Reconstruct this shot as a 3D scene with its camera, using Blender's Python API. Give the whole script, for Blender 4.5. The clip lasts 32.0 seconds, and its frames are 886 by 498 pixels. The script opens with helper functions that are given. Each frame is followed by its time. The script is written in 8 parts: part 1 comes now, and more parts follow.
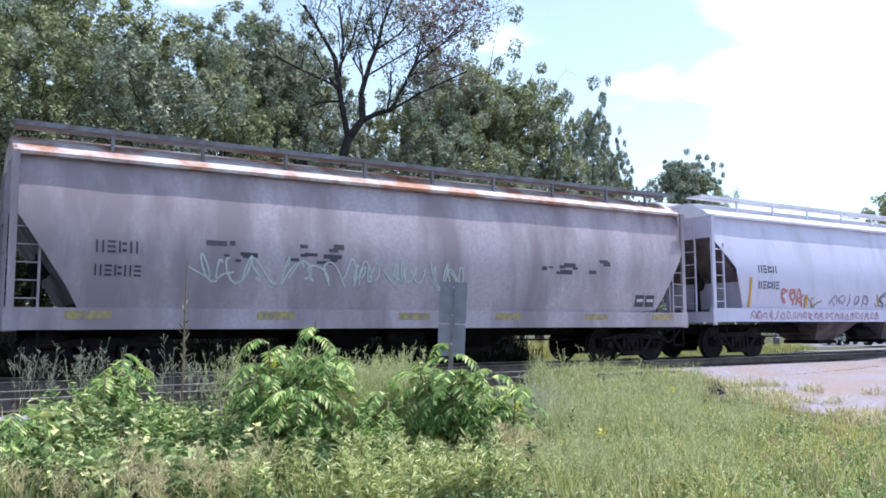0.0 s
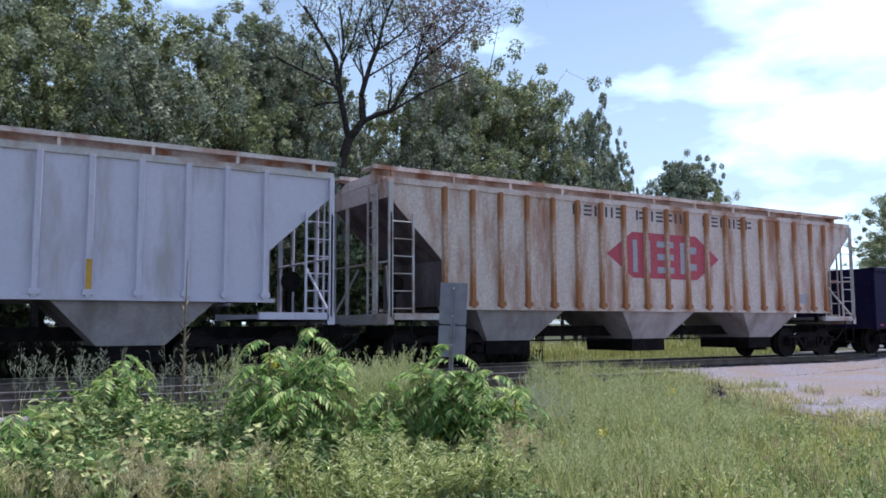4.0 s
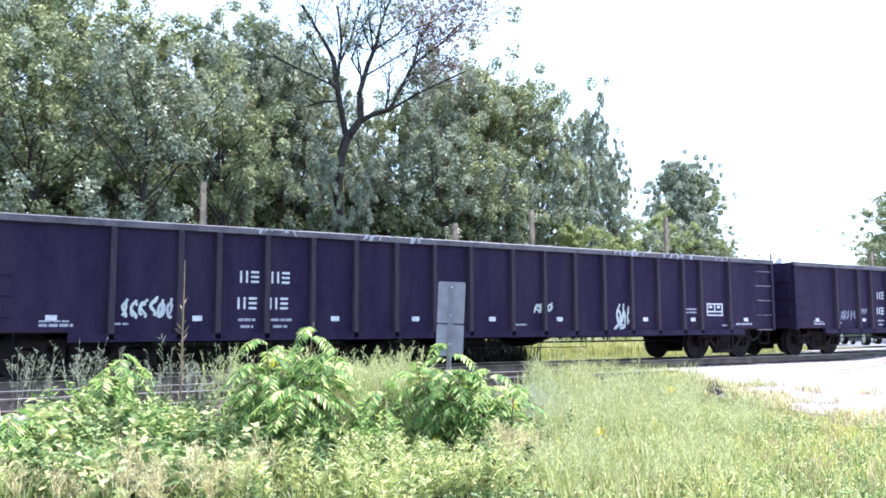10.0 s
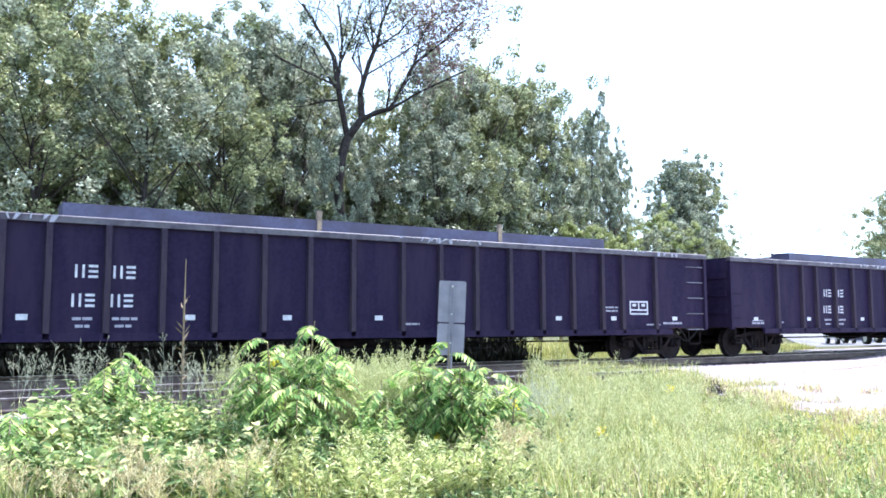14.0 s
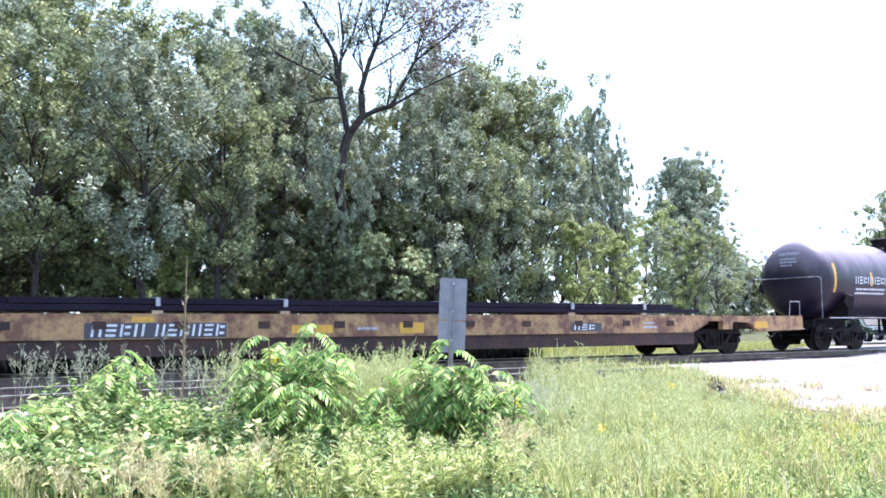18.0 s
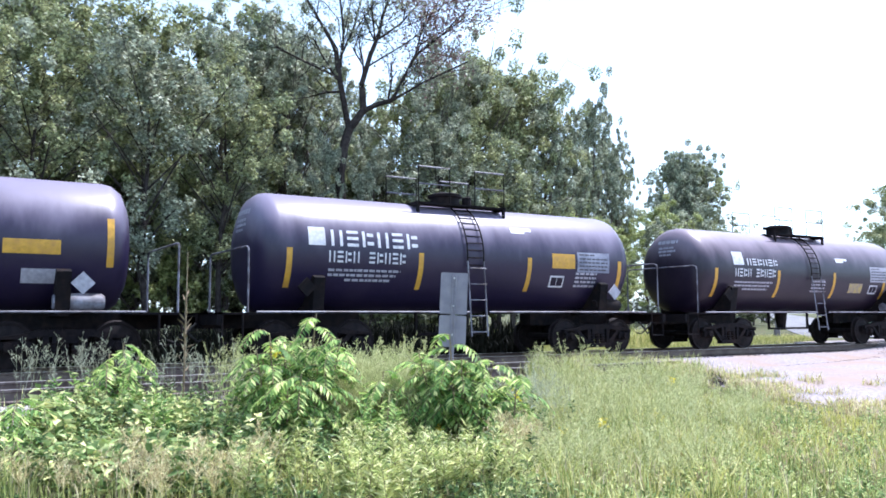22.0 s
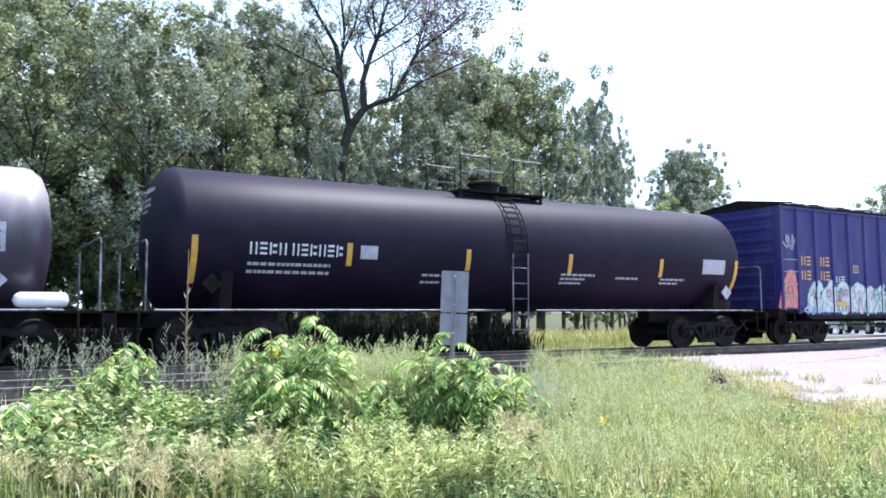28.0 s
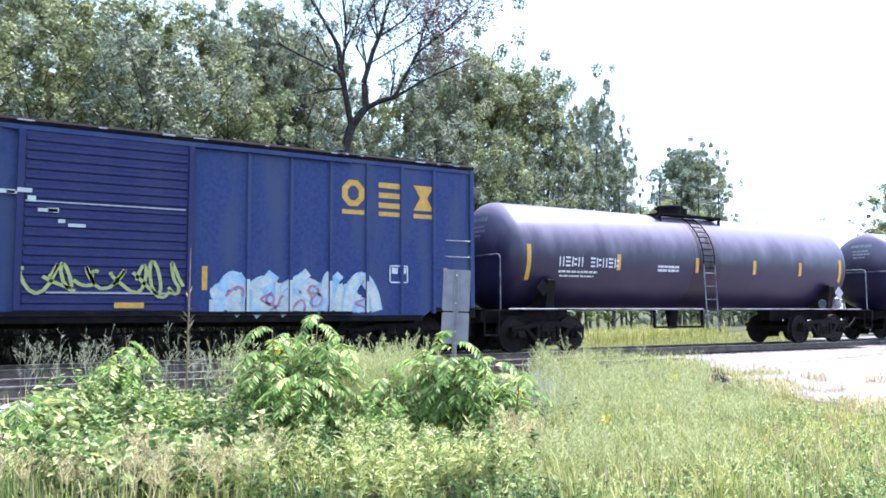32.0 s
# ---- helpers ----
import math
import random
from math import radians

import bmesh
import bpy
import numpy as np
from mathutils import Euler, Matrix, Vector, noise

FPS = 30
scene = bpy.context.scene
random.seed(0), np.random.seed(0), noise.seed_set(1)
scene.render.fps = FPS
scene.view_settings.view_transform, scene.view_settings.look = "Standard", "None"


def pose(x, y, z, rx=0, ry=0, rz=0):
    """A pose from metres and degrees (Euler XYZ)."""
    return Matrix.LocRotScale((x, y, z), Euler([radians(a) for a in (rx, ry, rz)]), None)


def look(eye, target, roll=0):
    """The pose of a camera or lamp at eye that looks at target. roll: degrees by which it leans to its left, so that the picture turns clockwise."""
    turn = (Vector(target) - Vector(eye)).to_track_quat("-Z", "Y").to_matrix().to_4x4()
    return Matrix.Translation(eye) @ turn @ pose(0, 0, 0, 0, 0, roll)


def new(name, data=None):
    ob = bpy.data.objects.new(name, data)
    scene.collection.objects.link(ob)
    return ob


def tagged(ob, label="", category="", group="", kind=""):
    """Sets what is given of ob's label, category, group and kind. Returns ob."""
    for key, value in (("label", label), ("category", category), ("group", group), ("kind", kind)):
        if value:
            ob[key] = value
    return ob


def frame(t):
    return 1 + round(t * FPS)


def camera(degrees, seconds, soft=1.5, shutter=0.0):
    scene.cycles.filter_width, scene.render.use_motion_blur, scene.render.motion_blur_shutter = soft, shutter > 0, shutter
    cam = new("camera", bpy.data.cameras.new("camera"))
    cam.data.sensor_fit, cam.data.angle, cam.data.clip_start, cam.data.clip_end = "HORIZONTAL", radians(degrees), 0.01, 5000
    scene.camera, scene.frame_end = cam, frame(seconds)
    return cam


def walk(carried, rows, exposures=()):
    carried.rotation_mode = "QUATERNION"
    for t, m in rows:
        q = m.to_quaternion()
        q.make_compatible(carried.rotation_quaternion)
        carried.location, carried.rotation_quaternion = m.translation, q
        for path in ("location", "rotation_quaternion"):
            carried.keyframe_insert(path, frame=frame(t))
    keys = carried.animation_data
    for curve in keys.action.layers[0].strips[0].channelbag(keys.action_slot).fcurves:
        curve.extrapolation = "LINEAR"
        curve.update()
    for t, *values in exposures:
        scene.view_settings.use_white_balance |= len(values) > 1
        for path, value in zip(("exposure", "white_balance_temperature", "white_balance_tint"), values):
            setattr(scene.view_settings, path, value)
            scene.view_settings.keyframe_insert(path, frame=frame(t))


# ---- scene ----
# ---------- camera: hand-held, standing beside the line ----------
EYE = (0.0, -16.84, 0.92)
YAW, PITCH, ROLL = 31.67, 5.41, -0.22
cam = camera(57.03, 32.0, soft=1.7)
# seconds, small turn of pan and of tilt in degrees
PAN = ((0, -0.123, 0.060), (0.5, -0.214, 0.060), (1, -0.151, 0.000), (1.5, -0.151, 0.060), (2, -0.151, 0.060), (2.5, -0.060, -0.060), (3, -0.151, 0.123), (3.5, -0.151, 0.119), (5.5, -0.091, 0.183), (6, -0.032, 0.119), (6.5, -0.000, 0.032), (7, -0.000, 0.123), (7.5, 0.032, 0.000), (8, 0.060, 0.155), (8.5, -0.000, 0.000), (9, -0.000, 0.000), (9.5, -0.000, 0.000), (10, -0.000, 0.060), (10.5, -0.000, 0.060), (11, -0.060, 0.032), (11.5, -0.000, 0.060), (12, -0.000, 0.000), (12.5, -0.032, 0.060), (13, -0.032, 0.060), (13.5, -0.060, 0.060), (14, -0.060, 0.000), (14.5, -0.060, 0.000), (16.5, -0.123, -0.060), (17, -0.091, -0.060), (17.5, -0.123, -0.064), (18, -0.123, -0.183), (18.5, -0.123, -0.488), (19, -0.183, -0.548), (19.5, -0.155, -0.608), (20, -0.183, -0.488), (20.5, -0.155, -0.548), (21, -0.183, -0.548), (21.5, -0.214, -0.548), (22, -0.183, -0.580), (22.5, -0.214, -0.548), (23, -0.214, -0.608), (23.5, -0.214, -0.608), (24, -0.242, -0.671), (24.5, -0.242, -0.608), (25, -0.214, -0.639), (25.5, -0.274, -0.731), (27.5, -0.274, -0.667), (28, -0.242, -0.699), (28.5, -0.242, -0.667), (29, -0.365, -0.699), (29.5, -0.306, -0.727), (30, -0.365, -0.667), (30.5, -0.365, -0.667), (31, -0.365, -0.727), (31.5, -0.365, -0.667), (32, -0.365, -0.790))

def held(pan, tilt):
    return pose(*EYE, 90 + PITCH + tilt, 0, -(YAW + pan)) @ pose(0, 0, 0, 0, 0, ROLL)


walk(cam, [(t, held(a, b)) for t, a, b in PAN],
     exposures=[(t, e, 5750, 16.3) for t, e in ((0.0, 0.35), (1.0, 0.25), (2.0, -0.25), (3.5, -0.25), (5.5, 0.32), (6.0, 0.8), (6.6, 1.12), (9.0, 1.34), (12.0, 1.38), (18.0, 1.35), (19.0, 1.27), (20.0, 1.02), (23.0, 0.92), (26.0, 0.97), (28.0, 1.05), (32.0, 1.2))])

# ---------- daylight ----------
SUN_EL, SUN_AZ = 66.0, 88.0      # azimuth in degrees, clockwise from +y
sun_way = Vector((math.sin(radians(SUN_AZ)) * math.cos(radians(SUN_EL)), math.cos(radians(SUN_AZ)) * math.cos(radians(SUN_EL)), math.sin(radians(SUN_EL))))
sun = new("sun", bpy.data.lights.new("sun", "SUN"))
sun.data.energy, sun.data.angle, sun.data.color = 5.0, radians(0.6), (1.0, 0.96, 0.9)
sun.matrix_world = look((0, 0, 60), Vector((0, 0, 60)) - sun_way)

world = bpy.data.worlds.new("sky")
scene.world = world
world.use_nodes = True
wn, wl = world.node_tree.nodes, world.node_tree.links
wn.clear()
sky = wn.new("ShaderNodeTexSky")
sky.sky_type, sky.sun_disc = "NISHITA", False
sky.sun_elevation, sky.sun_rotation = radians(SUN_EL), radians(SUN_AZ)
sky.dust_density, sky.ozone_density = 1.5, 1.2
coord = wn.new("ShaderNodeTexCoord")
stretch = wn.new("ShaderNodeMapping")
stretch.inputs["Scale"].default_value = (3.2, 3.2, 8.0)
puffs = wn.new("ShaderNodeTexNoise")
puffs.inputs["Scale"].default_value, puffs.inputs["Detail"].default_value, puffs.inputs["Roughness"].default_value = 1.3, 6.0, 0.52
edge = wn.new("ShaderNodeValToRGB")
edge.color_ramp.elements[0].position, edge.color_ramp.elements[1].position = 0.51, 0.7
edge.color_ramp.elements[0].color, edge.color_ramp.elements[1].color = (0.22, 0.22, 0.22, 1), (1, 1, 1, 1)
clouds = wn.new("ShaderNodeMix")
clouds.data_type = "RGBA"
clouds.inputs["B"].default_value = (13.8, 17.6, 19.0, 1)
back, wout = wn.new("ShaderNodeBackground"), wn.new("ShaderNodeOutputWorld")
back.inputs["Strength"].default_value = 0.14
wl.new(coord.outputs["Generated"], stretch.inputs["Vector"])
wl.new(stretch.outputs["Vector"], puffs.inputs["Vector"])
wl.new(puffs.outputs["Fac"], edge.inputs["Fac"])
split = wn.new("ShaderNodeSeparateXYZ")
thin = wn.new("ShaderNodeMapRange")      # the clouds gather towards the horizon
thin.inputs["From Min"].default_value, thin.inputs["From Max"].default_value = 0.2, 0.62
thin.inputs["To Min"].default_value, thin.inputs["To Max"].default_value = 1.0, 0.14
cover = wn.new("ShaderNodeMath")
cover.operation = "MULTIPLY"
wl.new(coord.outputs["Generated"], split.inputs["Vector"])
wl.new(split.outputs["Z"], thin.inputs["Value"])
wl.new(edge.outputs["Color"], cover.inputs[0])
wl.new(thin.outputs["Result"], cover.inputs[1])
wl.new(cover.outputs["Value"], clouds.inputs["Factor"])
wl.new(sky.outputs["Color"], clouds.inputs["A"])
wl.new(clouds.outputs["Result"], back.inputs["Color"])
wl.new(back.outputs["Background"], wout.inputs["Surface"])


# ---------- materials ----------
def surface(name, color, rough=0.6, metal=0.0, spots=None, spot_scale=2.5, spot_amount=0.5, grain=0.15, streak=False, bump=0.15, bump_scale=40.0, random_tone=0.0, through_light=0.0, spec=0.5, tints=(), chalky=None):
    """A painted, rusty, leafy or stony surface: tone at two scales, patches of a second colour, fine relief."""
    m = bpy.data.materials.new(name)
    m.use_nodes = True
    n, l = m.node_tree.nodes, m.node_tree.links
    b = n["Principled BSDF"]
    b.inputs["Roughness"].default_value, b.inputs["Metallic"].default_value = rough, metal
    b.inputs["Specular IOR Level"].default_value = spec
    tc = n.new("ShaderNodeTexCoord")
    mp = n.new("ShaderNodeMapping")
    l.new(tc.outputs["Object"], mp.inputs["Vector"])
    fine = n.new("ShaderNodeTexNoise")
    fine.inputs["Scale"].default_value, fine.inputs["Detail"].default_value = 14.0, 5.0
    l.new(mp.outputs["Vector"], fine.inputs["Vector"])
    tone = n.new("ShaderNodeMix")
    tone.data_type, tone.blend_type = "RGBA", "MULTIPLY"
    tone.inputs["Factor"].default_value = 1.0
    tone.inputs["A"].default_value = (*color, 1)
    ramp = n.new("ShaderNodeValToRGB")
    lo, hi = 1 - grain, 1 + grain
    ramp.color_ramp.elements[0].color, ramp.color_ramp.elements[1].color = (lo, lo, lo, 1), (hi, hi, hi, 1)
    ramp.color_ramp.elements[0].position, ramp.color_ramp.elements[1].position = 0.3, 0.7
    l.new(fine.outputs["Fac"], ramp.inputs["Fac"])
    l.new(ramp.outputs["Color"], tone.inputs["B"])
    if tints:
        each = n.new("ShaderNodeNewGeometry")
        pick = n.new("ShaderNodeValToRGB")
        while len(pick.color_ramp.elements) < len(tints):
            pick.color_ramp.elements.new(0.5)
        for e, (at, tint) in zip(pick.color_ramp.elements, tints):
            e.position, e.color = at, (*tint, 1)
        l.new(each.outputs["Random Per Island"], pick.inputs["Fac"])
        l.new(pick.outputs["Color"], tone.inputs["A"])
    out = tone.outputs["Result"]
    if spots:
        big = n.new("ShaderNodeTexNoise")
        big.inputs["Scale"].default_value, big.inputs["Detail"].default_value, big.inputs["Roughness"].default_value = spot_scale, 7.0, 0.62
        mp2 = n.new("ShaderNodeMapping")
        mp2.inputs["Scale"].default_value = (1, 1, 0.22) if streak else (1, 1, 1)
        l.new(tc.outputs["Object"], mp2.inputs["Vector"])
        l.new(mp2.outputs["Vector"], big.inputs["Vector"])
        cut = n.new("ShaderNodeValToRGB")
        p = 0.68 - 0.34 * spot_amount
        cut.color_ramp.elements[0].position, cut.color_ramp.elements[1].position = p - 0.09, p + 0.09
        l.new(big.outputs["Fac"], cut.inputs["Fac"])
        mix = n.new("ShaderNodeMix")
        mix.data_type = "RGBA"
        mix.inputs["B"].default_value = (*spots, 1)
        l.new(cut.outputs["Color"], mix.inputs["Factor"])
        l.new(out, mix.inputs["A"])
        out = mix.outputs["Result"]
    if chalky:      # dust and top sheen put into a shell's crown colour, with ragged streaks
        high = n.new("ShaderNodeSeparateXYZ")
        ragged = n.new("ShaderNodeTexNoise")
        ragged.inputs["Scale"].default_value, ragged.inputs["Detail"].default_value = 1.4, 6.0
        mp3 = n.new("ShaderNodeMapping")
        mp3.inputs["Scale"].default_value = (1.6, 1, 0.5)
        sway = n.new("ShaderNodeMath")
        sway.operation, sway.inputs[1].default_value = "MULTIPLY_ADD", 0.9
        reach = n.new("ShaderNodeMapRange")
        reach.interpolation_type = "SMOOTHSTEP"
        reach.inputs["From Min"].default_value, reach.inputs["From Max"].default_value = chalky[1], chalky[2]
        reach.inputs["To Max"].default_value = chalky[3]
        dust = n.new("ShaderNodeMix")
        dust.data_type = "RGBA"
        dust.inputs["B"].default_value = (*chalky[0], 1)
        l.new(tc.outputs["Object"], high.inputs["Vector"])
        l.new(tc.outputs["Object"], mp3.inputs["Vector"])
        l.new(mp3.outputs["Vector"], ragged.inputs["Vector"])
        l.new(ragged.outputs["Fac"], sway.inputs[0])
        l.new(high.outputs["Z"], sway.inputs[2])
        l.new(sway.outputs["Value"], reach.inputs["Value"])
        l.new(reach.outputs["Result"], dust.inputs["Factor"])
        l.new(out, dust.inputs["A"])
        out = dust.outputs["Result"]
    if random_tone:
        info = n.new("ShaderNodeNewGeometry") if through_light else n.new("ShaderNodeObjectInfo")
        hs = n.new("ShaderNodeHueSaturation")
        ra = n.new("ShaderNodeMapRange")
        ra.inputs["To Min"].default_value, ra.inputs["To Max"].default_value = 1 - random_tone, 1 + random_tone
        l.new(info.outputs["Random Per Island" if through_light else "Random"], ra.inputs["Value"])
        l.new(ra.outputs["Result"], hs.inputs["Value"])
        l.new(out, hs.inputs["Color"])
        out = hs.outputs["Color"]
    l.new(out, b.inputs["Base Color"])
    if bump:
        nb = n.new("ShaderNodeTexNoise")
        nb.inputs["Scale"].default_value, nb.inputs["Detail"].default_value = bump_scale, 4.0
        l.new(tc.outputs["Object"], nb.inputs["Vector"])
        bp = n.new("ShaderNodeBump")
        bp.inputs["Strength"].default_value, bp.inputs["Distance"].default_value = bump, 0.02
        l.new(nb.outputs["Fac"], bp.inputs["Height"])
        l.new(bp.outputs["Normal"], b.inputs["Normal"])
    if through_light:
        tr = n.new("ShaderNodeBsdfTranslucent")
        mx = n.new("ShaderNodeMixShader")
        mx.inputs["Fac"].default_value = through_light
        l.new(out, tr.inputs["Color"])
        l.new(b.outputs["BSDF"], mx.inputs[1])
        l.new(tr.outputs["BSDF"], mx.inputs[2])
        l.new(mx.outputs["Shader"], n["Material Output"].inputs["Surface"])
    return m


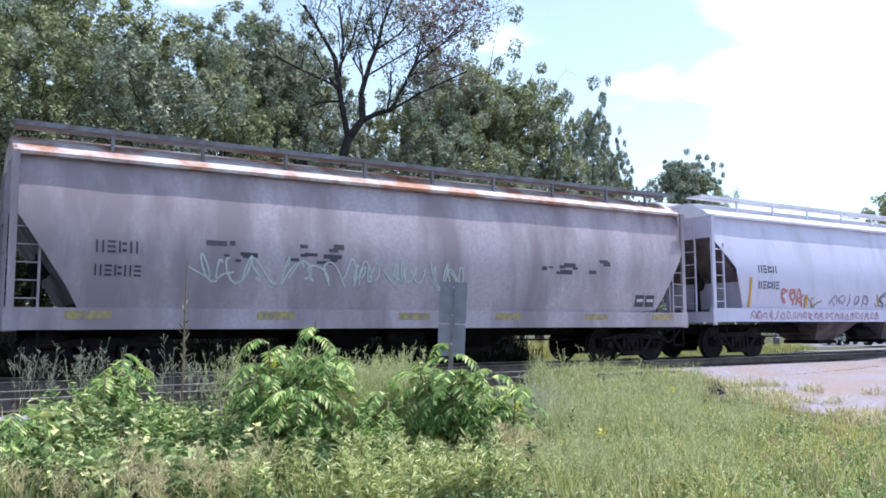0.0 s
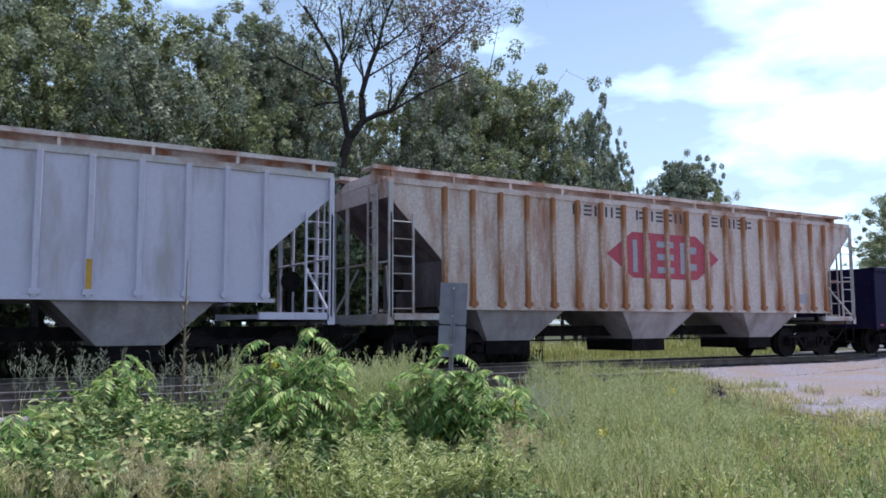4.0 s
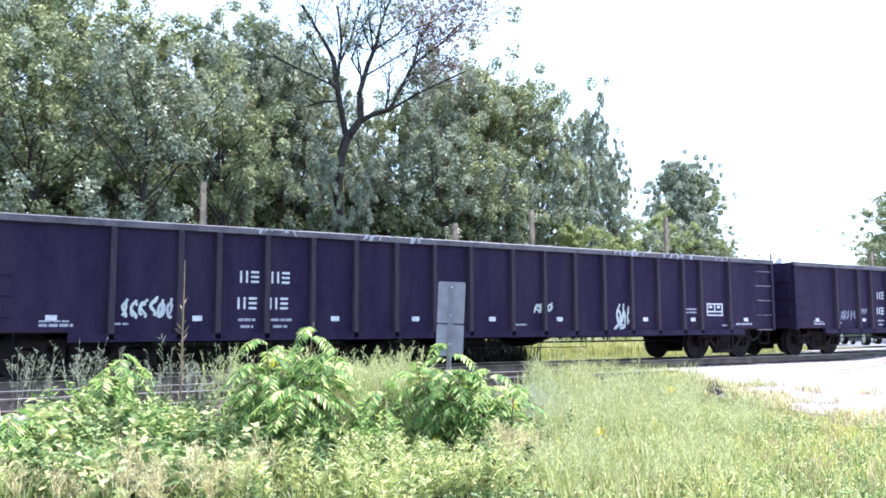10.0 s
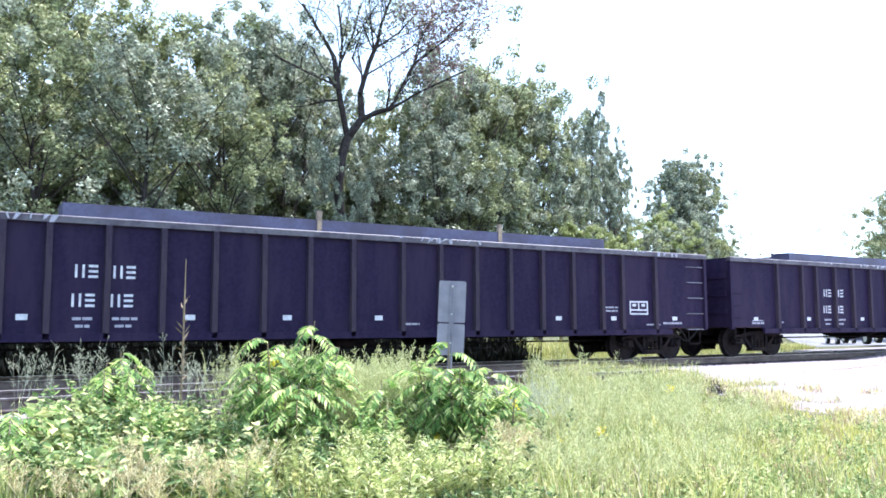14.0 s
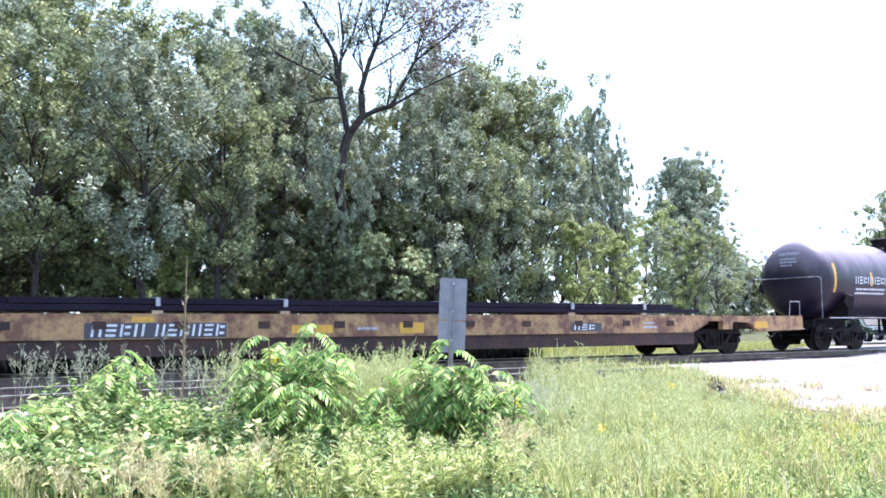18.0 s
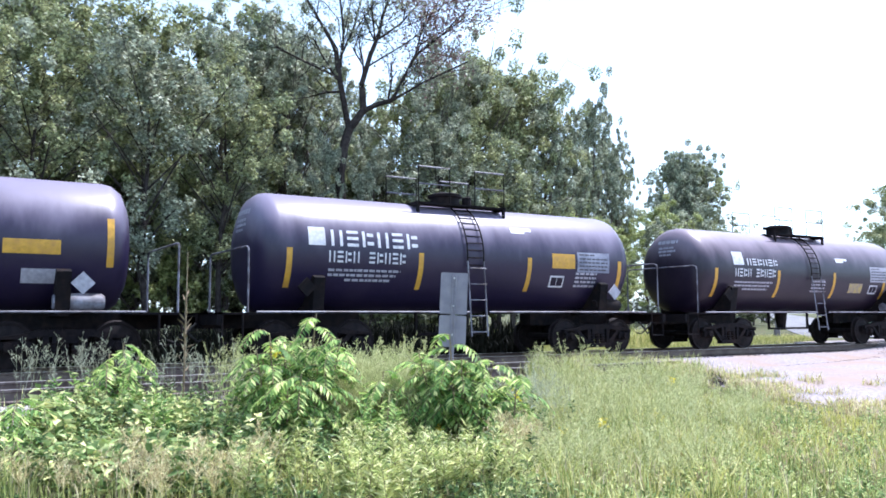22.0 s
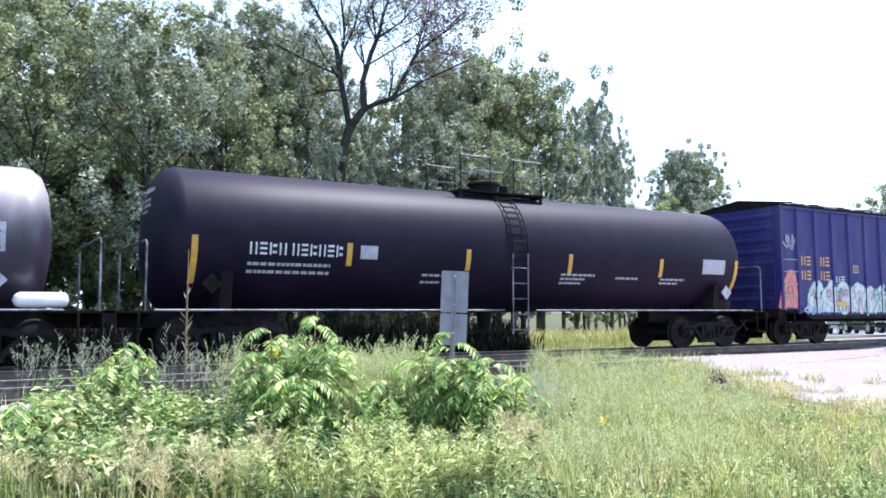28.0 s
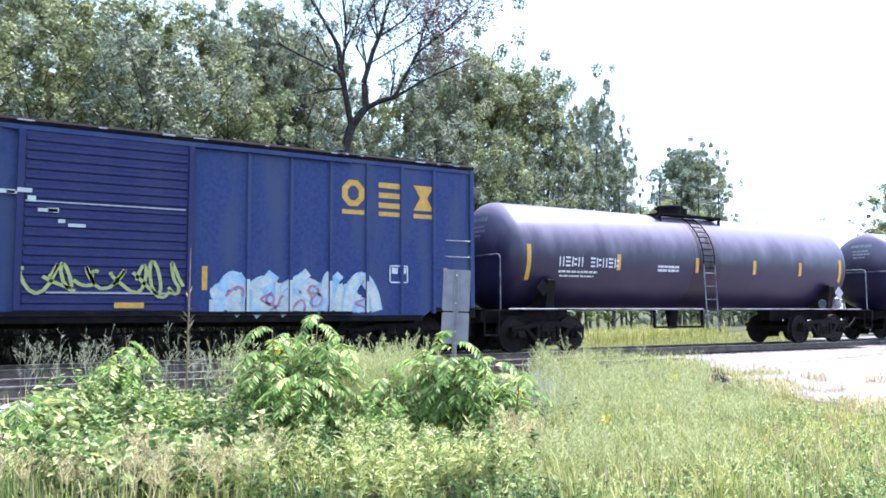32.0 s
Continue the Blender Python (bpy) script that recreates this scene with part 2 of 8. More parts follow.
MAT = {
    "ground": surface("meadow_soil", (0.075, 0.085, 0.04), 0.95, spots=(0.11, 0.1, 0.06), spot_scale=0.9, spot_amount=0.4, grain=0.3, bump=0.5, bump_scale=9, spec=0.1),
    "gravel": surface("pale_gravel", (0.275, 0.248, 0.266), 0.95, spots=(0.285, 0.222, 0.19), spot_scale=0.55, spot_amount=0.35, grain=0.35, bump=0.6, bump_scale=30, spec=0.1),
    "asphalt": surface("worn_asphalt", (0.2, 0.2, 0.21), 0.9, spots=(0.14, 0.14, 0.15), spot_scale=0.5, grain=0.2, bump=0.3, bump_scale=60, spec=0.2),
    "ballast": surface("oily_crushed_ballast", (0.03, 0.025, 0.026), 0.95, spots=(0.018, 0.015, 0.015), spot_scale=5, spot_amount=0.35, grain=0.4, bump=1.0, bump_scale=22, spec=0.08),
    "stone": surface("ballast_stone", (0.36, 0.33, 0.32), 0.9, spots=(0.2, 0.17, 0.15), spot_scale=9, grain=0.3, bump=0.2, random_tone=0.4, spec=0.2),
    "pale_stone": surface("pale_limestone_chip", (0.6, 0.56, 0.55), 0.9, spots=(0.42, 0.38, 0.37), spot_scale=9, grain=0.25, bump=0.2, random_tone=0.3, spec=0.2),
    "tie": surface("tarred_timber", (0.028, 0.022, 0.019), 0.9, spots=(0.05, 0.042, 0.037), spot_scale=6, grain=0.3, bump=0.4, spec=0.1),
    "rail": surface("rail_steel", (0.1, 0.07, 0.06), 0.7, 0.2, spots=(0.16, 0.12, 0.1), spot_scale=3, grain=0.2),
    "siding_rail": surface("rusty_siding_rail", (0.16, 0.12, 0.11), 0.8, 0.0, spots=(0.1, 0.07, 0.06), spot_scale=3, grain=0.2),
    "dark_bark": surface("dark_bark", (0.032, 0.026, 0.025), 0.95, spots=(0.065, 0.055, 0.05), spot_scale=6, grain=0.35, bump=0.7, bump_scale=25, spec=0.1),
    "siding_head": surface("dull_pale_rail_head", (0.42, 0.38, 0.37), 0.5, spots=(0.2, 0.14, 0.12), spot_scale=4, spot_amount=0.3, grain=0.15, bump=0.05),
    "railtop": surface("polished_rail_head", (0.55, 0.53, 0.52), 0.28, 1.0, grain=0.1, bump=0.02),
    "black_iron": surface("grimy_black_iron", (0.007, 0.006, 0.0075), 0.8, spots=(0.018, 0.012, 0.011), spot_scale=4, spot_amount=0.4, grain=0.3, spec=0.12),
    "wheel": surface("wheel_steel", (0.018, 0.013, 0.0135), 0.7, 0.1, spots=(0.01, 0.008, 0.009), spot_scale=5, grain=0.25, spec=0.15),
    "sideframe": surface("dusty_cast_steel", (0.009, 0.0075, 0.009), 0.85, spots=(0.022, 0.015, 0.0135), spot_scale=3.5, spot_amount=0.4, grain=0.3, spec=0.12),
    "navy": surface("navy_paint", (0.0115, 0.0092, 0.042), 0.55, spots=(0.018, 0.0135, 0.044), spot_scale=1.6, spot_amount=0.5, streak=True, grain=0.2, bump=0.06, bump_scale=6, spec=0.08),
    "plum": surface("faded_black_paint", (0.0195, 0.013, 0.037), 0.62, spots=(0.03, 0.0205, 0.045), spot_scale=1.8, spot_amount=0.45, streak=True, grain=0.22, bump=0.06, bump_scale=6, spec=0.08),
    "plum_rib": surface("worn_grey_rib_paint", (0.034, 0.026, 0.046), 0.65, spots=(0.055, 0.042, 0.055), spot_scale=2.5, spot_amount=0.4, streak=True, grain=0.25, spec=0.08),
    "white_roof": surface("chalky_white_roof_paint", (0.78, 0.76, 0.8), 0.5, spots=(0.6, 0.57, 0.6), spot_scale=1.4, spot_amount=0.25, grain=0.05),
    "dark_stone": surface("dark_ballast_stone", (0.13, 0.115, 0.12), 0.9, spots=(0.08, 0.07, 0.07), spot_scale=9, grain=0.3, bump=0.2, random_tone=0.4, spec=0.15),
    "grey_hopper": surface("dirty_grey_paint", (0.43, 0.36, 0.4), 0.55, spots=(0.26, 0.205, 0.23), spot_scale=0.8, spot_amount=0.5, streak=True, grain=0.12, bump=0.05, bump_scale=4),
    "white_hopper": surface("pale_blue_grey_paint", (0.57, 0.54, 0.66), 0.45, spots=(0.46, 0.44, 0.52), spot_scale=1.2, spot_amount=0.25, streak=True, grain=0.04, bump=0.04, bump_scale=4),
    "light_hopper": surface("light_grey_paint", (0.58, 0.54, 0.64), 0.6, spots=(0.42, 0.37, 0.4), spot_scale=1.7, spot_amount=0.25, streak=True, grain=0.04, bump=0.05, bump_scale=5),
    "rusty_hopper": surface("rust_stained_cream_paint", (0.6, 0.49, 0.45), 0.7, spots=(0.33, 0.15, 0.085), spot_scale=1.5, spot_amount=0.36, streak=True, grain=0.16, bump=0.08, bump_scale=8),
    "rust_rib": surface("rusted_rib", (0.58, 0.46, 0.38), 0.8, spots=(0.34, 0.14, 0.055), spot_scale=2.2, spot_amount=0.62, streak=True, grain=0.3),
    "rust_roof": surface("rusty_roof_paint", (0.55, 0.5, 0.5), 0.6, spots=(0.34, 0.14, 0.07), spot_scale=1.1, spot_amount=0.5, grain=0.15),
    "flat_yellow": surface("worn_yellow_paint", (0.34, 0.2, 0.09), 0.65, spots=(0.13, 0.055, 0.035), spot_scale=3.2, spot_amount=0.5, grain=0.2, bump=0.12),
    "rusty_steel": surface("brown_rusty_steel", (0.055, 0.027, 0.022), 0.85, spots=(0.03, 0.018, 0.018), spot_scale=2.5, grain=0.3),
    # tank paints carry the bright sheen of the crown in their colour, besides dust
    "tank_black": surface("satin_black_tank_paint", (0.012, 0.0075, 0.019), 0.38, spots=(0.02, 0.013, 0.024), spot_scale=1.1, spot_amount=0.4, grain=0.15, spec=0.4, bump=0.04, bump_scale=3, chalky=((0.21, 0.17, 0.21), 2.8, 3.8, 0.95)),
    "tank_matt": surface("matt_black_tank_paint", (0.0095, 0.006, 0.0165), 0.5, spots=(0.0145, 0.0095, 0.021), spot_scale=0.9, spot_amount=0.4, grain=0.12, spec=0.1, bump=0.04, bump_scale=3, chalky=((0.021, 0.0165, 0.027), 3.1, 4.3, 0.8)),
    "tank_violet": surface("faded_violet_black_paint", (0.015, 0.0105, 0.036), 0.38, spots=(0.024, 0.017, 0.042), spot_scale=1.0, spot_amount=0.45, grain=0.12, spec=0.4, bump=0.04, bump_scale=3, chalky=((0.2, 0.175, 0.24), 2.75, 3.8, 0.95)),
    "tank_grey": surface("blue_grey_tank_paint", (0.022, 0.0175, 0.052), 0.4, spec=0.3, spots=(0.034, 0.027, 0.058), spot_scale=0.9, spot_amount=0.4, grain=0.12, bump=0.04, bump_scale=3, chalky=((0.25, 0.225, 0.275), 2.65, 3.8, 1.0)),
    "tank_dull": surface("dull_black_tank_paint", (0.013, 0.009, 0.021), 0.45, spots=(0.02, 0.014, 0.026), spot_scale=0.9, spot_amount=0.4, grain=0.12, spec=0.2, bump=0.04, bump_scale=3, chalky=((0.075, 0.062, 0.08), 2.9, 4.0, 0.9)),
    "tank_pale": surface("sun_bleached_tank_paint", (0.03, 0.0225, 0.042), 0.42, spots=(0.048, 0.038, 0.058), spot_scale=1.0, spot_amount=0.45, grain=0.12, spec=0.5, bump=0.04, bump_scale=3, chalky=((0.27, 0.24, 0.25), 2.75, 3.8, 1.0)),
    "box_blue": surface("boxcar_blue_paint", (0.028, 0.027, 0.125), 0.55, spots=(0.058, 0.053, 0.13), spot_scale=1.5, spot_amount=0.4, spec=0.15, streak=True, grain=0.18, bump=0.08, bump_scale=5),
    "door_blue": surface("bright_blue_door_paint", (0.014, 0.017, 0.15), 0.5, spots=(0.03, 0.03, 0.13), spot_scale=2, spot_amount=0.3, spec=0.25, streak=True, grain=0.15, bump=0.04),
    "slate_blue": surface("weathered_slate_blue_paint", (0.033, 0.05, 0.15), 0.6, spots=(0.055, 0.068, 0.14), spot_scale=1.5, spot_amount=0.4, spec=0.15, streak=True, grain=0.18, bump=0.08, bump_scale=5),
    "slate_door": surface("dull_navy_door_paint", (0.021, 0.023, 0.094), 0.55, spots=(0.032, 0.034, 0.1), spot_scale=2, spot_amount=0.35, spec=0.25, streak=True, grain=0.15, bump=0.04),
    "yellow": surface("yellow_marking", (0.55, 0.3, 0.03), 0.5, spots=(0.42, 0.22, 0.04), spot_scale=7, spot_amount=0.3, grain=0.2, bump=0),
    "faded_yellow": surface("faded_yellow_marking", (0.4, 0.3, 0.1), 0.6, spots=(0.25, 0.2, 0.16), spot_scale=8, grain=0.2, bump=0),
    "white": surface("white_marking", (0.58, 0.58, 0.62), 0.5, spots=(0.42, 0.42, 0.46), spot_scale=8, spot_amount=0.3, grain=0.15, bump=0),
    "dullwhite": surface("worn_white_marking", (0.34, 0.33, 0.38), 0.6, grain=0.2, bump=0),
    "dark": surface("dark_marking", (0.05, 0.045, 0.06), 0.6, grain=0.2, bump=0),
    "red": surface("faded_red_marking", (0.42, 0.06, 0.09), 0.6, grain=0.2, bump=0),
    "salmon": surface("salmon_spray_paint", (0.5, 0.2, 0.16), 0.6, spots=(0.42, 0.15, 0.13), spot_scale=6, grain=0.15, bump=0),
    "mint": surface("pale_mint_spray_paint", (0.36, 0.5, 0.42), 0.6, spots=(0.46, 0.54, 0.5), spot_scale=5, grain=0.12, bump=0),
    "sky_spray": surface("pale_blue_spray_paint", (0.22, 0.4, 0.58), 0.6, spots=(0.4, 0.5, 0.58), spot_scale=5, grain=0.12, bump=0),
    "mauve": surface("mauve_spray_paint", (0.32, 0.12, 0.24), 0.6, spots=(0.36, 0.22, 0.3), spot_scale=6, grain=0.15, bump=0),
    "lime": surface("lime_spray_paint", (0.36, 0.38, 0.14), 0.6, grain=0.15, bump=0),
    "rail_pale": surface("worn_pale_rail_paint", (0.2, 0.2, 0.24), 0.6, spots=(0.06, 0.05, 0.06), spot_scale=2.5, spot_amount=0.5, grain=0.2),
    # top chord lighter than the sides: the sun on it put into the colour
    "chord_grey": surface("scuffed_grey_top_chord", (0.1, 0.09, 0.105), 0.6, spots=(0.04, 0.03, 0.05), spot_scale=3, spot_amount=0.4, grain=0.2),
    "chalk": surface("chalky_white_spray_paint", (0.5, 0.53, 0.5), 0.7, spots=(0.42, 0.42, 0.46), spot_scale=4, spot_amount=0.4, grain=0.12, bump=0),
    "pink": surface("pale_pink_spray_paint", (0.5, 0.32, 0.33), 0.7, spots=(0.42, 0.24, 0.26), spot_scale=3, spot_amount=0.4, grain=0.12, bump=0),
    "sea_green": surface("sea_green_spray_paint", (0.1, 0.22, 0.17), 0.7, spots=(0.18, 0.3, 0.25), spot_scale=5, grain=0.15, bump=0),
    "faint_grey": surface("thin_grey_spray_line", (0.17, 0.18, 0.24), 0.7, spots=(0.3, 0.31, 0.38), spot_scale=3, spot_amount=0.5, grain=0.15, bump=0),
    "faint_red": surface("thin_red_spray_line", (0.36, 0.13, 0.18), 0.7, spots=(0.4, 0.3, 0.37), spot_scale=3, spot_amount=0.45, grain=0.15, bump=0),
    # grimy paint, with the shade of the sloped ends put into the colour too
    "grime": surface("grimy_grey_brown_paint", (0.19, 0.155, 0.165), 0.8, spots=(0.095, 0.075, 0.075), spot_scale=1.6, spot_amount=0.5, streak=True, grain=0.15, bump=0.08, spec=0.15),
    "bay_grime": surface("dusty_grey_bay_paint", (0.4, 0.36, 0.38), 0.75, spots=(0.26, 0.22, 0.22), spot_scale=1.6, spot_amount=0.4, streak=True, grain=0.08, bump=0.06, spec=0.2),
    "walk_grey": surface("galvanised_walkway_grating", (0.2, 0.2, 0.23), 0.6, 0.2, spots=(0.14, 0.12, 0.12), spot_scale=3, grain=0.15),
    "cream": surface("cream_rail_paint", (0.5, 0.46, 0.45), 0.6, spots=(0.36, 0.24, 0.2), spot_scale=1.5, spot_amount=0.35, grain=0.1),
    "zinc": surface("galvanised_sheet", (0.25, 0.235, 0.28), 0.6, 0.2, spots=(0.2, 0.185, 0.23), spot_scale=7, grain=0.12, bump=0.05),
    "bare_metal": surface("bright_bare_metal", (0.6, 0.6, 0.62), 0.4, 0.7, grain=0.15, bump=0.05),
    "bark": surface("grey_bark", (0.08, 0.062, 0.055), 0.95, spots=(0.13, 0.11, 0.1), spot_scale=6, grain=0.35, bump=0.7, bump_scale=25, spec=0.1),
    "leaf": surface("broad_green_leaf", (0.245, 0.285, 0.15), 0.55, spots=(0.37, 0.385, 0.19), spot_scale=0.55, spot_amount=0.5, grain=0.25, bump=0, random_tone=0.6, through_light=0.24, spec=0.3),
    "leaf_cool": surface("grey_green_leaf", (0.265, 0.305, 0.225), 0.55, spots=(0.38, 0.4, 0.28), spot_scale=0.55, spot_amount=0.5, grain=0.25, bump=0, random_tone=0.6, through_light=0.24, spec=0.3),
    # the low shade of the wood is put into this leaf colour
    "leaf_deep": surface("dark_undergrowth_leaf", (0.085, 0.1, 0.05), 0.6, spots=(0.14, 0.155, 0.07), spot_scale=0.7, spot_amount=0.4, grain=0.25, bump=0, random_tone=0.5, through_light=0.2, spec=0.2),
    "leaf_warm": surface("yellow_green_leaf", (0.29, 0.34, 0.13), 0.5, spots=(0.37, 0.4, 0.16), spot_scale=0.8, grain=0.25, bump=0, random_tone=0.45, through_light=0.32, spec=0.35),
    "leaf_red": surface("bronze_leaf", (0.2, 0.13, 0.125), 0.55, grain=0.25, bump=0, random_tone=0.4, through_light=0.3),
    "sumac": surface("sumac_leaflet", (0.27, 0.39, 0.11), 0.55, tints=((0.0, (0.06, 0.14, 0.035)), (0.45, (0.19, 0.33, 0.08)), (0.78, (0.4, 0.52, 0.15)), (1.0, (0.66, 0.68, 0.29))), grain=0.2, bump=0, random_tone=0.2, through_light=0.36, spec=0.2),
    "weed": surface("weed_leaf", (0.39, 0.49, 0.17), 0.58, tints=((0.0, (0.1, 0.18, 0.055)), (0.4, (0.28, 0.39, 0.14)), (0.75, (0.48, 0.53, 0.23)), (1.0, (0.68, 0.63, 0.3))), grain=0.25, bump=0, random_tone=0.2, through_light=0.28, spec=0.2),
    "grass": surface("summer_grass", (0.385, 0.455, 0.19), 0.6, tints=((0.0, (0.19, 0.24, 0.065)), (0.3, (0.4, 0.43, 0.13)), (0.7, (0.56, 0.54, 0.19)), (1.0, (0.68, 0.61, 0.33))), grain=0.25, bump=0, random_tone=0.2, through_light=0.3, spec=0.12),
    "lush_grass": surface("yellow_green_grass", (0.45, 0.47, 0.14), 0.55, tints=((0.0, (0.3, 0.34, 0.07)), (0.5, (0.52, 0.5, 0.12)), (1.0, (0.66, 0.59, 0.2))), grain=0.25, bump=0, random_tone=0.2, through_light=0.32, spec=0.2),
    "haze_grass": surface("hazy_green_grass_tops", (0.38, 0.45, 0.24), 0.6, tints=((0.0, (0.3, 0.35, 0.13)), (0.5, (0.46, 0.48, 0.22)), (1.0, (0.6, 0.59, 0.34))), grain=0.2, bump=0, random_tone=0.2, through_light=0.3, spec=0.12),
    "deep_grass": surface("deep_green_grass", (0.17, 0.27, 0.1), 0.6, tints=((0.0, (0.13, 0.18, 0.05)), (0.6, (0.29, 0.34, 0.11)), (1.0, (0.46, 0.47, 0.18))), grain=0.25, bump=0, random_tone=0.2, through_light=0.25, spec=0.12),
    "tan_seed": surface("tan_seed_head", (0.46, 0.37, 0.26), 0.7, tints=((0.0, (0.34, 0.27, 0.13)), (0.5, (0.56, 0.48, 0.25)), (1.0, (0.7, 0.64, 0.4))), grain=0.2, bump=0, random_tone=0.2, through_light=0.35),
    "straw": surface("dry_grass", (0.5, 0.43, 0.28), 0.7, grain=0.25, bump=0, random_tone=0.4, through_light=0.3),
    "russet": surface("russet_seed_stalk", (0.42, 0.3, 0.18), 0.7, grain=0.25, bump=0, random_tone=0.4, through_light=0.3),
    "mint_weed": surface("mint_green_leaf", (0.41, 0.5, 0.27), 0.6, tints=((0.0, (0.16, 0.23, 0.06)), (0.3, (0.4, 0.47, 0.16)), (0.7, (0.58, 0.6, 0.24)), (1.0, (0.74, 0.72, 0.42))), grain=0.25, bump=0, random_tone=0.2, through_light=0.3, spec=0.15),
    "deep_weed": surface("deep_green_leaf", (0.1, 0.16, 0.06), 0.5, tints=((0.0, (0.05, 0.09, 0.03)), (0.6, (0.1, 0.17, 0.06)), (1.0, (0.2, 0.29, 0.1))), grain=0.25, bump=0, random_tone=0.2, through_light=0.2, spec=0.25),
    # near black: the shade below and beyond the cars put into a leaf colour
    "shade_weed": surface("shaded_weed_leaf", (0.01, 0.012, 0.009), 0.7, grain=0.25, bump=0, random_tone=0.5, through_light=0.15, spec=0.1),
    "stem": surface("weed_stem", (0.2, 0.15, 0.09), 0.8, grain=0.3, bump=0.2),
    "petal": surface("yellow_petal", (0.75, 0.62, 0.05), 0.5, grain=0.15, bump=0, random_tone=0.2, through_light=0.3),
    "pale_weed": surface("pale_seed_head", (0.38, 0.4, 0.28), 0.6, grain=0.2, bump=0, random_tone=0.4, through_light=0.35),
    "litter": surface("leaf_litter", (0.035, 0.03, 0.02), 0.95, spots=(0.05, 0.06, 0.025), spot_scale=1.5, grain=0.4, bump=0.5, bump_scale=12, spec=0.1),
    "glass": surface("dark_window_glass", (0.02, 0.025, 0.03), 0.06, grain=0.05, bump=0),
    "car_green": surface("dark_green_car_paint", (0.03, 0.06, 0.05), 0.25, grain=0.05, bump=0),
    "car_silver": surface("silver_car_paint", (0.4, 0.42, 0.44), 0.3, 0.4, grain=0.05, bump=0),
    "rubber": surface("tyre_rubber", (0.02, 0.02, 0.02), 0.9, grain=0.2, bump=0.2),
    "lamp_glass": surface("headlamp_glass", (0.7, 0.7, 0.72), 0.1, grain=0.05, bump=0),
    "wood": surface("weathered_stake_wood", (0.36, 0.27, 0.19), 0.9, spots=(0.22, 0.17, 0.13), spot_scale=5, grain=0.3, bump=0.3),
    "beam": surface("grey_steel_load", (0.09, 0.085, 0.15), 0.55, 0.2, spots=(0.07, 0.06, 0.1), spot_scale=2, grain=0.15),
}


# ---------- mesh helpers ----------
class Shape:
    """Collects vertices and faces of one mesh."""

    def __init__(self):
        self.v, self.f = [], []

    def add(self, verts, faces):
        k = len(self.v)
        self.v += [tuple(p) for p in verts]
        self.f += [tuple(i + k for i in q) for q in faces]
        return self

    def box(self, x0, x1, y0, y1, z0, z1):
        return self.add([(x0, y0, z0), (x1, y0, z0), (x1, y1, z0), (x0, y1, z0), (x0, y0, z1), (x1, y0, z1), (x1, y1, z1), (x0, y1, z1)],
                        [(3, 2, 1, 0), (4, 5, 6, 7), (0, 1, 5, 4), (1, 2, 6, 5), (2, 3, 7, 6), (3, 0, 4, 7)])

    def prism(self, outline, axis, a, b):
        """A flat outline drawn out from a to b along an axis: 'y' takes (x, z), 'x' takes (y, z), 'z' takes (x, y)."""
        n = len(outline)
        place = {"y": lambda p, d: (p[0], d, p[1]), "x": lambda p, d: (d, p[0], p[1]), "z": lambda p, d: (p[0], p[1], d)}[axis]
        verts = [place(p, a) for p in outline] + [place(p, b) for p in outline]
        faces = [tuple(range(n))[::-1], tuple(range(n, 2 * n))] + [(i, (i + 1) % n, n + (i + 1) % n, n + i) for i in range(n)]
        return self.add(verts, faces)

    def tube(self, p, q, r, r2=None, n=6, caps=True):
        p, q = Vector(p), Vector(q)
        r2 = r if r2 is None else r2
        d = (q - p).normalized()
        u = d.orthogonal().normalized()
        w = d.cross(u)
        ring = [(math.cos(2 * math.pi * i / n), math.sin(2 * math.pi * i / n)) for i in range(n)]
        verts = [p + r * (c * u + s * w) for c, s in ring] + [q + r2 * (c * u + s * w) for c, s in ring]
        faces = [(i, (i + 1) % n, n + (i + 1) % n, n + i) for i in range(n)]
        if caps:
            faces += [tuple(range(n))[::-1], tuple(range(n, 2 * n))]
        return self.add(verts, faces)

    def path(self, points, r, n=6):
        for p, q in zip(points, points[1:]):
            self.tube(p, q, r, n=n)
        return self

    def turned(self, rings, axis="x", n=24, centre=(0, 0)):
        """A body of revolution along an axis: rings of (place along it, radius)."""
        verts, faces = [], []
        for a, r in rings:
            for i in range(n):
                c, s = centre[0] + r * math.cos(2 * math.pi * i / n), centre[1] + r * math.sin(2 * math.pi * i / n)
                verts.append((a, c, s) if axis == "x" else (c, a, s) if axis == "y" else (c, s, a))
        for j in range(len(rings) - 1):
            for i in range(n):
                q = (j * n + i, j * n + (i + 1) % n, (j + 1) * n + (i + 1) % n, (j + 1) * n + i)
                faces.append(q if axis != "y" else q[::-1])
        first, last = tuple(range(n)), tuple(range((len(rings) - 1) * n, len(rings) * n))
        faces += [first[::-1], last] if axis != "y" else [first, last[::-1]]
        return self.add(verts, faces)

    def plate(self, outline, y, thick=0.006):
        """A thin painted patch on a side that faces -y: outline of (x, z)."""
        return self.prism(outline, "y", y - thick, y)

    def bar(self, x0, x1, z0, z1, y, thick=0.006):
        return self.plate([(x0, z0), (x1, z0), (x1, z1), (x0, z1)], y, thick)


def mesh_of(name, shape, material, smooth=False):
    me = bpy.data.meshes.new(name)
    me.from_pydata(shape.v, [], shape.f)
    bm = bmesh.new()
    bm.from_mesh(me)
    bmesh.ops.recalc_face_normals(bm, faces=bm.faces)
    bm.to_mesh(me)
    bm.free()
    me.materials.append(MAT[material])
    if smooth:
        me.polygons.foreach_set("use_smooth", [True] * len(me.polygons))
        me.set_sharp_from_angle(angle=radians(40))
    return me


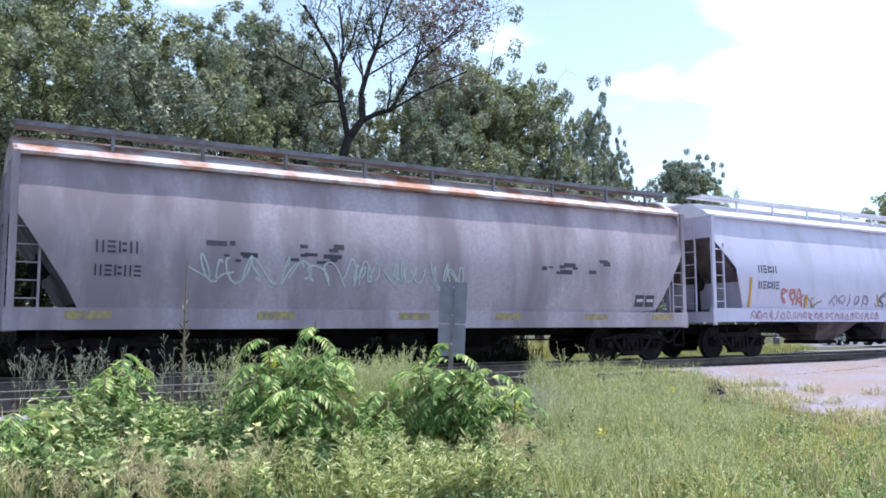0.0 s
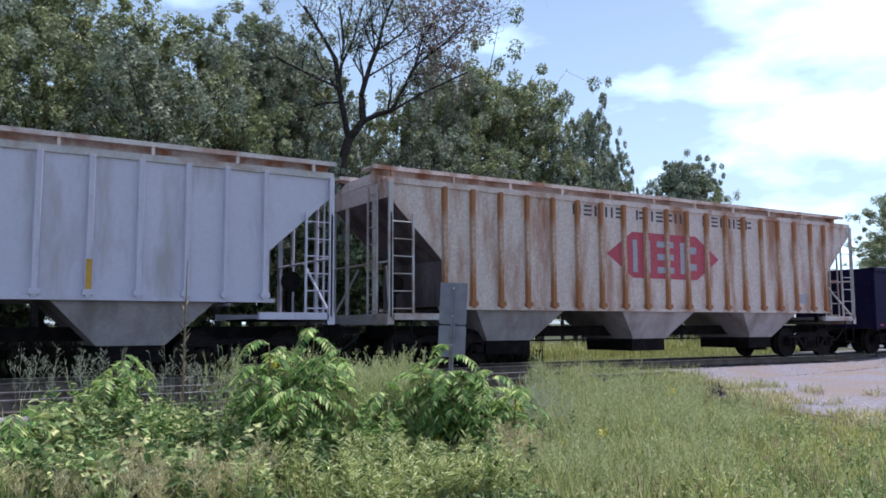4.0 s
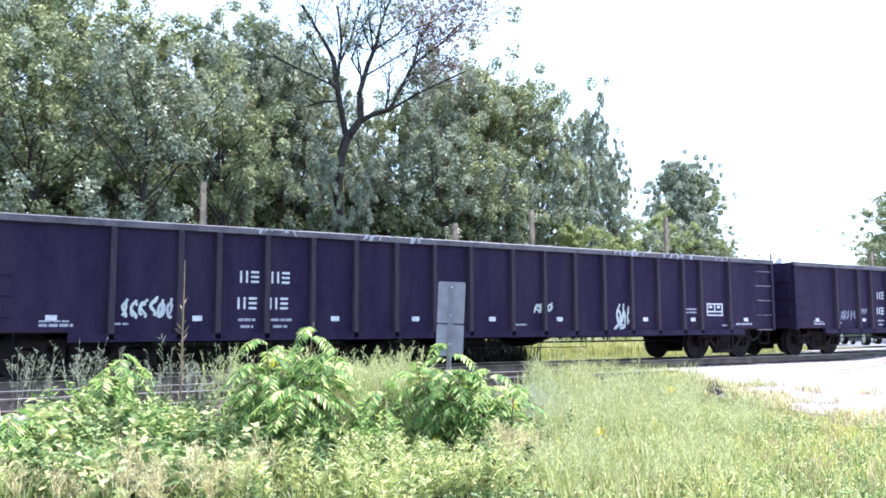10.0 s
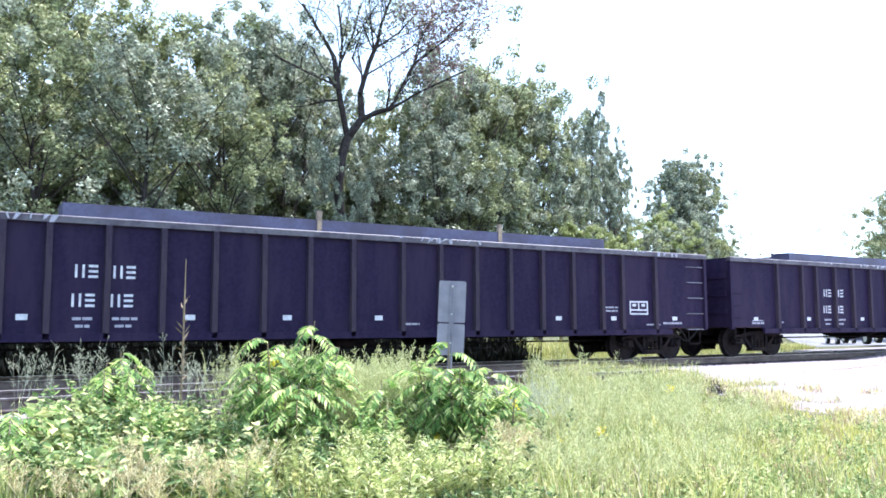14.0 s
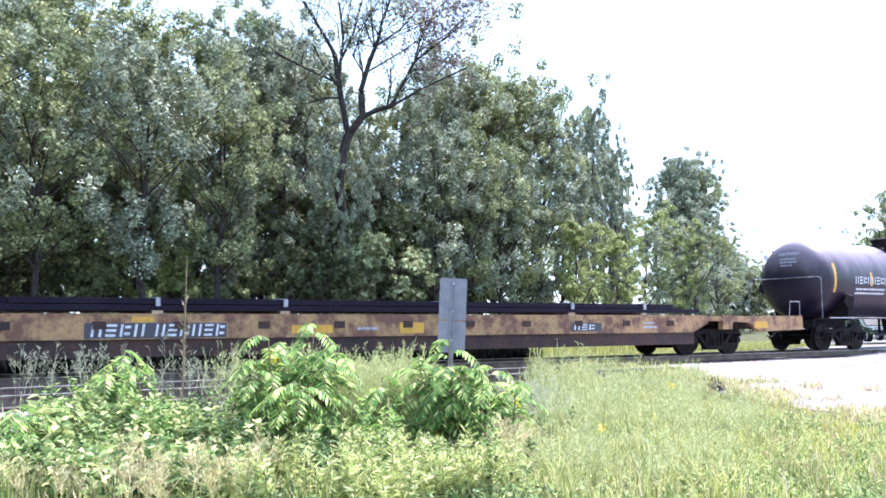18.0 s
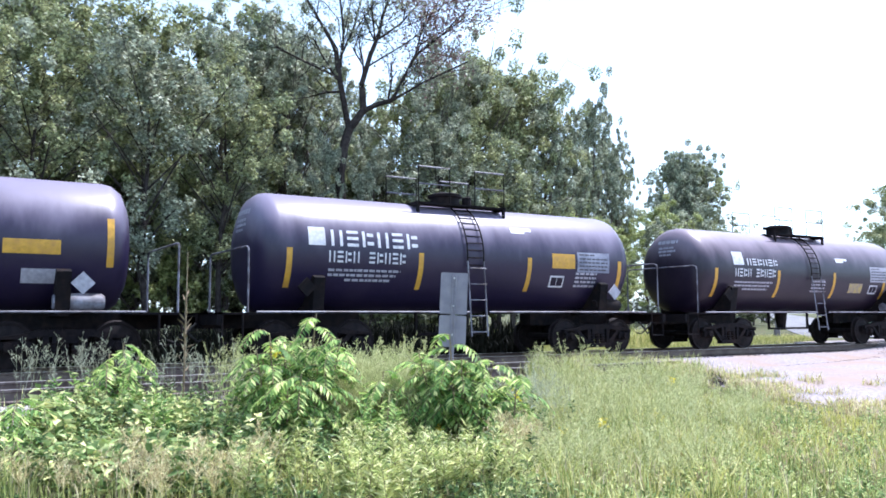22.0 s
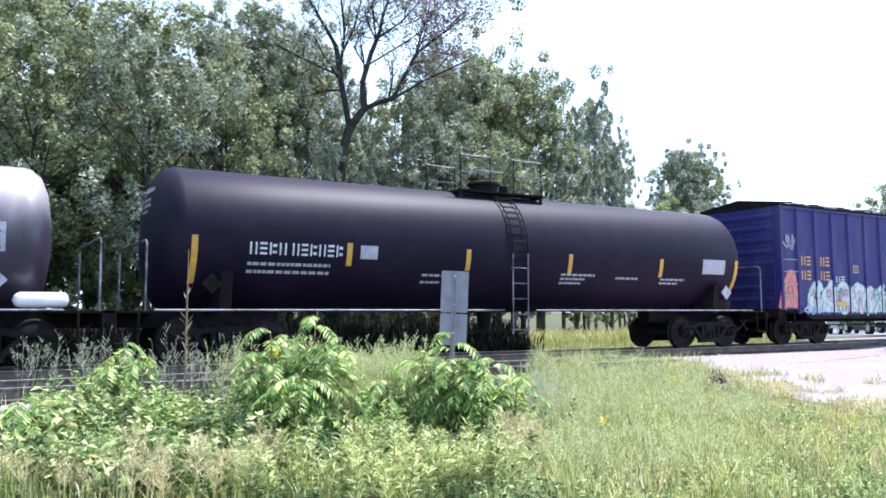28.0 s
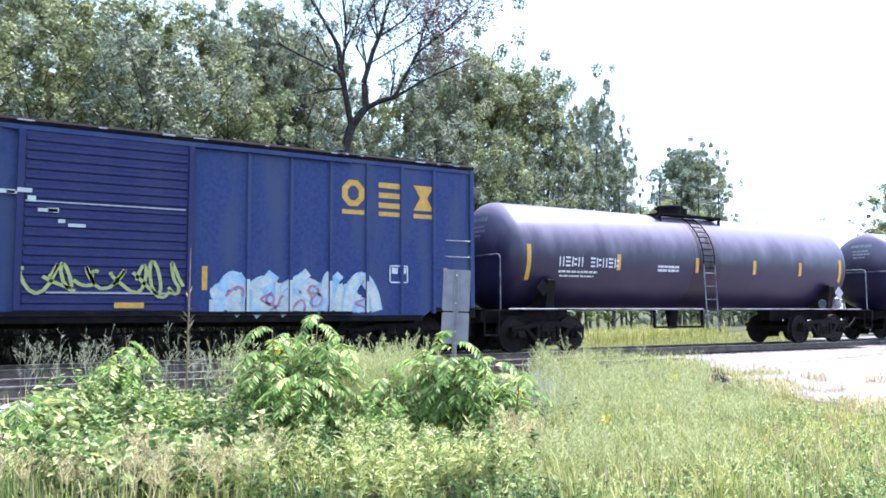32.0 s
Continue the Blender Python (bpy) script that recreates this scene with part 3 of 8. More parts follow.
def part(name, shape, material, parent, label="", smooth=False, at=None, kind=""):
    """Links a shape as one mesh object under a thing or under a part."""
    ob = new(name, shape if isinstance(shape, bpy.types.Mesh) else mesh_of(name, shape, material, smooth))
    ob.parent = parent
    if at:
        ob.location = at
    return tagged(ob, label, kind=kind)


def quads_mesh(name, quads, material):
    """One mesh from an array (count, 4, 3) of quads."""
    me = bpy.data.meshes.new(name)
    n = len(quads)
    me.vertices.add(4 * n)
    me.vertices.foreach_set("co", np.asarray(quads, dtype=np.float32).ravel())
    me.loops.add(4 * n)
    me.loops.foreach_set("vertex_index", np.arange(4 * n, dtype=np.int32))
    me.polygons.add(n)
    me.polygons.foreach_set("loop_start", np.arange(0, 4 * n, 4, dtype=np.int32))
    me.update(calc_edges=True)
    me.materials.append(MAT[material])
    return me


def leaf_quads(rng, centres, ways, ups, length, width):
    """Small pointed leaves: rhombs from each centre along its way; ways and ups (count, 3) unit rows."""
    length, width = np.broadcast_to(length, len(centres))[:, None], np.broadcast_to(width, len(centres))[:, None]
    side = np.cross(ways, ups)
    side /= np.linalg.norm(side, axis=1)[:, None] + 1e-9
    lift = 0.16 * width * np.cross(side, ways)
    return np.stack([centres, centres + 0.42 * length * ways + 0.5 * width * side + lift, centres + length * ways - 0.6 * lift, centres + 0.42 * length * ways - 0.5 * width * side + lift], axis=1)


def tris_mesh(name, tris, material):
    """One mesh from an array (count, 3, 3) of triangles."""
    me = bpy.data.meshes.new(name)
    n = len(tris)
    me.vertices.add(3 * n)
    me.vertices.foreach_set("co", np.asarray(tris, dtype=np.float32).ravel())
    me.loops.add(3 * n)
    me.loops.foreach_set("vertex_index", np.arange(3 * n, dtype=np.int32))
    me.polygons.add(n)
    me.polygons.foreach_set("loop_start", np.arange(0, 3 * n, 3, dtype=np.int32))
    me.update(calc_edges=True)
    me.materials.append(MAT[material])
    return me


def folded_mesh(name, leaves, material):
    """One mesh of leaves, each an array row of base, side, tip, side, creased along its midrib."""
    me = bpy.data.meshes.new(name)
    n = len(leaves)
    me.vertices.add(4 * n)
    me.vertices.foreach_set("co", np.asarray(leaves, dtype=np.float32).ravel())
    corner = (np.arange(n, dtype=np.int32)[:, None] * 4 + np.array([0, 1, 2, 0, 2, 3], dtype=np.int32)).ravel()
    me.loops.add(6 * n)
    me.loops.foreach_set("vertex_index", corner)
    me.polygons.add(2 * n)
    me.polygons.foreach_set("loop_start", np.arange(0, 6 * n, 3, dtype=np.int32))
    me.update(calc_edges=True)
    me.materials.append(MAT[material])
    return me


def unit_rows(a):
    return a / (np.linalg.norm(a, axis=1)[:, None] + 1e-9)


# ---------- plan: rail heads at z = 0, the line along x at y = 0 ----------
def smooth_step(a, b, x):
    t = min(1.0, max(0.0, (x - a) / (b - a)))
    return t * t * (3 - 2 * t)


def ground_height(x, y):
    z = -0.62 + 0.22 * smooth_step(-9.5, -6.0, y) - 0.02 * smooth_step(3, 6, y)
    z += 0.022 * max(0.0, y - 8) * smooth_step(8, 30, y) if y < 150 else 0.022 * 142
    crossing = smooth_step(20, 29, x) * (1 - smooth_step(46, 60, x)) * (1 - smooth_step(5.5, 11, abs(y)))
    z += (-0.06 - z) * crossing
    apron = smooth_step(13.5, 18, x) * (1 - smooth_step(-4, -2.8, y))
    z += 0.1 * apron * (1 - crossing)
    return z + 0.05 * noise.noise((x * 0.25, y * 0.25, 0)) * (1 - crossing)


def sheet(xs, ys, lift=0.0):
    s = Shape()
    s.v = [(x, y, ground_height(x, y) + lift) for x in xs for y in ys]
    n = len(ys)
    s.f = [(i * n + j, (i + 1) * n + j, (i + 1) * n + j + 1, i * n + j + 1) for i in range(len(xs) - 1) for j in range(n - 1)]
    return s


def steps(*spans):
    out = []
    for a, b, n in spans:
        out += [a + (b - a) * i / n for i in range(n)]
    return out + [spans[-1][1]]


ground = new("ground", mesh_of("ground", sheet(steps((-2500, -60, 8), (-60, -8, 18), (-8, 48, 90), (48, 120, 16), (120, 2500, 8)),
                                               steps((-2500, -50, 8), (-50, -20, 8), (-20, 14, 70), (14, 60, 24), (60, 2500, 10))), "ground", True))
tagged(ground, "uneven grassy ground reaching to the horizon", "ground", kind="structure")

# gravel apron that leads to the crossing
apron = Shape()
edge_x = lambda y: 13.1 + 1.3 * noise.noise((3.1, y * 0.35, 0)) + 0.6 * noise.noise((7.7, y * 1.6, 0)) - 0.25 * max(0, -6 - y) + 0.9 * smooth_step(-5.5, -3, y)
rows_y = steps((-26, -12, 10), (-12, -1.0, 46))
cols = steps((0, 0.25, 14), (0.25, 1, 14))
apron.v = [(edge_x(y) + c * (62 - edge_x(y)), y, max(ground_height(edge_x(y) + c * (62 - edge_x(y)), y) + 0.025 * min(1, c * 40), -0.8 + 0.62 * smooth_step(-5.0, -1.7, y))) for y in rows_y for c in cols]
n_c = len(cols)
apron.f = [(i * n_c + j, i * n_c + j + 1, (i + 1) * n_c + j + 1, (i + 1) * n_c + j) for i in range(len(rows_y) - 1) for j in range(n_c - 1)]
tagged(new("road_apron", mesh_of("road_apron", apron, "gravel", True)), "pale sunlit gravel road surface beside the tracks", "road", kind="structure")

# road that goes on beyond the line, and its crossing surface
road = Shape()
for i in range(13):
    t = i / 12
    y = 2.2 + t * 150
    cx = 37.5 + 1.19 * (y - 2.2)
    w = 4.2 + 1.2 * (1 - t)
    road.v += [(cx - w * 1.3, y, max(ground_height(cx - w * 1.3, y), ground_height(cx, y) - 0.05) + 0.03), (cx, y, ground_height(cx, y) + 0.07), (cx + w * 1.3, y, max(ground_height(cx + w * 1.3, y), ground_height(cx, y) - 0.05) + 0.03)]
    if i:
        k = 3 * i
        road.f += [(k - 3, k - 2, k + 1, k), (k - 2, k - 1, k + 2, k + 1)]
tagged(new("road", mesh_of("road", road, "asphalt", True)), "worn grey road that climbs away from the crossing", "road", kind="structure")
crossing = Shape()
for a, b in ((-2.2, -0.83), (-0.64, 0.64), (0.83, 2.3)):
    crossing.box(27.0, 47.0, a, b, -0.16, -0.012)
tagged(new("crossing_surface", mesh_of("crossing_surface", crossing, "gravel")), "pale paved level crossing between the rails", "crossing", kind="structure")


def railway(name, y, x0, x1, tie0, tie1, label, steel="rail"):
    """One track: ballast bed, two rails with bright heads, and its ties."""
    bed = Shape()
    xs = steps((x0, tie0, 20), (tie0, tie1, 180), (tie1, x1, 20))
    prof = [(-2.35, -0.42), (-1.65, -0.2), (0, -0.185), (1.65, -0.2), (2.35, -0.42)]
    rng = random.Random(5)
    bed.v = [(x, y + a + rng.uniform(-.05, .05), b + rng.uniform(-.02, .02)) for x in xs for a, b in prof]
    bed.f = [(i * 5 + j, (i + 1) * 5 + j, (i + 1) * 5 + j + 1, i * 5 + j + 1) for i in range(len(xs) - 1) for j in range(4)]
    track = tagged(new(name, mesh_of(name, bed, "ballast")), label, "railway track", kind="structure")
    rail = Shape().prism([(-0.07, -0.172), (0.07, -0.172), (0.07, -0.16), (0.012, -0.14), (0.012, -0.045), (0.034, -0.035), (0.034, -0.004), (-0.034, -0.004), (-0.034, -0.035), (-0.012, -0.045), (-0.012, -0.14), (-0.07, -0.16)], "x", x0, x1)
    head = Shape().box(x0, x1, -0.03, 0.03, -0.004, 0.0)
    for side in (-0.7525, 0.7525):
        r = part("rail", rail, steel, track, "rusty steel rail", at=(0, y + side, 0))
        part("rail_head", head, "railtop" if steel == "rail" else "siding_head", r, "bright worn rail head")
    tie = mesh_of("tie", Shape().box(-0.115, 0.115, -1.3, 1.3, -0.34, -0.176), "tie")
    x = tie0
    while x < tie1:
        part("tie", tie, "", track, at=(x + rng.uniform(-.03, .03), y + rng.uniform(-.04, .04), rng.uniform(-.012, .004)))
        x += 0.52
    return track


main_track = railway("main_track", 0.0, -400, 600, -6, 27, "main line of rusty rails on dark stone ballast")
side_track = railway("side_track", -3.85, -400, 13.4, -2, 13, "weedy siding of pale worn rails on dark ballast", "siding_rail")

# bare littered soil under the wood, the trees' shade put into its colour
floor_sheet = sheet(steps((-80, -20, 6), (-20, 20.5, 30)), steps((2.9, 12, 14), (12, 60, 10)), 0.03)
tagged(new("forest_floor", mesh_of("forest_floor", floor_sheet, "litter", True)), "leaf litter under the trees, their shade put into its dark colour", "ground", kind="structure")


# ---------- rolling stock: a car's own space starts at its left end, centre line y = 0, rail heads z = 0 ----------
WHEEL_R = 0.44
wheelsets = []


def wheelset_mesh():
    s = Shape()
    for side in (-1, 1):
        y = side * 0.7525
        rings = [(y + side * 0.07, 0.1), (y + side * 0.07, WHEEL_R - 0.09), (y + side * 0.05, WHEEL_R - 0.06), (y + side * 0.065, WHEEL_R - 0.03), (y + side * 0.065, WHEEL_R), (y - side * 0.04, WHEEL_R), (y - side * 0.065, WHEEL_R + 0.025), (y - side * 0.07, WHEEL_R - 0.06), (y - side * 0.03, WHEEL_R - 0.1), (y - side * 0.07, 0.1)]
        s.turned(rings if side < 0 else rings, "y", 22)
    return s.turned([(-1.0, 0.075), (-0.7, 0.085), (0.7, 0.085), (1.0, 0.075)], "y", 10)


def side_frame(y):
    """A cast frame with its two window openings, spring nest and bearing caps."""
    s = Shape()
    a, b = y - 0.07, y + 0.07
    s.prism([(-1.12, 0.52), (-1.12, 0.62), (-0.75, 0.66), (-0.42, 0.74), (0.42, 0.74), (0.75, 0.66), (1.12, 0.62), (1.12, 0.52), (0.7, 0.56), (0.4, 0.62), (-0.4, 0.62), (-0.7, 0.56)], "y", a, b)
    s.prism([(-0.72, 0.57), (-0.6, 0.57), (-0.27, 0.25), (-0.4, 0.22)], "y", a, b).prism([(0.72, 0.57), (0.6, 0.57), (0.27, 0.25), (0.4, 0.22)], "y", a, b)
    s.prism([(-0.42, 0.16), (0.42, 0.16), (0.36, 0.27), (-0.36, 0.27)], "y", a - 0.02, b + 0.02)
    s.prism([(-0.36, 0.26), (-0.27, 0.26), (-0.27, 0.63), (-0.36, 0.63)], "y", a, b).prism([(0.36, 0.26), (0.27, 0.26), (0.27, 0.63), (0.36, 0.63)], "y", a, b)
    for x in (-0.89, 0.89):
        s.prism([(x - 0.17, 0.5), (x - 0.2, 0.36), (x - 0.13, 0.36), (x - 0.1, 0.46), (x + 0.1, 0.46), (x + 0.13, 0.36), (x + 0.2, 0.36), (x + 0.17, 0.5), (x + 0.12, 0.58), (x - 0.12, 0.58)], "y", a, b)
        sg = -1 if y < 0 else 1
        s.turned([(y - 0.09 * 1, 0.11), (y + 0.09, 0.11)], "y", 12, (x, 0.44))
        s.turned([(y + sg * 0.09, 0.085), (y + sg * 0.15, 0.08)] if sg > 0 else [(y - 0.15, 0.08), (y - 0.09, 0.085)], "y", 12, (x, 0.44))
    return s


def springs(y):
    s = Shape()
    for y in (y,):
        for x in (-0.17, 0.0, 0.17):
            s.turned([(0.27 + 0.034 * i, 0.075 if i % 2 else 0.055) for i in range(9)], "z", 8, (x, y))
    return s


def make_truck(parent):
    t = part("truck", Shape().prism([(-0.22, 0.5), (0.22, 0.5), (0.2, 0.68), (-0.2, 0.68)], "y", -1.05, 1.05).turned([(0.66, 0.3), (0.76, 0.3)], "z", 14), "black_iron", parent, "grimy two-axle truck")
    part("side_frame", side_frame(-0.99), "sideframe", t, "dusty cast steel side frame", True)
    part("side_frame", side_frame(0.99), "sideframe", t, "dusty cast steel side frame", True)
    for y in (-0.99, 0.99):
        part("spring_nest", springs(y), "sideframe", t, "coil springs", True)
    for x in (-0.89, 0.89):
        w = part("wheelset", wheelset_mesh(), "wheel", t, "steel wheels on an axle", True, at=(x, 0, 0.44))
        wheelsets.append(w)
    return t


def copy_part(ob, parent, at):
    made = {}
    for o in (ob, *ob.children_recursive):
        made[o] = o.copy()
        scene.collection.objects.link(made[o])
        made[o].parent = parent if o is ob else made[o.parent]
        if o in wheelsets:
            wheelsets.append(made[o])
    made[ob].location = at
    return made[ob]


first_truck = []


def add_trucks(car, xs):
    for x in xs:
        if first_truck:
            copy_part(first_truck[0], car, (x, 0, 0))
        else:
            first_truck.append(make_truck(car))
            first_truck[0].location = (x, 0, 0)


def add_coupler(car, x, way, z=0.88):
    s = Shape().box(min(x, x + way * 0.5), max(x, x + way * 0.5), -0.07, 0.07, z - 0.08, z + 0.08)
    k = x + way * 0.5
    s.prism([(k, -0.07), (k + way * 0.1, -0.17), (k + way * 0.26, -0.14), (k + way * 0.2, 0.02), (k + way * 0.26, 0.14), (k + way * 0.1, 0.17), (k, 0.07)], "z", z - 0.14, z + 0.14)
    part("coupler", s, "black_iron", car, "grimy knuckle coupler")
    part("brake_hose", Shape().path([(x + way * 0.1, -0.35, z - 0.05), (x + way * 0.3, -0.35, z - 0.25), (x + way * 0.5, -0.3, z - 0.42), (x + way * 0.62, -0.22, z - 0.38)], 0.022), "rubber", car, "black rubber brake hose")


def ladder(car, x0, x1, z0, z1, y, rungs, material, label="", stiles=True):
    if not stiles:
        for i in range(rungs):
            z = z0 + (z1 - z0) * (i + 0.5) / rungs
            part("grab_iron", Shape().path([(x0, y + 0.06, z), (x0, y - 0.02, z), (x1, y - 0.02, z), (x1, y + 0.06, z)], 0.013), material, car, label)
        return None
    s = Shape()
    if stiles:
        s.box(x0 - 0.02, x0 + 0.02, y - 0.03, y + 0.02, z0, z1).box(x1 - 0.02, x1 + 0.02, y - 0.03, y + 0.02, z0, z1)
    for i in range(rungs):
        z = z0 + (z1 - z0) * (i + 0.5) / rungs
        s.tube((x0, y - 0.01, z), (x1, y - 0.01, z), 0.014)
    return part("ladder", s, material, car, label)


def end_ladder(car, x, y0, y1, z0, z1, rungs, material):
    s = Shape()
    for y in (y0, y1):
        s.box(x - 0.02, x + 0.02, y - 0.02, y + 0.02, z0, z1)
    for i in range(rungs):
        z = z0 + (z1 - z0) * (i + 0.5) / rungs
        s.tube((x, y0, z), (x, y1, z), 0.014)
    return part("end_ladder", s, material, car)


def bar_cells(k):
    """Bars that stand in for one character, in turn upright and level; cells of x0, x1, z0, z1."""
    return (((0, 0.24, 0, 1), (0.72, 0.96, 0, 1)), ((0, 0.96, 0, 0.19), (0, 0.96, 0.41, 0.6), (0, 0.96, 0.81, 1)), ((0, 0.24, 0, 1), (0.4, 0.96, 0.12, 0.34), (0.4, 0.96, 0.66, 0.88)))[k % 3]


def letter_bars(car, x, z, height, pitch, groups, y, material, slant=0.0, name="lettering"):
    """Characters as plain bars; groups: counts of characters, a gap of one character between groups."""
    s, w, k = Shape(), pitch * 0.74, 0
    for g in groups:
        for _ in range(g):
            for a, b, c, d in bar_cells(k):
                s.plate([(x + a * w + slant * c, z + c * height), (x + b * w + slant * c, z + c * height), (x + b * w + slant * d, z + d * height), (x + a * w + slant * d, z + d * height)], y)
            x += pitch
            k += 1
        x += pitch
    return part(name, s, material, car, kind="stuff")


def line_bars(car, rows, y, material, seed=1):
    """Small print as short bars; rows of (x0, x1, z, height)."""
    rng, s = random.Random(seed), Shape()
    for x0, x1, z, h in rows:
        x = x0
        while x < x1:
            w = min(x1 - x, rng.uniform(0.08, 0.22))
            s.bar(x, x + w * 0.85, z, z + h, y)
            x += w
    return part("small_print", s, material, car, kind="stuff")


def emblem(car, x, z, width, height, y):
    """The big yellow emblem as three plain shapes, each over a bar."""
    w = width * 0.23
    gap = (width - 3 * w) / 2
    zb = z + height * 0.24
    hh = height * 0.76
    t = hh * 0.21
    cx, cz = x + w / 2, zb + hh / 2
    x2, x3 = x + w + gap, x + 2 * (w + gap)
    ring, stack, hourglass = Shape(), Shape(), Shape()
    way = [(math.cos(math.pi * (i + 0.5) / 4), math.sin(math.pi * (i + 0.5) / 4)) for i in range(8)]
    for p, q in zip(way, way[1:] + way[:1]):
        ring.plate([(cx + p[0] * w * 0.54, cz + p[1] * hh * 0.54), (cx + q[0] * w * 0.54, cz + q[1] * hh * 0.54), (cx + q[0] * w * 0.27, cz + q[1] * hh * 0.3), (cx + p[0] * w * 0.27, cz + p[1] * hh * 0.3)], y)
    for k in (0, hh / 2 - t / 2, hh - t):
        stack.bar(x2, x2 + w, zb + k, zb + k + t, y)
    m = (x3 + w / 2, zb + hh / 2)
    hourglass.plate([(x3, zb + hh), (x3 + w, zb + hh), (m[0] + w * 0.17, m[1]), (m[0] - w * 0.17, m[1])], y).plate([(x3, zb), (x3 + w, zb), (m[0] + w * 0.17, m[1]), (m[0] - w * 0.17, m[1])], y)
    for k, shape in ((x, ring), (x2, stack), (x3, hourglass)):
        e = part("emblem", shape, "yellow", car, "yellow emblem shape over a bar", kind="stuff")
        part("emblem_bar", Shape().bar(k, k + w, z, z + height * 0.13, y), "yellow", e)


def ribbon(s, pts, wide, y, thick=0.003):
    """A brush stroke along points (x, z)."""
    for i, (p, q) in enumerate(zip(pts, pts[1:])):
        d = Vector((q[0] - p[0], q[1] - p[1]))
        if d.length < 1e-4:
            continue
        n, e = d.orthogonal().normalized() * wide / 2, d.normalized() * wide * 0.22
        s.plate([(p[0] - n[0] - e[0], p[1] - n[1] - e[1]), (q[0] - n[0] + e[0], q[1] - n[1] + e[1]), (q[0] + n[0] + e[0], q[1] + n[1] + e[1]), (p[0] + n[0] - e[0], p[1] + n[1] - e[1])], y - 0.0002 * (i % 3), thick)


def stroke_curve(rng, x, z, w, h):
    """A bent stroke that fills a cell: hook, wave, arch, loop or slash."""
    kind, n = rng.randrange(5), 13
    lean = rng.uniform(-.25, .35)
    out = []
    for i in range(n):
        t = i / (n - 1)
        if kind == 0:
            a, b = 0.5 + 0.42 * math.cos(4.6 * t + 0.6), 0.5 + 0.46 * math.sin(4.6 * t + 0.6)
        elif kind == 1:
            a, b = 0.5 + 0.38 * math.cos(6.6 * t + 0.3), 1 - t
        elif kind == 2:
            a, b = t, 0.95 * abs(math.sin(3.14 * t)) ** 0.6
        elif kind == 3:
            a, b = 0.5 + 0.4 * math.cos(6.2 * t), 0.55 + 0.4 * math.sin(6.2 * t)
        else:
            a, b = 0.15 + 0.7 * t + 0.15 * math.sin(5 * t), t
        out.append((x + w * (a + lean * (b - 0.5)), z + h * b))
    return out


def spray(car, x0, x1, z0, z1, y, fills, line, seed, letters=5, wash="chalk", accents=("mauve", "sea_green"), ribs=()):
    """A spray-painted piece: a pale wash, then bent letter-like strokes with outlines, cut by coloured accents."""
    rng = random.Random(seed)
    w, h = (x1 - x0) / letters, z1 - z0
    base, n = Shape(), 40
    top = [z1 - h * (0.1 + 0.16 * abs(math.sin(2.3 * k * letters / n + seed)) + rng.uniform(0, .06)) for k in range(n + 1)]
    for k in range(n):
        a, b = x0 + (x1 - x0) * k / n, x0 + (x1 - x0) * (k + 1) / n
        fade = min(1, 0.35 + 3.0 * min(k, n - 1 - k) / n)
        base.plate([(a, z0 + rng.uniform(0, .05)), (b, z0 + rng.uniform(0, .05)), (b, z0 + (top[k + 1] - z0) * fade), (a, z0 + (top[k] - z0) * fade)], y, 0.002)
    g = part("graffiti", base, wash, car, "spray-painted piece of bent strokes", kind="stuff")
    edge, layers = Shape(), {}
    for i in range(letters):
        for k in range(2):
            pts = stroke_curve(rng, x0 + w * (i + rng.uniform(-.1, .25)), z0 + h * rng.uniform(0, .12), w * rng.uniform(.7, 1.0), h * rng.uniform(.7, .92))
            wide = min(w, h) * rng.uniform(0.2, 0.3)
            yy = y - 0.004 - 0.0012 * (2 * i + k)
            ribbon(edge, pts, wide * 1.32, yy, 0.0022)
            ribbon(layers.setdefault(fills[(i + k) % len(fills)], Shape()), pts, wide, yy - 0.0008, 0.0025)
    cuts = {}
    for i in range(letters * 3):
        x, z = rng.uniform(x0, x1 - 0.4 * w), z0 + h * rng.uniform(0, .6)
        ribbon(cuts.setdefault(accents[i % len(accents)], Shape()), stroke_curve(rng, x, z, w * rng.uniform(.25, .5), h * rng.uniform(.2, .4)), 0.05, y - 0.006 - 0.0012 * 2 * letters, 0.003)
    part("graffiti_outline", edge, line, g, kind="stuff")
    for k, shape in layers.items():
        part("graffiti_fill", shape, k, g, kind="stuff")
    for k, shape in cuts.items():
        part("graffiti_line", shape, k, g, kind="stuff")
    over = Shape()
    for x in ribs:
        if x0 + 0.1 < x < x1 - 0.1:
            over.bar(x - 0.03, x + 0.03, z0, z0 + h * 0.78, -1.495, 0.003)
    if over.v:
        part("sprayed_rib", over, fills[0], g, kind="stuff")
    return g


def scrawl(car, x0, x1, z0, z1, y, material, seed, strokes=6, width=0.035):
    """A thin hand-sprayed scrawl that reads as no word."""
    rng, s = random.Random(seed), Shape()
    for i in range(strokes):
        a, b = x0 + (x1 - x0) * i / strokes, x0 + (x1 - x0) * (i + 1.15) / strokes
        p1, p2, p3 = rng.uniform(0, 6), rng.uniform(3.5, 6.5), rng.uniform(.25, .5)
        last = None
        for k in range(15):
            t = k / 14
            x = a + (b - a) * t + 0.42 * (b - a) * math.sin(p2 * 1.3 * t + 2 * p1)
            z = (z0 + z1) / 2 + (z1 - z0) * p3 * (math.sin(p2 * 1.5 * t + p1) + 0.3 * math.sin(13 * t + p2))
            if last and (abs(x - last[0]) + abs(z - last[1])) > 1e-4:
                d = Vector((x - last[0], z - last[1])).orthogonal().normalized() * width / 2
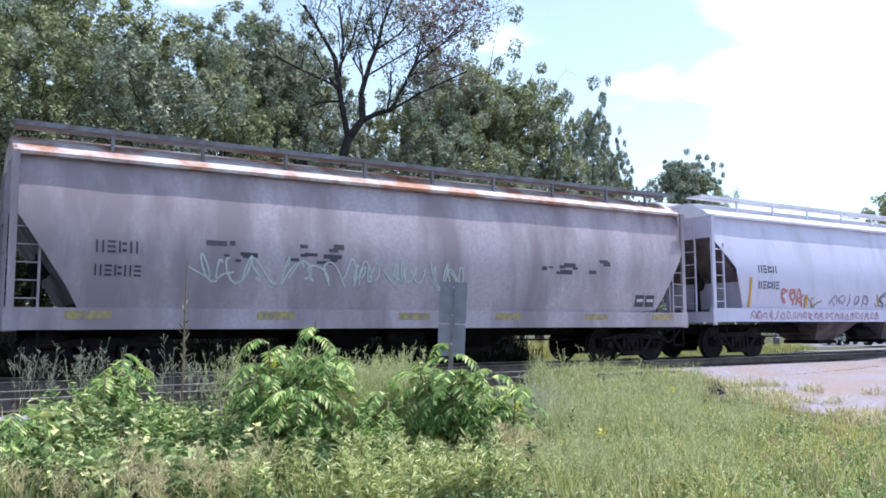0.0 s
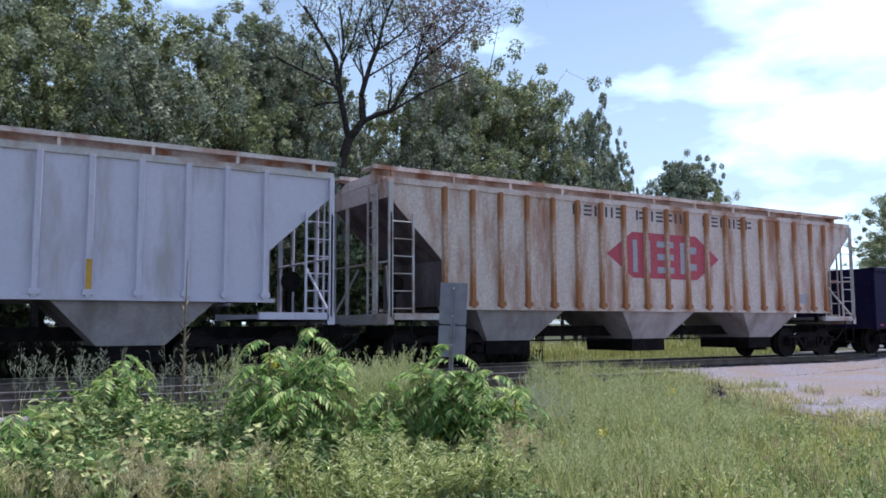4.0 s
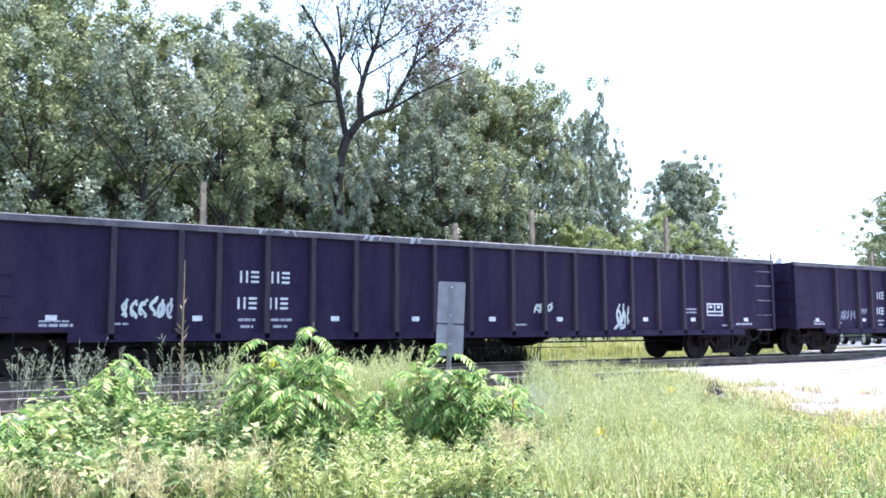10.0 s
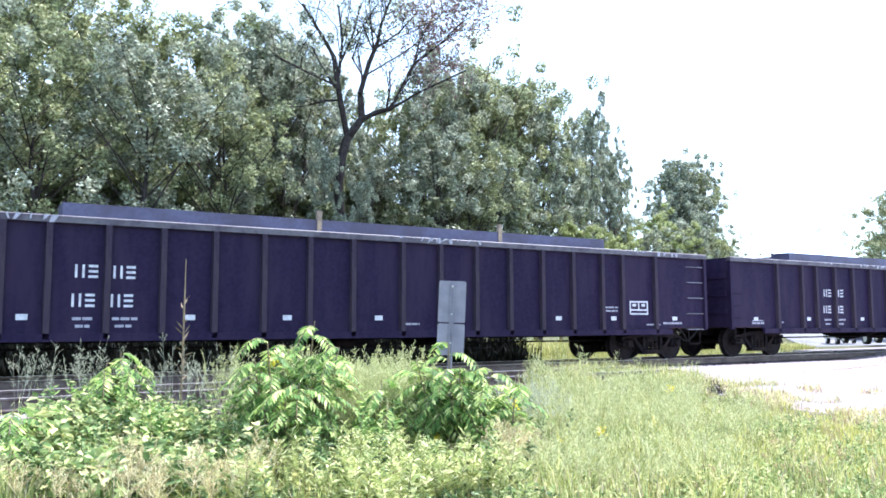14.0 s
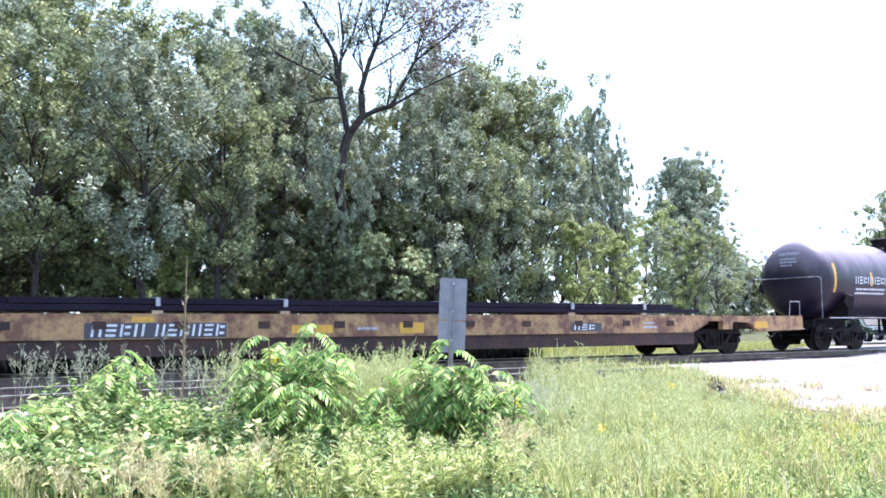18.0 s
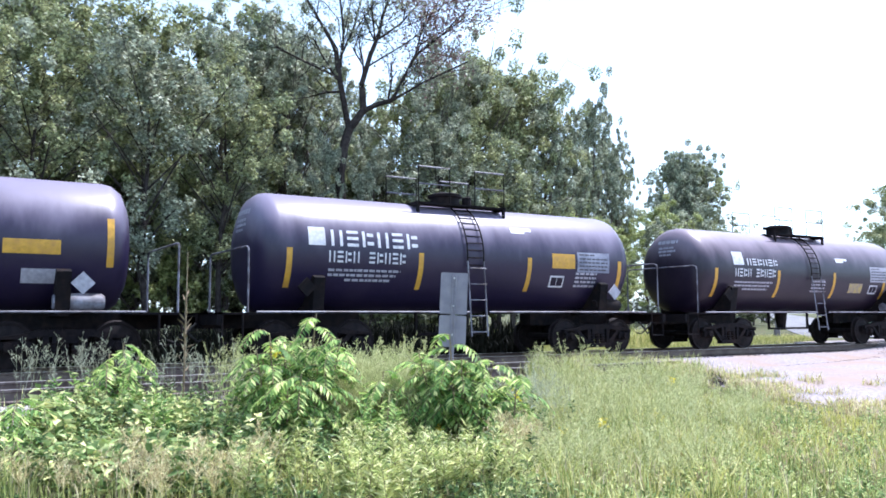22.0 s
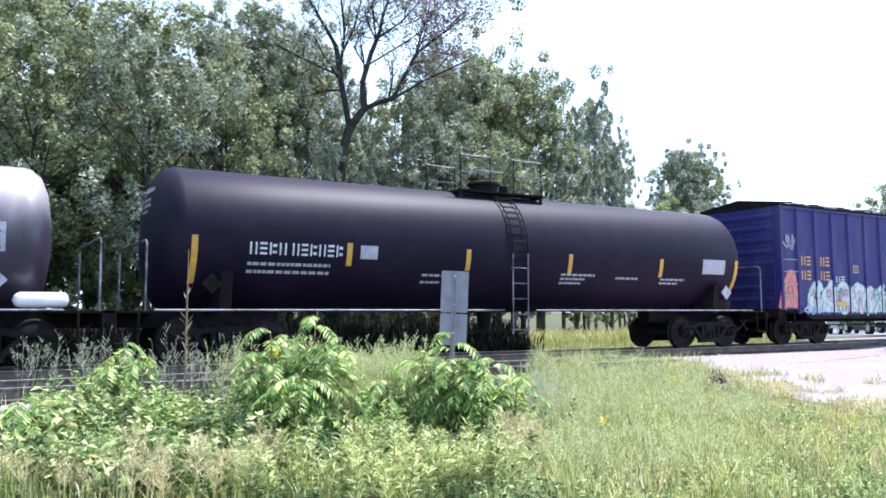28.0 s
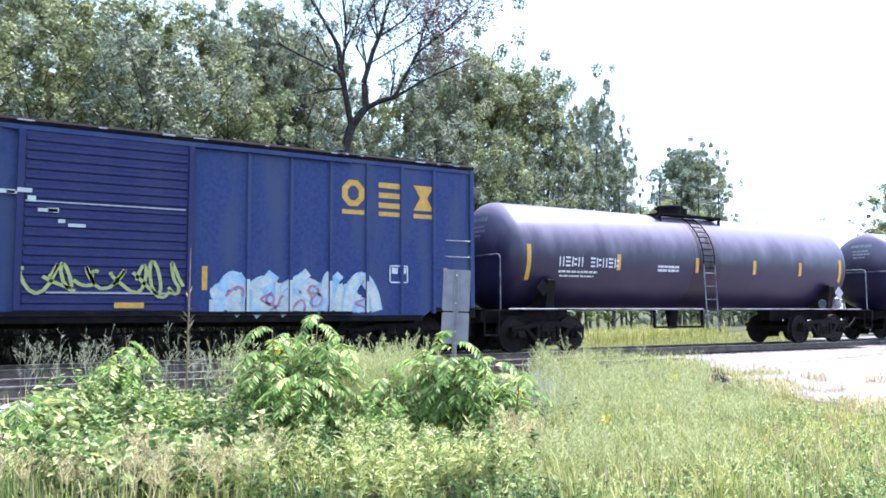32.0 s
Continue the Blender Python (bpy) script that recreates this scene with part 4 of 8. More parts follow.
                s.plate([(last[0] - d[0], last[1] - d[1]), (x - d[0], z - d[1]), (x + d[0], z + d[1]), (last[0] + d[0], last[1] + d[1])], y, 0.004)
            last = (x, z)
    return part("scrawl", s, material, car, "thin sprayed scrawl", kind="stuff")


def tag_strokes(car, x0, x1, z0, z1, y, material, seed, letters, wide=0.03):
    """A sprayed tag of thin bent strokes that reads as no word."""
    rng, s = random.Random(seed), Shape()
    w, h = (x1 - x0) / letters, z1 - z0
    for i in range(letters):
        for k in range(2):
            ribbon(s, stroke_curve(rng, x0 + w * (i + rng.uniform(-.08, .12)), z0 + h * rng.uniform(0, .2), w * rng.uniform(.6, .95), h * rng.uniform(.55, .8)), wide, y - 0.0005 * ((2 * i + k) % 7))
    return part("scrawl", s, material, car, "thin sprayed scrawl", kind="stuff")


def start_car(name, label, category="freight car"):
    return tagged(new(name), label, category, group="cars of the freight train")


def under_gear(car, x0, x1, z=0.78):
    """Centre sill, brake rods and the air tank between the trucks."""
    part("centre_sill", Shape().box(x0, x1, -0.2, 0.2, z - 0.15, z + 0.12), "black_iron", car)
    m = (x0 + x1) / 2
    part("air_tank", Shape().turned([(m - 0.65, 0.05), (m - 0.6, 0.18), (m + 0.3, 0.18), (m + 0.35, 0.05)], "x", 12, (-0.7, z - 0.16)), "black_iron", car, "grimy air tank", True)
    part("brake_rod", Shape().tube((x0 + 2, -0.45, z - 0.25), (x1 - 2, -0.45, z - 0.25), 0.02), "black_iron", car)


# ---- gondola ----
def gondola(label, paint, seed, xs):
    car = start_car("gondola_car", label, "gondola car")
    L, W, top, low = 20.45, 1.5, 2.86, 0.72
    rng = random.Random(seed)
    for name, a, b in (("near_side", -W + 0.1, -W + 0.14), ("far_side", W - 0.14, W - 0.1)):
        s = Shape().prism([(0, 0.86), (1.4, 0.86), (1.5, low), (L - 1.5, low), (L - 1.4, 0.86), (L, 0.86), (L, top - 0.06), (0, top - 0.06)], "y", a, b)
        part(name, s, paint, car, "dented steel side sheet")
    for name, y in (("top_chord", -1), ("top_chord", 1)):
        part(name, Shape().prism([(y * (W - 0.16), top - 0.13), (y * W, top - 0.13), (y * W, top - 0.02), (y * (W - 0.03), top), (y * (W - 0.16), top)], "x", 0, L), "chord_grey" if paint == "plum" else paint, car)
        if paint == "navy":
            part("worn_edge", Shape().box(0.3, L - 0.3, y * (W - 0.02) - 0.012, y * (W - 0.02) + 0.012, top - 0.004, top + 0.012), "bare_metal", car, "bright worn top edge")
        part("side_sill", Shape().box(1.4, L - 1.4, y * (W - 0.03) - 0.03, y * (W - 0.03) + 0.03, low - 0.04, low + 0.1), paint, car)
    for name, x in (("end_sheet", 0.02), ("end_sheet", L - 0.1)):
        end = part(name, Shape().box(x, x + 0.08, -W + 0.1, W - 0.1, 0.86, top - 0.02), paint, car, "ribbed steel end")
        for z in (1.25, 1.75, 2.25):
            part("end_rib", Shape().box(x - 0.05, x + 0.13, -W + 0.2, W - 0.2, z, z + 0.16), paint, end)
    part("floor", Shape().box(0.1, L - 0.1, -W + 0.15, W - 0.15, low + 0.12, low + 0.2), "rusty_steel", car)
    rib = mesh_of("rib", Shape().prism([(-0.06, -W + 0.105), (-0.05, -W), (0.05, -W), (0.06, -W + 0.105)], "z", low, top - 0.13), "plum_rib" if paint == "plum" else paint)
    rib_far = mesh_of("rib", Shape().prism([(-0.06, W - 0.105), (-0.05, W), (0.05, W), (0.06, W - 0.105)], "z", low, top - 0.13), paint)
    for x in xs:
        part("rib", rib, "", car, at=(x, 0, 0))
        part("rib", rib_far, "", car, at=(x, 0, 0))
    for x in (0.05, L - 0.05):
        for y in (-W + 0.07, W - 0.07):
            part("corner_post", Shape().box(x - 0.05, x + 0.05, y - 0.05, y + 0.05, 0.8, top - 0.1), paint, car)
    ladder(car, 0.12, 0.52, 0.95, 2.0, -W + 0.08, 3, paint, stiles=False)
    ladder(car, L - 0.75, L - 0.15, 0.6, top - 0.15, -W + 0.06, 5, "rail_pale", "worn pale grab irons", stiles=False)
    part("step", Shape().path([(L - 0.75, -W + 0.05, 0.8), (L - 0.72, -W + 0.05, 0.42), (L - 0.32, -W + 0.05, 0.42), (L - 0.3, -W + 0.05, 0.8)], 0.018), "black_iron", car)
    part("step", Shape().path([(0.15, -W + 0.05, 0.86), (0.18, -W + 0.05, 0.42), (0.55, -W + 0.05, 0.42), (0.58, -W + 0.05, 0.86)], 0.018), "black_iron", car)
    part("door_rail", Shape().path([(9.1, -W + 0.12, low), (9.1, -W + 0.12, 0.45), (13.2, -W + 0.12, 0.42), (13.2, -W + 0.12, low)], 0.012), "black_iron", car)
    under_gear(car, 0.2, L - 0.2)
    for x in (7.6, 9.6, 12.1):
        part("cross_bearer", Shape().prism([(-1.3, low), (-0.2, low - 0.28), (0.2, low - 0.28), (1.3, low)], "x", x, x + 0.3), "black_iron", car)
    # scuffed bright spots along the top chord
    s = Shape()
    for i in range(9):
        x = rng.uniform(1.5, L - 1.5)
        for k in range(rng.randint(2, 5)):
            w, hang, sway = rng.uniform(.03, .13), rng.uniform(.03, .16), rng.uniform(-.08, .08)
            s.plate([(x, top - 0.006), (x + sway, top - hang), (x + sway + w * 0.6, top - hang * rng.uniform(.7, 1)), (x + w, top - 0.006)], -W - 0.001, 0.006)
            x += rng.uniform(.1, .3)
    part("scuffed_edge", s, "dullwhite", car, "bright scuffed bare spots", kind="stuff")
    add_trucks(car, (1.7, L - 1.7))
    add_coupler(car, 0.0, -1)
    add_coupler(car, L, 1)
    return car


def finish_navy(car):
    y = -1.4
    for x, z in ((2.2, 1.84), (3.22, 1.84), (2.22, 1.3), (3.26, 1.3), (4.25, 1.3)):
        letter_bars(car, x, z, 0.29, 0.31, (2,), y - 0.002, "yellow")
    emblem(car, 15.68, 1.65, 2.55, 0.82, y - 0.002)
    for x, w, z, h in ((0.88, 0.46, 1.06, 0.24), (3.26, 0.48, 1.05, 0.11), (6.38, 0.44, 1.03, 0.1), (8.47, 0.47, 1.02, 0.1), (11.6, 0.48, 1.02, 0.1), (13.67, 0.5, 1.02, 0.1), (16.85, 0.42, 1.04, 0.11), (18.95, 0.36, 1.05, 0.2)):
        part("reflector", Shape().bar(x, x + w, z, z + h, y - 0.002), "yellow", car, "yellow reflective patch")
    for x, z in ((5.64, 0.81), (16.9, 0.82)):
        part("reflector", Shape().bar(x, x + 0.29, z, z + 0.09, y - 0.002), "white", car, "white reflective patch")
    line_bars(car, [(5.3, 5.74, 1.45, 0.06), (5.3, 5.7, 1.31, 0.06), (6.4, 6.8, 1.42, 0.05), (6.45, 6.75, 1.27, 0.05), (3.0, 3.7, 0.8, 0.04), (1.6, 2.0, 0.85, 0.05)], y - 0.002, "yellow", 3)
    frame_ = Shape()
    for x0, x1, z0, z1 in ((18.1, 18.7, 1.52, 1.55), (18.1, 18.7, 1.2, 1.23), (18.1, 18.13, 1.2, 1.55), (18.67, 18.7, 1.2, 1.55), (18.38, 18.41, 1.2, 1.55), (18.2, 18.34, 1.38, 1.48), (18.46, 18.6, 1.38, 1.48), (18.2, 18.34, 1.26, 1.31)):
        frame_.bar(x0, x1, z0, z1, y - 0.002)
    part("data_panel", frame_, "white", car, "white framed data panel", kind="stuff")
    s = Shape().bar(5.43, 5.73, 1.87, 1.9, y - 0.002).bar(5.43, 5.73, 2.12, 2.15, y - 0.002).bar(5.43, 5.46, 1.9, 2.12, y - 0.002).bar(5.7, 5.73, 1.9, 2.12, y - 0.002).bar(5.52, 5.64, 1.95, 2.06, y - 0.002)
    part("data_panel", s, "yellow", car, "small yellow framed mark", kind="stuff")
    part("red_mark", Shape().bar(0.35, 0.5, 0.93, 1.0, y - 0.002), "red", car)


def finish_plum(car, seed, tags=()):
    y = -1.4
    for x, z in ((4.42, 1.79), (5.05, 1.79), (4.38, 1.28), (5.02, 1.28)):
        letter_bars(car, x, z, 0.23, 0.22, (2,), y - 0.002, "white")
    line_bars(car, [(4.4, 4.75, 1.05, 0.05), (5.05, 5.5, 1.05, 0.05), (4.45, 4.7, 0.92, 0.05), (5.1, 5.4, 0.92, 0.05), (0.95, 1.5, 0.95, 0.05), (0.95, 1.45, 1.03, 0.03), (2.1, 2.4, 0.98, 0.04), (11.0, 11.35, 0.95, 0.04), (16.7, 17.2, 1.36, 0.04), (16.7, 17.2, 1.27, 0.04), (18.2, 18.7, 0.92, 0.04), (18.8, 19.5, 0.95, 0.05)], y - 0.002, "dullwhite", seed)
    for x in (1.05, 3.53, 6.33, 8.23, 10.26, 12.26, 15.15, 16.95, 19.15):
        part("reflector", Shape().bar(x, x + 0.18, 1.05, 1.15, y - 0.002), "white", car, "small white reflective patch")
    f = Shape()
    for x0, x1, z0, z1 in ((17.6, 18.25, 1.51, 1.55), (17.6, 18.25, 1.2, 1.24), (17.6, 17.64, 1.24, 1.51), (18.21, 18.25, 1.24, 1.51), (17.9, 17.94, 1.34, 1.51), (17.64, 18.21, 1.3, 1.34), (17.7, 17.82, 1.41, 1.48), (18.02, 18.14, 1.41, 1.48)):
        f.bar(x0, x1, z0, z1, y - 0.002)
    part("data_panel", f, "white", car, "white framed data panel", kind="stuff")
    for i, (x0, x1, z0, z1, n, wide) in enumerate(tags):
        tag_strokes(car, x0, x1, z0, z1, y - 0.004, "faint_grey" if wide < 0.04 else "chalk", seed + i, n, wide)


def stakes(car, places, seed):
    """Wooden stakes that stand up out of the load."""
    rng = random.Random(seed)
    for x, h in places:
        a = rng.uniform(-.06, .06)
        part("stake", Shape().prism([(x - .05, 1.2), (x + .05, 1.2), (x + .05 + a, 2.86 + h), (x - .05 + a, 2.86 + h)], "y", -1.28, -1.2), "wood", car, "weathered wooden stake")


def beam_load(car, x0, x1, top):
    """Long grey steel beams that show above the side."""
    for i in range(3):
        y = -0.95 + i * 0.8
        part("steel_beam", Shape().box(x0 + 0.3 * i, x1 - 0.4 * i, y - 0.3, y + 0.3, 1.0, top - 0.05 * i), "beam", car, "long grey steel beam")


# ---- covered hoppers ----
def roof_walk(car, x0, x1, z, material, posts, w=0.62, post_paint="", board=""):
    for y in (-w, w):
        s = Shape().box(x0, x1, y - 0.26, y + 0.26, z - 0.02, z + 0.02).box(x0, x1, y - 0.27, y - 0.25, z - 0.05, z + 0.04)
        part("roof_walkway", s, material, car, "grated roof walkway")
    for x in posts:
        part("walkway_post", Shape().box(x - 0.03, x + 0.03, -w - 0.25, -w - 0.19, z - 0.42, z - 0.02), post_paint or material, car)
        part("walkway_post", Shape().box(x - 0.03, x + 0.03, w + 0.19, w + 0.25, z - 0.42, z - 0.02), post_paint or material, car)
    if board:
        part("walkway_board", Shape().box(x0 + 0.1, x1 - 0.1, -w - 0.02, -w + 0.02, z - 0.3, z - 0.02), board, car, "rust-brown board below the walkway")


def hopper_profile(sill_top, eave):
    """The swelling side of a smooth hopper: (y, z) upwards from its sill."""
    return [(-1.44, sill_top), (-1.52, sill_top + 0.35), (-1.56, sill_top + 0.75), (-1.57, sill_top + 1.1), (-1.53, eave - 1.25), (-1.45, eave - 0.85), (-1.36, eave - 0.5), (-1.26, eave - 0.15), (-1.22, eave - 0.03)]


def smooth_hopper(label, paint, L, eave, sill_top, slope_top, slope_end, slope_bottom, roof_paint, sill_paint):
    """A covered hopper with plain rounded sides and sloped ends behind open posts."""
    car = start_car("covered_hopper_car", label, "hopper car")
    W = 1.5
    prof = hopper_profile(sill_top, eave)
    body = Shape()
    n = len(prof)
    stations = [0.06, 0.5, slope_end, L - slope_end, L - 0.5, L - 0.06]

    def low(x):
        d = min(x, L - x)
        if d >= slope_end:
            return sill_top
        return slope_top + (slope_bottom - slope_top) * ((d - 0.06) / (slope_end - 0.06))
    cols_x = [0.06, 0.3, 0.6, 0.9, slope_end] + [slope_end + (L - 2 * slope_end) * i / 24 for i in range(1, 24)] + [L - slope_end, L - 0.9, L - 0.6, L - 0.3, L - 0.06]
    for side in (1, -1):
        k = len(body.v)
        rng = random.Random(7)
        for x in cols_x:
            lo = low(x)
            for j, (y, z) in enumerate(prof):
                zz = max(z, lo + 0.012 * j)
                if zz > z:
                    yy = float(np.interp(zz, [p[1] for p in prof], [p[0] for p in prof]))
                else:
                    yy = y
                body.v.append((x, side * (yy + (0.012 * noise.noise((x * 0.9, zz * 1.1, side)))), zz))
        m = len(cols_x)
        body.f += [(k + i * n + j, k + (i + 1) * n + j, k + (i + 1) * n + j + 1, k + i * n + j + 1) for i in range(m - 1) for j in range(n - 1)]
    part("body", body, paint, car, "", True)
    for x, sg in ((0.06, 1), (L - 0.06, -1)):
        e = x + sg * (slope_end - 0.06)
        part("slope_sheet", Shape().add([(x, -W + 0.1, slope_top), (e, -W + 0.1, slope_bottom), (e, W - 0.1, slope_bottom), (x, W - 0.1, slope_top), (x + sg * 0.05, -W + 0.1, slope_top), (e + sg * 0.05, -W + 0.1, slope_bottom), (e + sg * 0.05, W - 0.1, slope_bottom), (x + sg * 0.05, W - 0.1, slope_top)], [(0, 1, 2, 3), (4, 5, 6, 7), (0, 1, 5, 4), (2, 3, 7, 6), (1, 2, 6, 5), (0, 3, 7, 4)]), "grime", car, "grimy sloped end sheet with its shade put into the colour")
        if slope_bottom > sill_top + 0.1:
            part("end_panel", Shape().box(e - 0.03, e + 0.03, -W + 0.08, W - 0.08, sill_top, slope_bottom + 0.03), paint, car)
        part("upper_end", Shape().prism([(-W + 0.08, slope_top), (W - 0.08, slope_top), (W - 0.2, eave), (0.6, eave + 0.3), (-0.6, eave + 0.3), (-W + 0.2, eave)], "x", x - 0.02, x + 0.02), paint, car)
        for y in (-W + 0.025, W - 0.025):
            part("end_post", Shape().box(x - 0.06, x + 0.06, y - 0.035, y + 0.035, 0.95, eave - 0.1), paint, car)
        part("end_sill", Shape().box(x - 0.08, x + 0.12, -W + 0.02, W - 0.02, sill_top - 0.4, sill_top - 0.1), paint, car)
        end_ladder(car, x - sg * 0.07, -0.9, -0.45, 1.0, eave - 0.2, 8, paint)
        ladder(car, min(x, x + sg * 0.42), max(x, x + sg * 0.42), sill_top, slope_top - 0.15, -W + 0.03, 5, paint, "side ladder beside the sloped end")
        part("end_platform", Shape().box(min(x, x + sg * 1.2), max(x, x + sg * 1.2), -W + 0.1, W - 0.1, sill_top - 0.12, sill_top - 0.08), "black_iron", car)
        part("brake_stand", Shape().box(x + sg * 0.5 - 0.06, x + sg * 0.5 + 0.06, -0.5, -0.38, sill_top - 0.1, sill_top + 1.1).turned([(-0.56, 0.2), (-0.53, 0.2)], "y", 14, (x + sg * 0.5, sill_top + 0.7)), "black_iron", car)
        part("step", Shape().path([(x + sg * 0.08, -W, sill_top - 0.4), (x + sg * 0.08, -W, 0.42), (x + sg * 0.44, -W, 0.42), (x + sg * 0.44, -W, sill_top - 0.4)], 0.02), "black_iron", car)
    part("side_sill", Shape().box(-0.04, L + 0.04, -W - 0.02, -W + 0.12, sill_top - 0.38, sill_top), sill_paint, car)
    part("side_sill", Shape().box(-0.04, L + 0.04, W - 0.1, W + 0.02, sill_top - 0.38, sill_top), sill_paint, car)
    roof = Shape().prism([(-1.2, eave - 0.14), (-1.4, eave - 0.14), (-1.4, eave - 0.08), (-0.75, eave + 0.28), (0.75, eave + 0.28), (1.4, eave - 0.08), (1.4, eave - 0.14), (1.2, eave - 0.14)], "x", 0.02, L - 0.02)
    part("roof", roof, roof_paint, car, "sloped roof sheet with stains")
    part("hatch_cover", Shape().box(0.8, L - 0.8, -0.32, 0.32, eave + 0.28, eave + 0.4), roof_paint, car)
    roof_walk(car, 0.05, L - 0.05, eave + 0.47, "walk_grey" if paint == "grey_hopper" else "white_roof", [1.65, 3.3, 5.0, 6.8, 8.5, 10.2, 12.0, 13.8, 15.2], 0.85)
    for i in range(4):
        c = 2.7 + i * (L - 5.4) / 3
        hop = Shape().add([(c - 1.5, -W + 0.1, sill_top), (c + 1.5, -W + 0.1, sill_top), (c + 1.5, W - 0.1, sill_top), (c - 1.5, W - 0.1, sill_top), (c - 0.45, -0.5, 0.42), (c + 0.45, -0.5, 0.42), (c + 0.45, 0.5, 0.42), (c - 0.45, 0.5, 0.42)], [(0, 1, 5, 4), (1, 2, 6, 5), (2, 3, 7, 6), (3, 0, 4, 7), (4, 5, 6, 7)])
        if 0 < i < 3:
            part("hopper_bay", hop, "black_iron" if paint == "grey_hopper" else "grime", car)
            part("outlet_gate", Shape().box(c - 0.5, c + 0.5, -0.62, 0.62, 0.34, 0.45), "black_iron", car)
    under_gear(car, 0.3, L - 0.3, 0.85)
    add_trucks(car, (1.6, L - 1.55))
    add_coupler(car, 0.0, -1)
    add_coupler(car, L, 1)
    return car


def hug(car, sill_top, eave):
    """Lays painted marks close on the rounded side of a smooth hopper."""
    ys, zs = zip(*hopper_profile(sill_top, eave))
    for ob in car.children:
        lift = {"lettering": 0.012, "scrawl": 0.018, "flaked_lettering": 0.01, "data_panel": 0.01, "data_mark": 0.018, "panel_edge": 0.012, "reflector_stripe": 0.035}.get(ob.name.split(".")[0])
        if not lift:
            continue
        n = len(ob.data.vertices)
        co = np.empty(3 * n)
        ob.data.vertices.foreach_get("co", co)
        co = co.reshape(-1, 3)
        if co[:, 2].min() < sill_top:
            continue
        swell = np.array([0.012 * noise.noise((x * 0.9, z * 1.1, 1)) for x, y, z in co])
        co[:, 1] += np.interp(co[:, 2], zs, ys) + swell - lift + 0.006 - co[:, 1].max()
        ob.data.vertices.foreach_set("co", co.ravel())
        ob.data.update()


def ribbed_hopper(label, paint, rib_paint, L, eave, panel_low, roof_paint, ribs, bays, slope_end=1.35, slope_low=2.45, slope_top=3.6):
    """A three-bay covered hopper with posts along its flat sides."""
    car = start_car("covered_hopper_car", label, "hopper car")
    W = 1.5
    end_paint = "cream" if paint == "rusty_hopper" else paint
    for name, y0, y1 in (("near_side", -W + 0.09, -W + 0.13), ("far_side", W - 0.13, W - 0.09)):
        part(name, Shape().prism([(0.06, eave - 0.05), (0.06, slope_top), (slope_end, slope_low), (slope_end, panel_low), (L - slope_end, panel_low), (L - slope_end, slope_low), (L - 0.06, slope_top), (L - 0.06, eave - 0.05)], "y", y0, y1), paint, car)
    rib = mesh_of("rib", Shape().prism([(-0.07, -W + 0.09), (-0.045, -W + 0.005), (0.045, -W + 0.005), (0.07, -W + 0.09)], "z", panel_low - 0.03, eave - 0.1), rib_paint)
    foot = mesh_of("rib_foot", Shape().box(-0.09, 0.09, -W - 0.02, -W + 0.09, panel_low + 0.02, panel_low + 0.12), rib_paint)
    for x in ribs:
        r = part("rib", rib, "", car, at=(x, 0, 0))
        part("rib_foot", foot, "", r)
    for x, sg in ((0.06, 1), (L - 0.06, -1)):
        e = x + sg * (slope_end - 0.06)
        part("slope_sheet", Shape().prism([(x, slope_top), (e, slope_low), (e, slope_low + 0.06), (x, slope_top + 0.06)], "y", -W + 0.12, W - 0.12), "grime", car, "grimy sloped end sheet with its shade put into the colour")
        part("end_panel", Shape().box(e - 0.03, e + 0.03, -W + 0.12, W - 0.12, panel_low, slope_low), "grime", car)
        part("upper_end", Shape().prism([(-W + 0.1, slope_top), (W - 0.1, slope_top), (W - 0.1, eave - 0.05), (0.6, eave + 0.2), (-0.6, eave + 0.2), (-W + 0.1, eave - 0.05)], "x", x - 0.02, x + 0.02), paint, car)
        for y in (-W + 0.02, W - 0.02):
            part("end_post", Shape().box(x - 0.05, x + 0.05, y - 0.03, y + 0.03, 1.1, eave - 0.1), end_paint, car)
        for y in (-0.7, 0.7):
            part("end_brace", Shape().tube((x, y, 1.1), (x, y, slope_top), 0.05), end_paint, car)
        for y in (-1, 1):
            part("corner_brace", Shape().tube((x, y * (W - 0.04), 1.2), (x + sg * 0.3, y * 0.72, 2.3), 0.03), end_paint, car)
        part("end_rail", Shape().tube((x, -W + 0.04, 2.35), (x, W - 0.04, 2.35), 0.025), end_paint, car)
        ladder(car, min(x, x + sg * 0.55), max(x, x + sg * 0.55), 1.15, slope_top - 0.35, -W + 0.02, 6, end_paint, "side ladder beside the sloped end")
        end_ladder(car, x - sg * 0.06, -0.95, -0.5, 1.1, eave - 0.1, 8, end_paint)
        part("end_sill", Shape().box(min(x, x + sg * 1.5), max(x, x + sg * 1.5), -W, -W + 0.1, 1.1, 1.24).box(min(x, x + sg * 1.5), max(x, x + sg * 1.5), W - 0.1, W, 1.1, 1.24).box(x - 0.08, x + 0.08, -W, W, 1.0, 1.23), end_paint, car)
        part("end_platform", Shape().box(min(x, e), max(x, e), -W + 0.1, W - 0.1, 1.08, 1.12), "black_iron", car)
        part("brake_stand", Shape().box(x + sg * 0.55 - 0.05, x + sg * 0.55 + 0.05, -0.6, -0.5, 1.1, 2.2).turned([(-0.68, 0.22), (-0.65, 0.22)], "y", 14, (x + sg * 0.55, 1.9)), "black_iron", car)
        part("step", Shape().path([(x + sg * 0.1, -W, 1.1), (x + sg * 0.1, -W, 0.45), (x + sg * 0.5, -W, 0.45), (x + sg * 0.5, -W, 1.1)], 0.02), "black_iron", car)
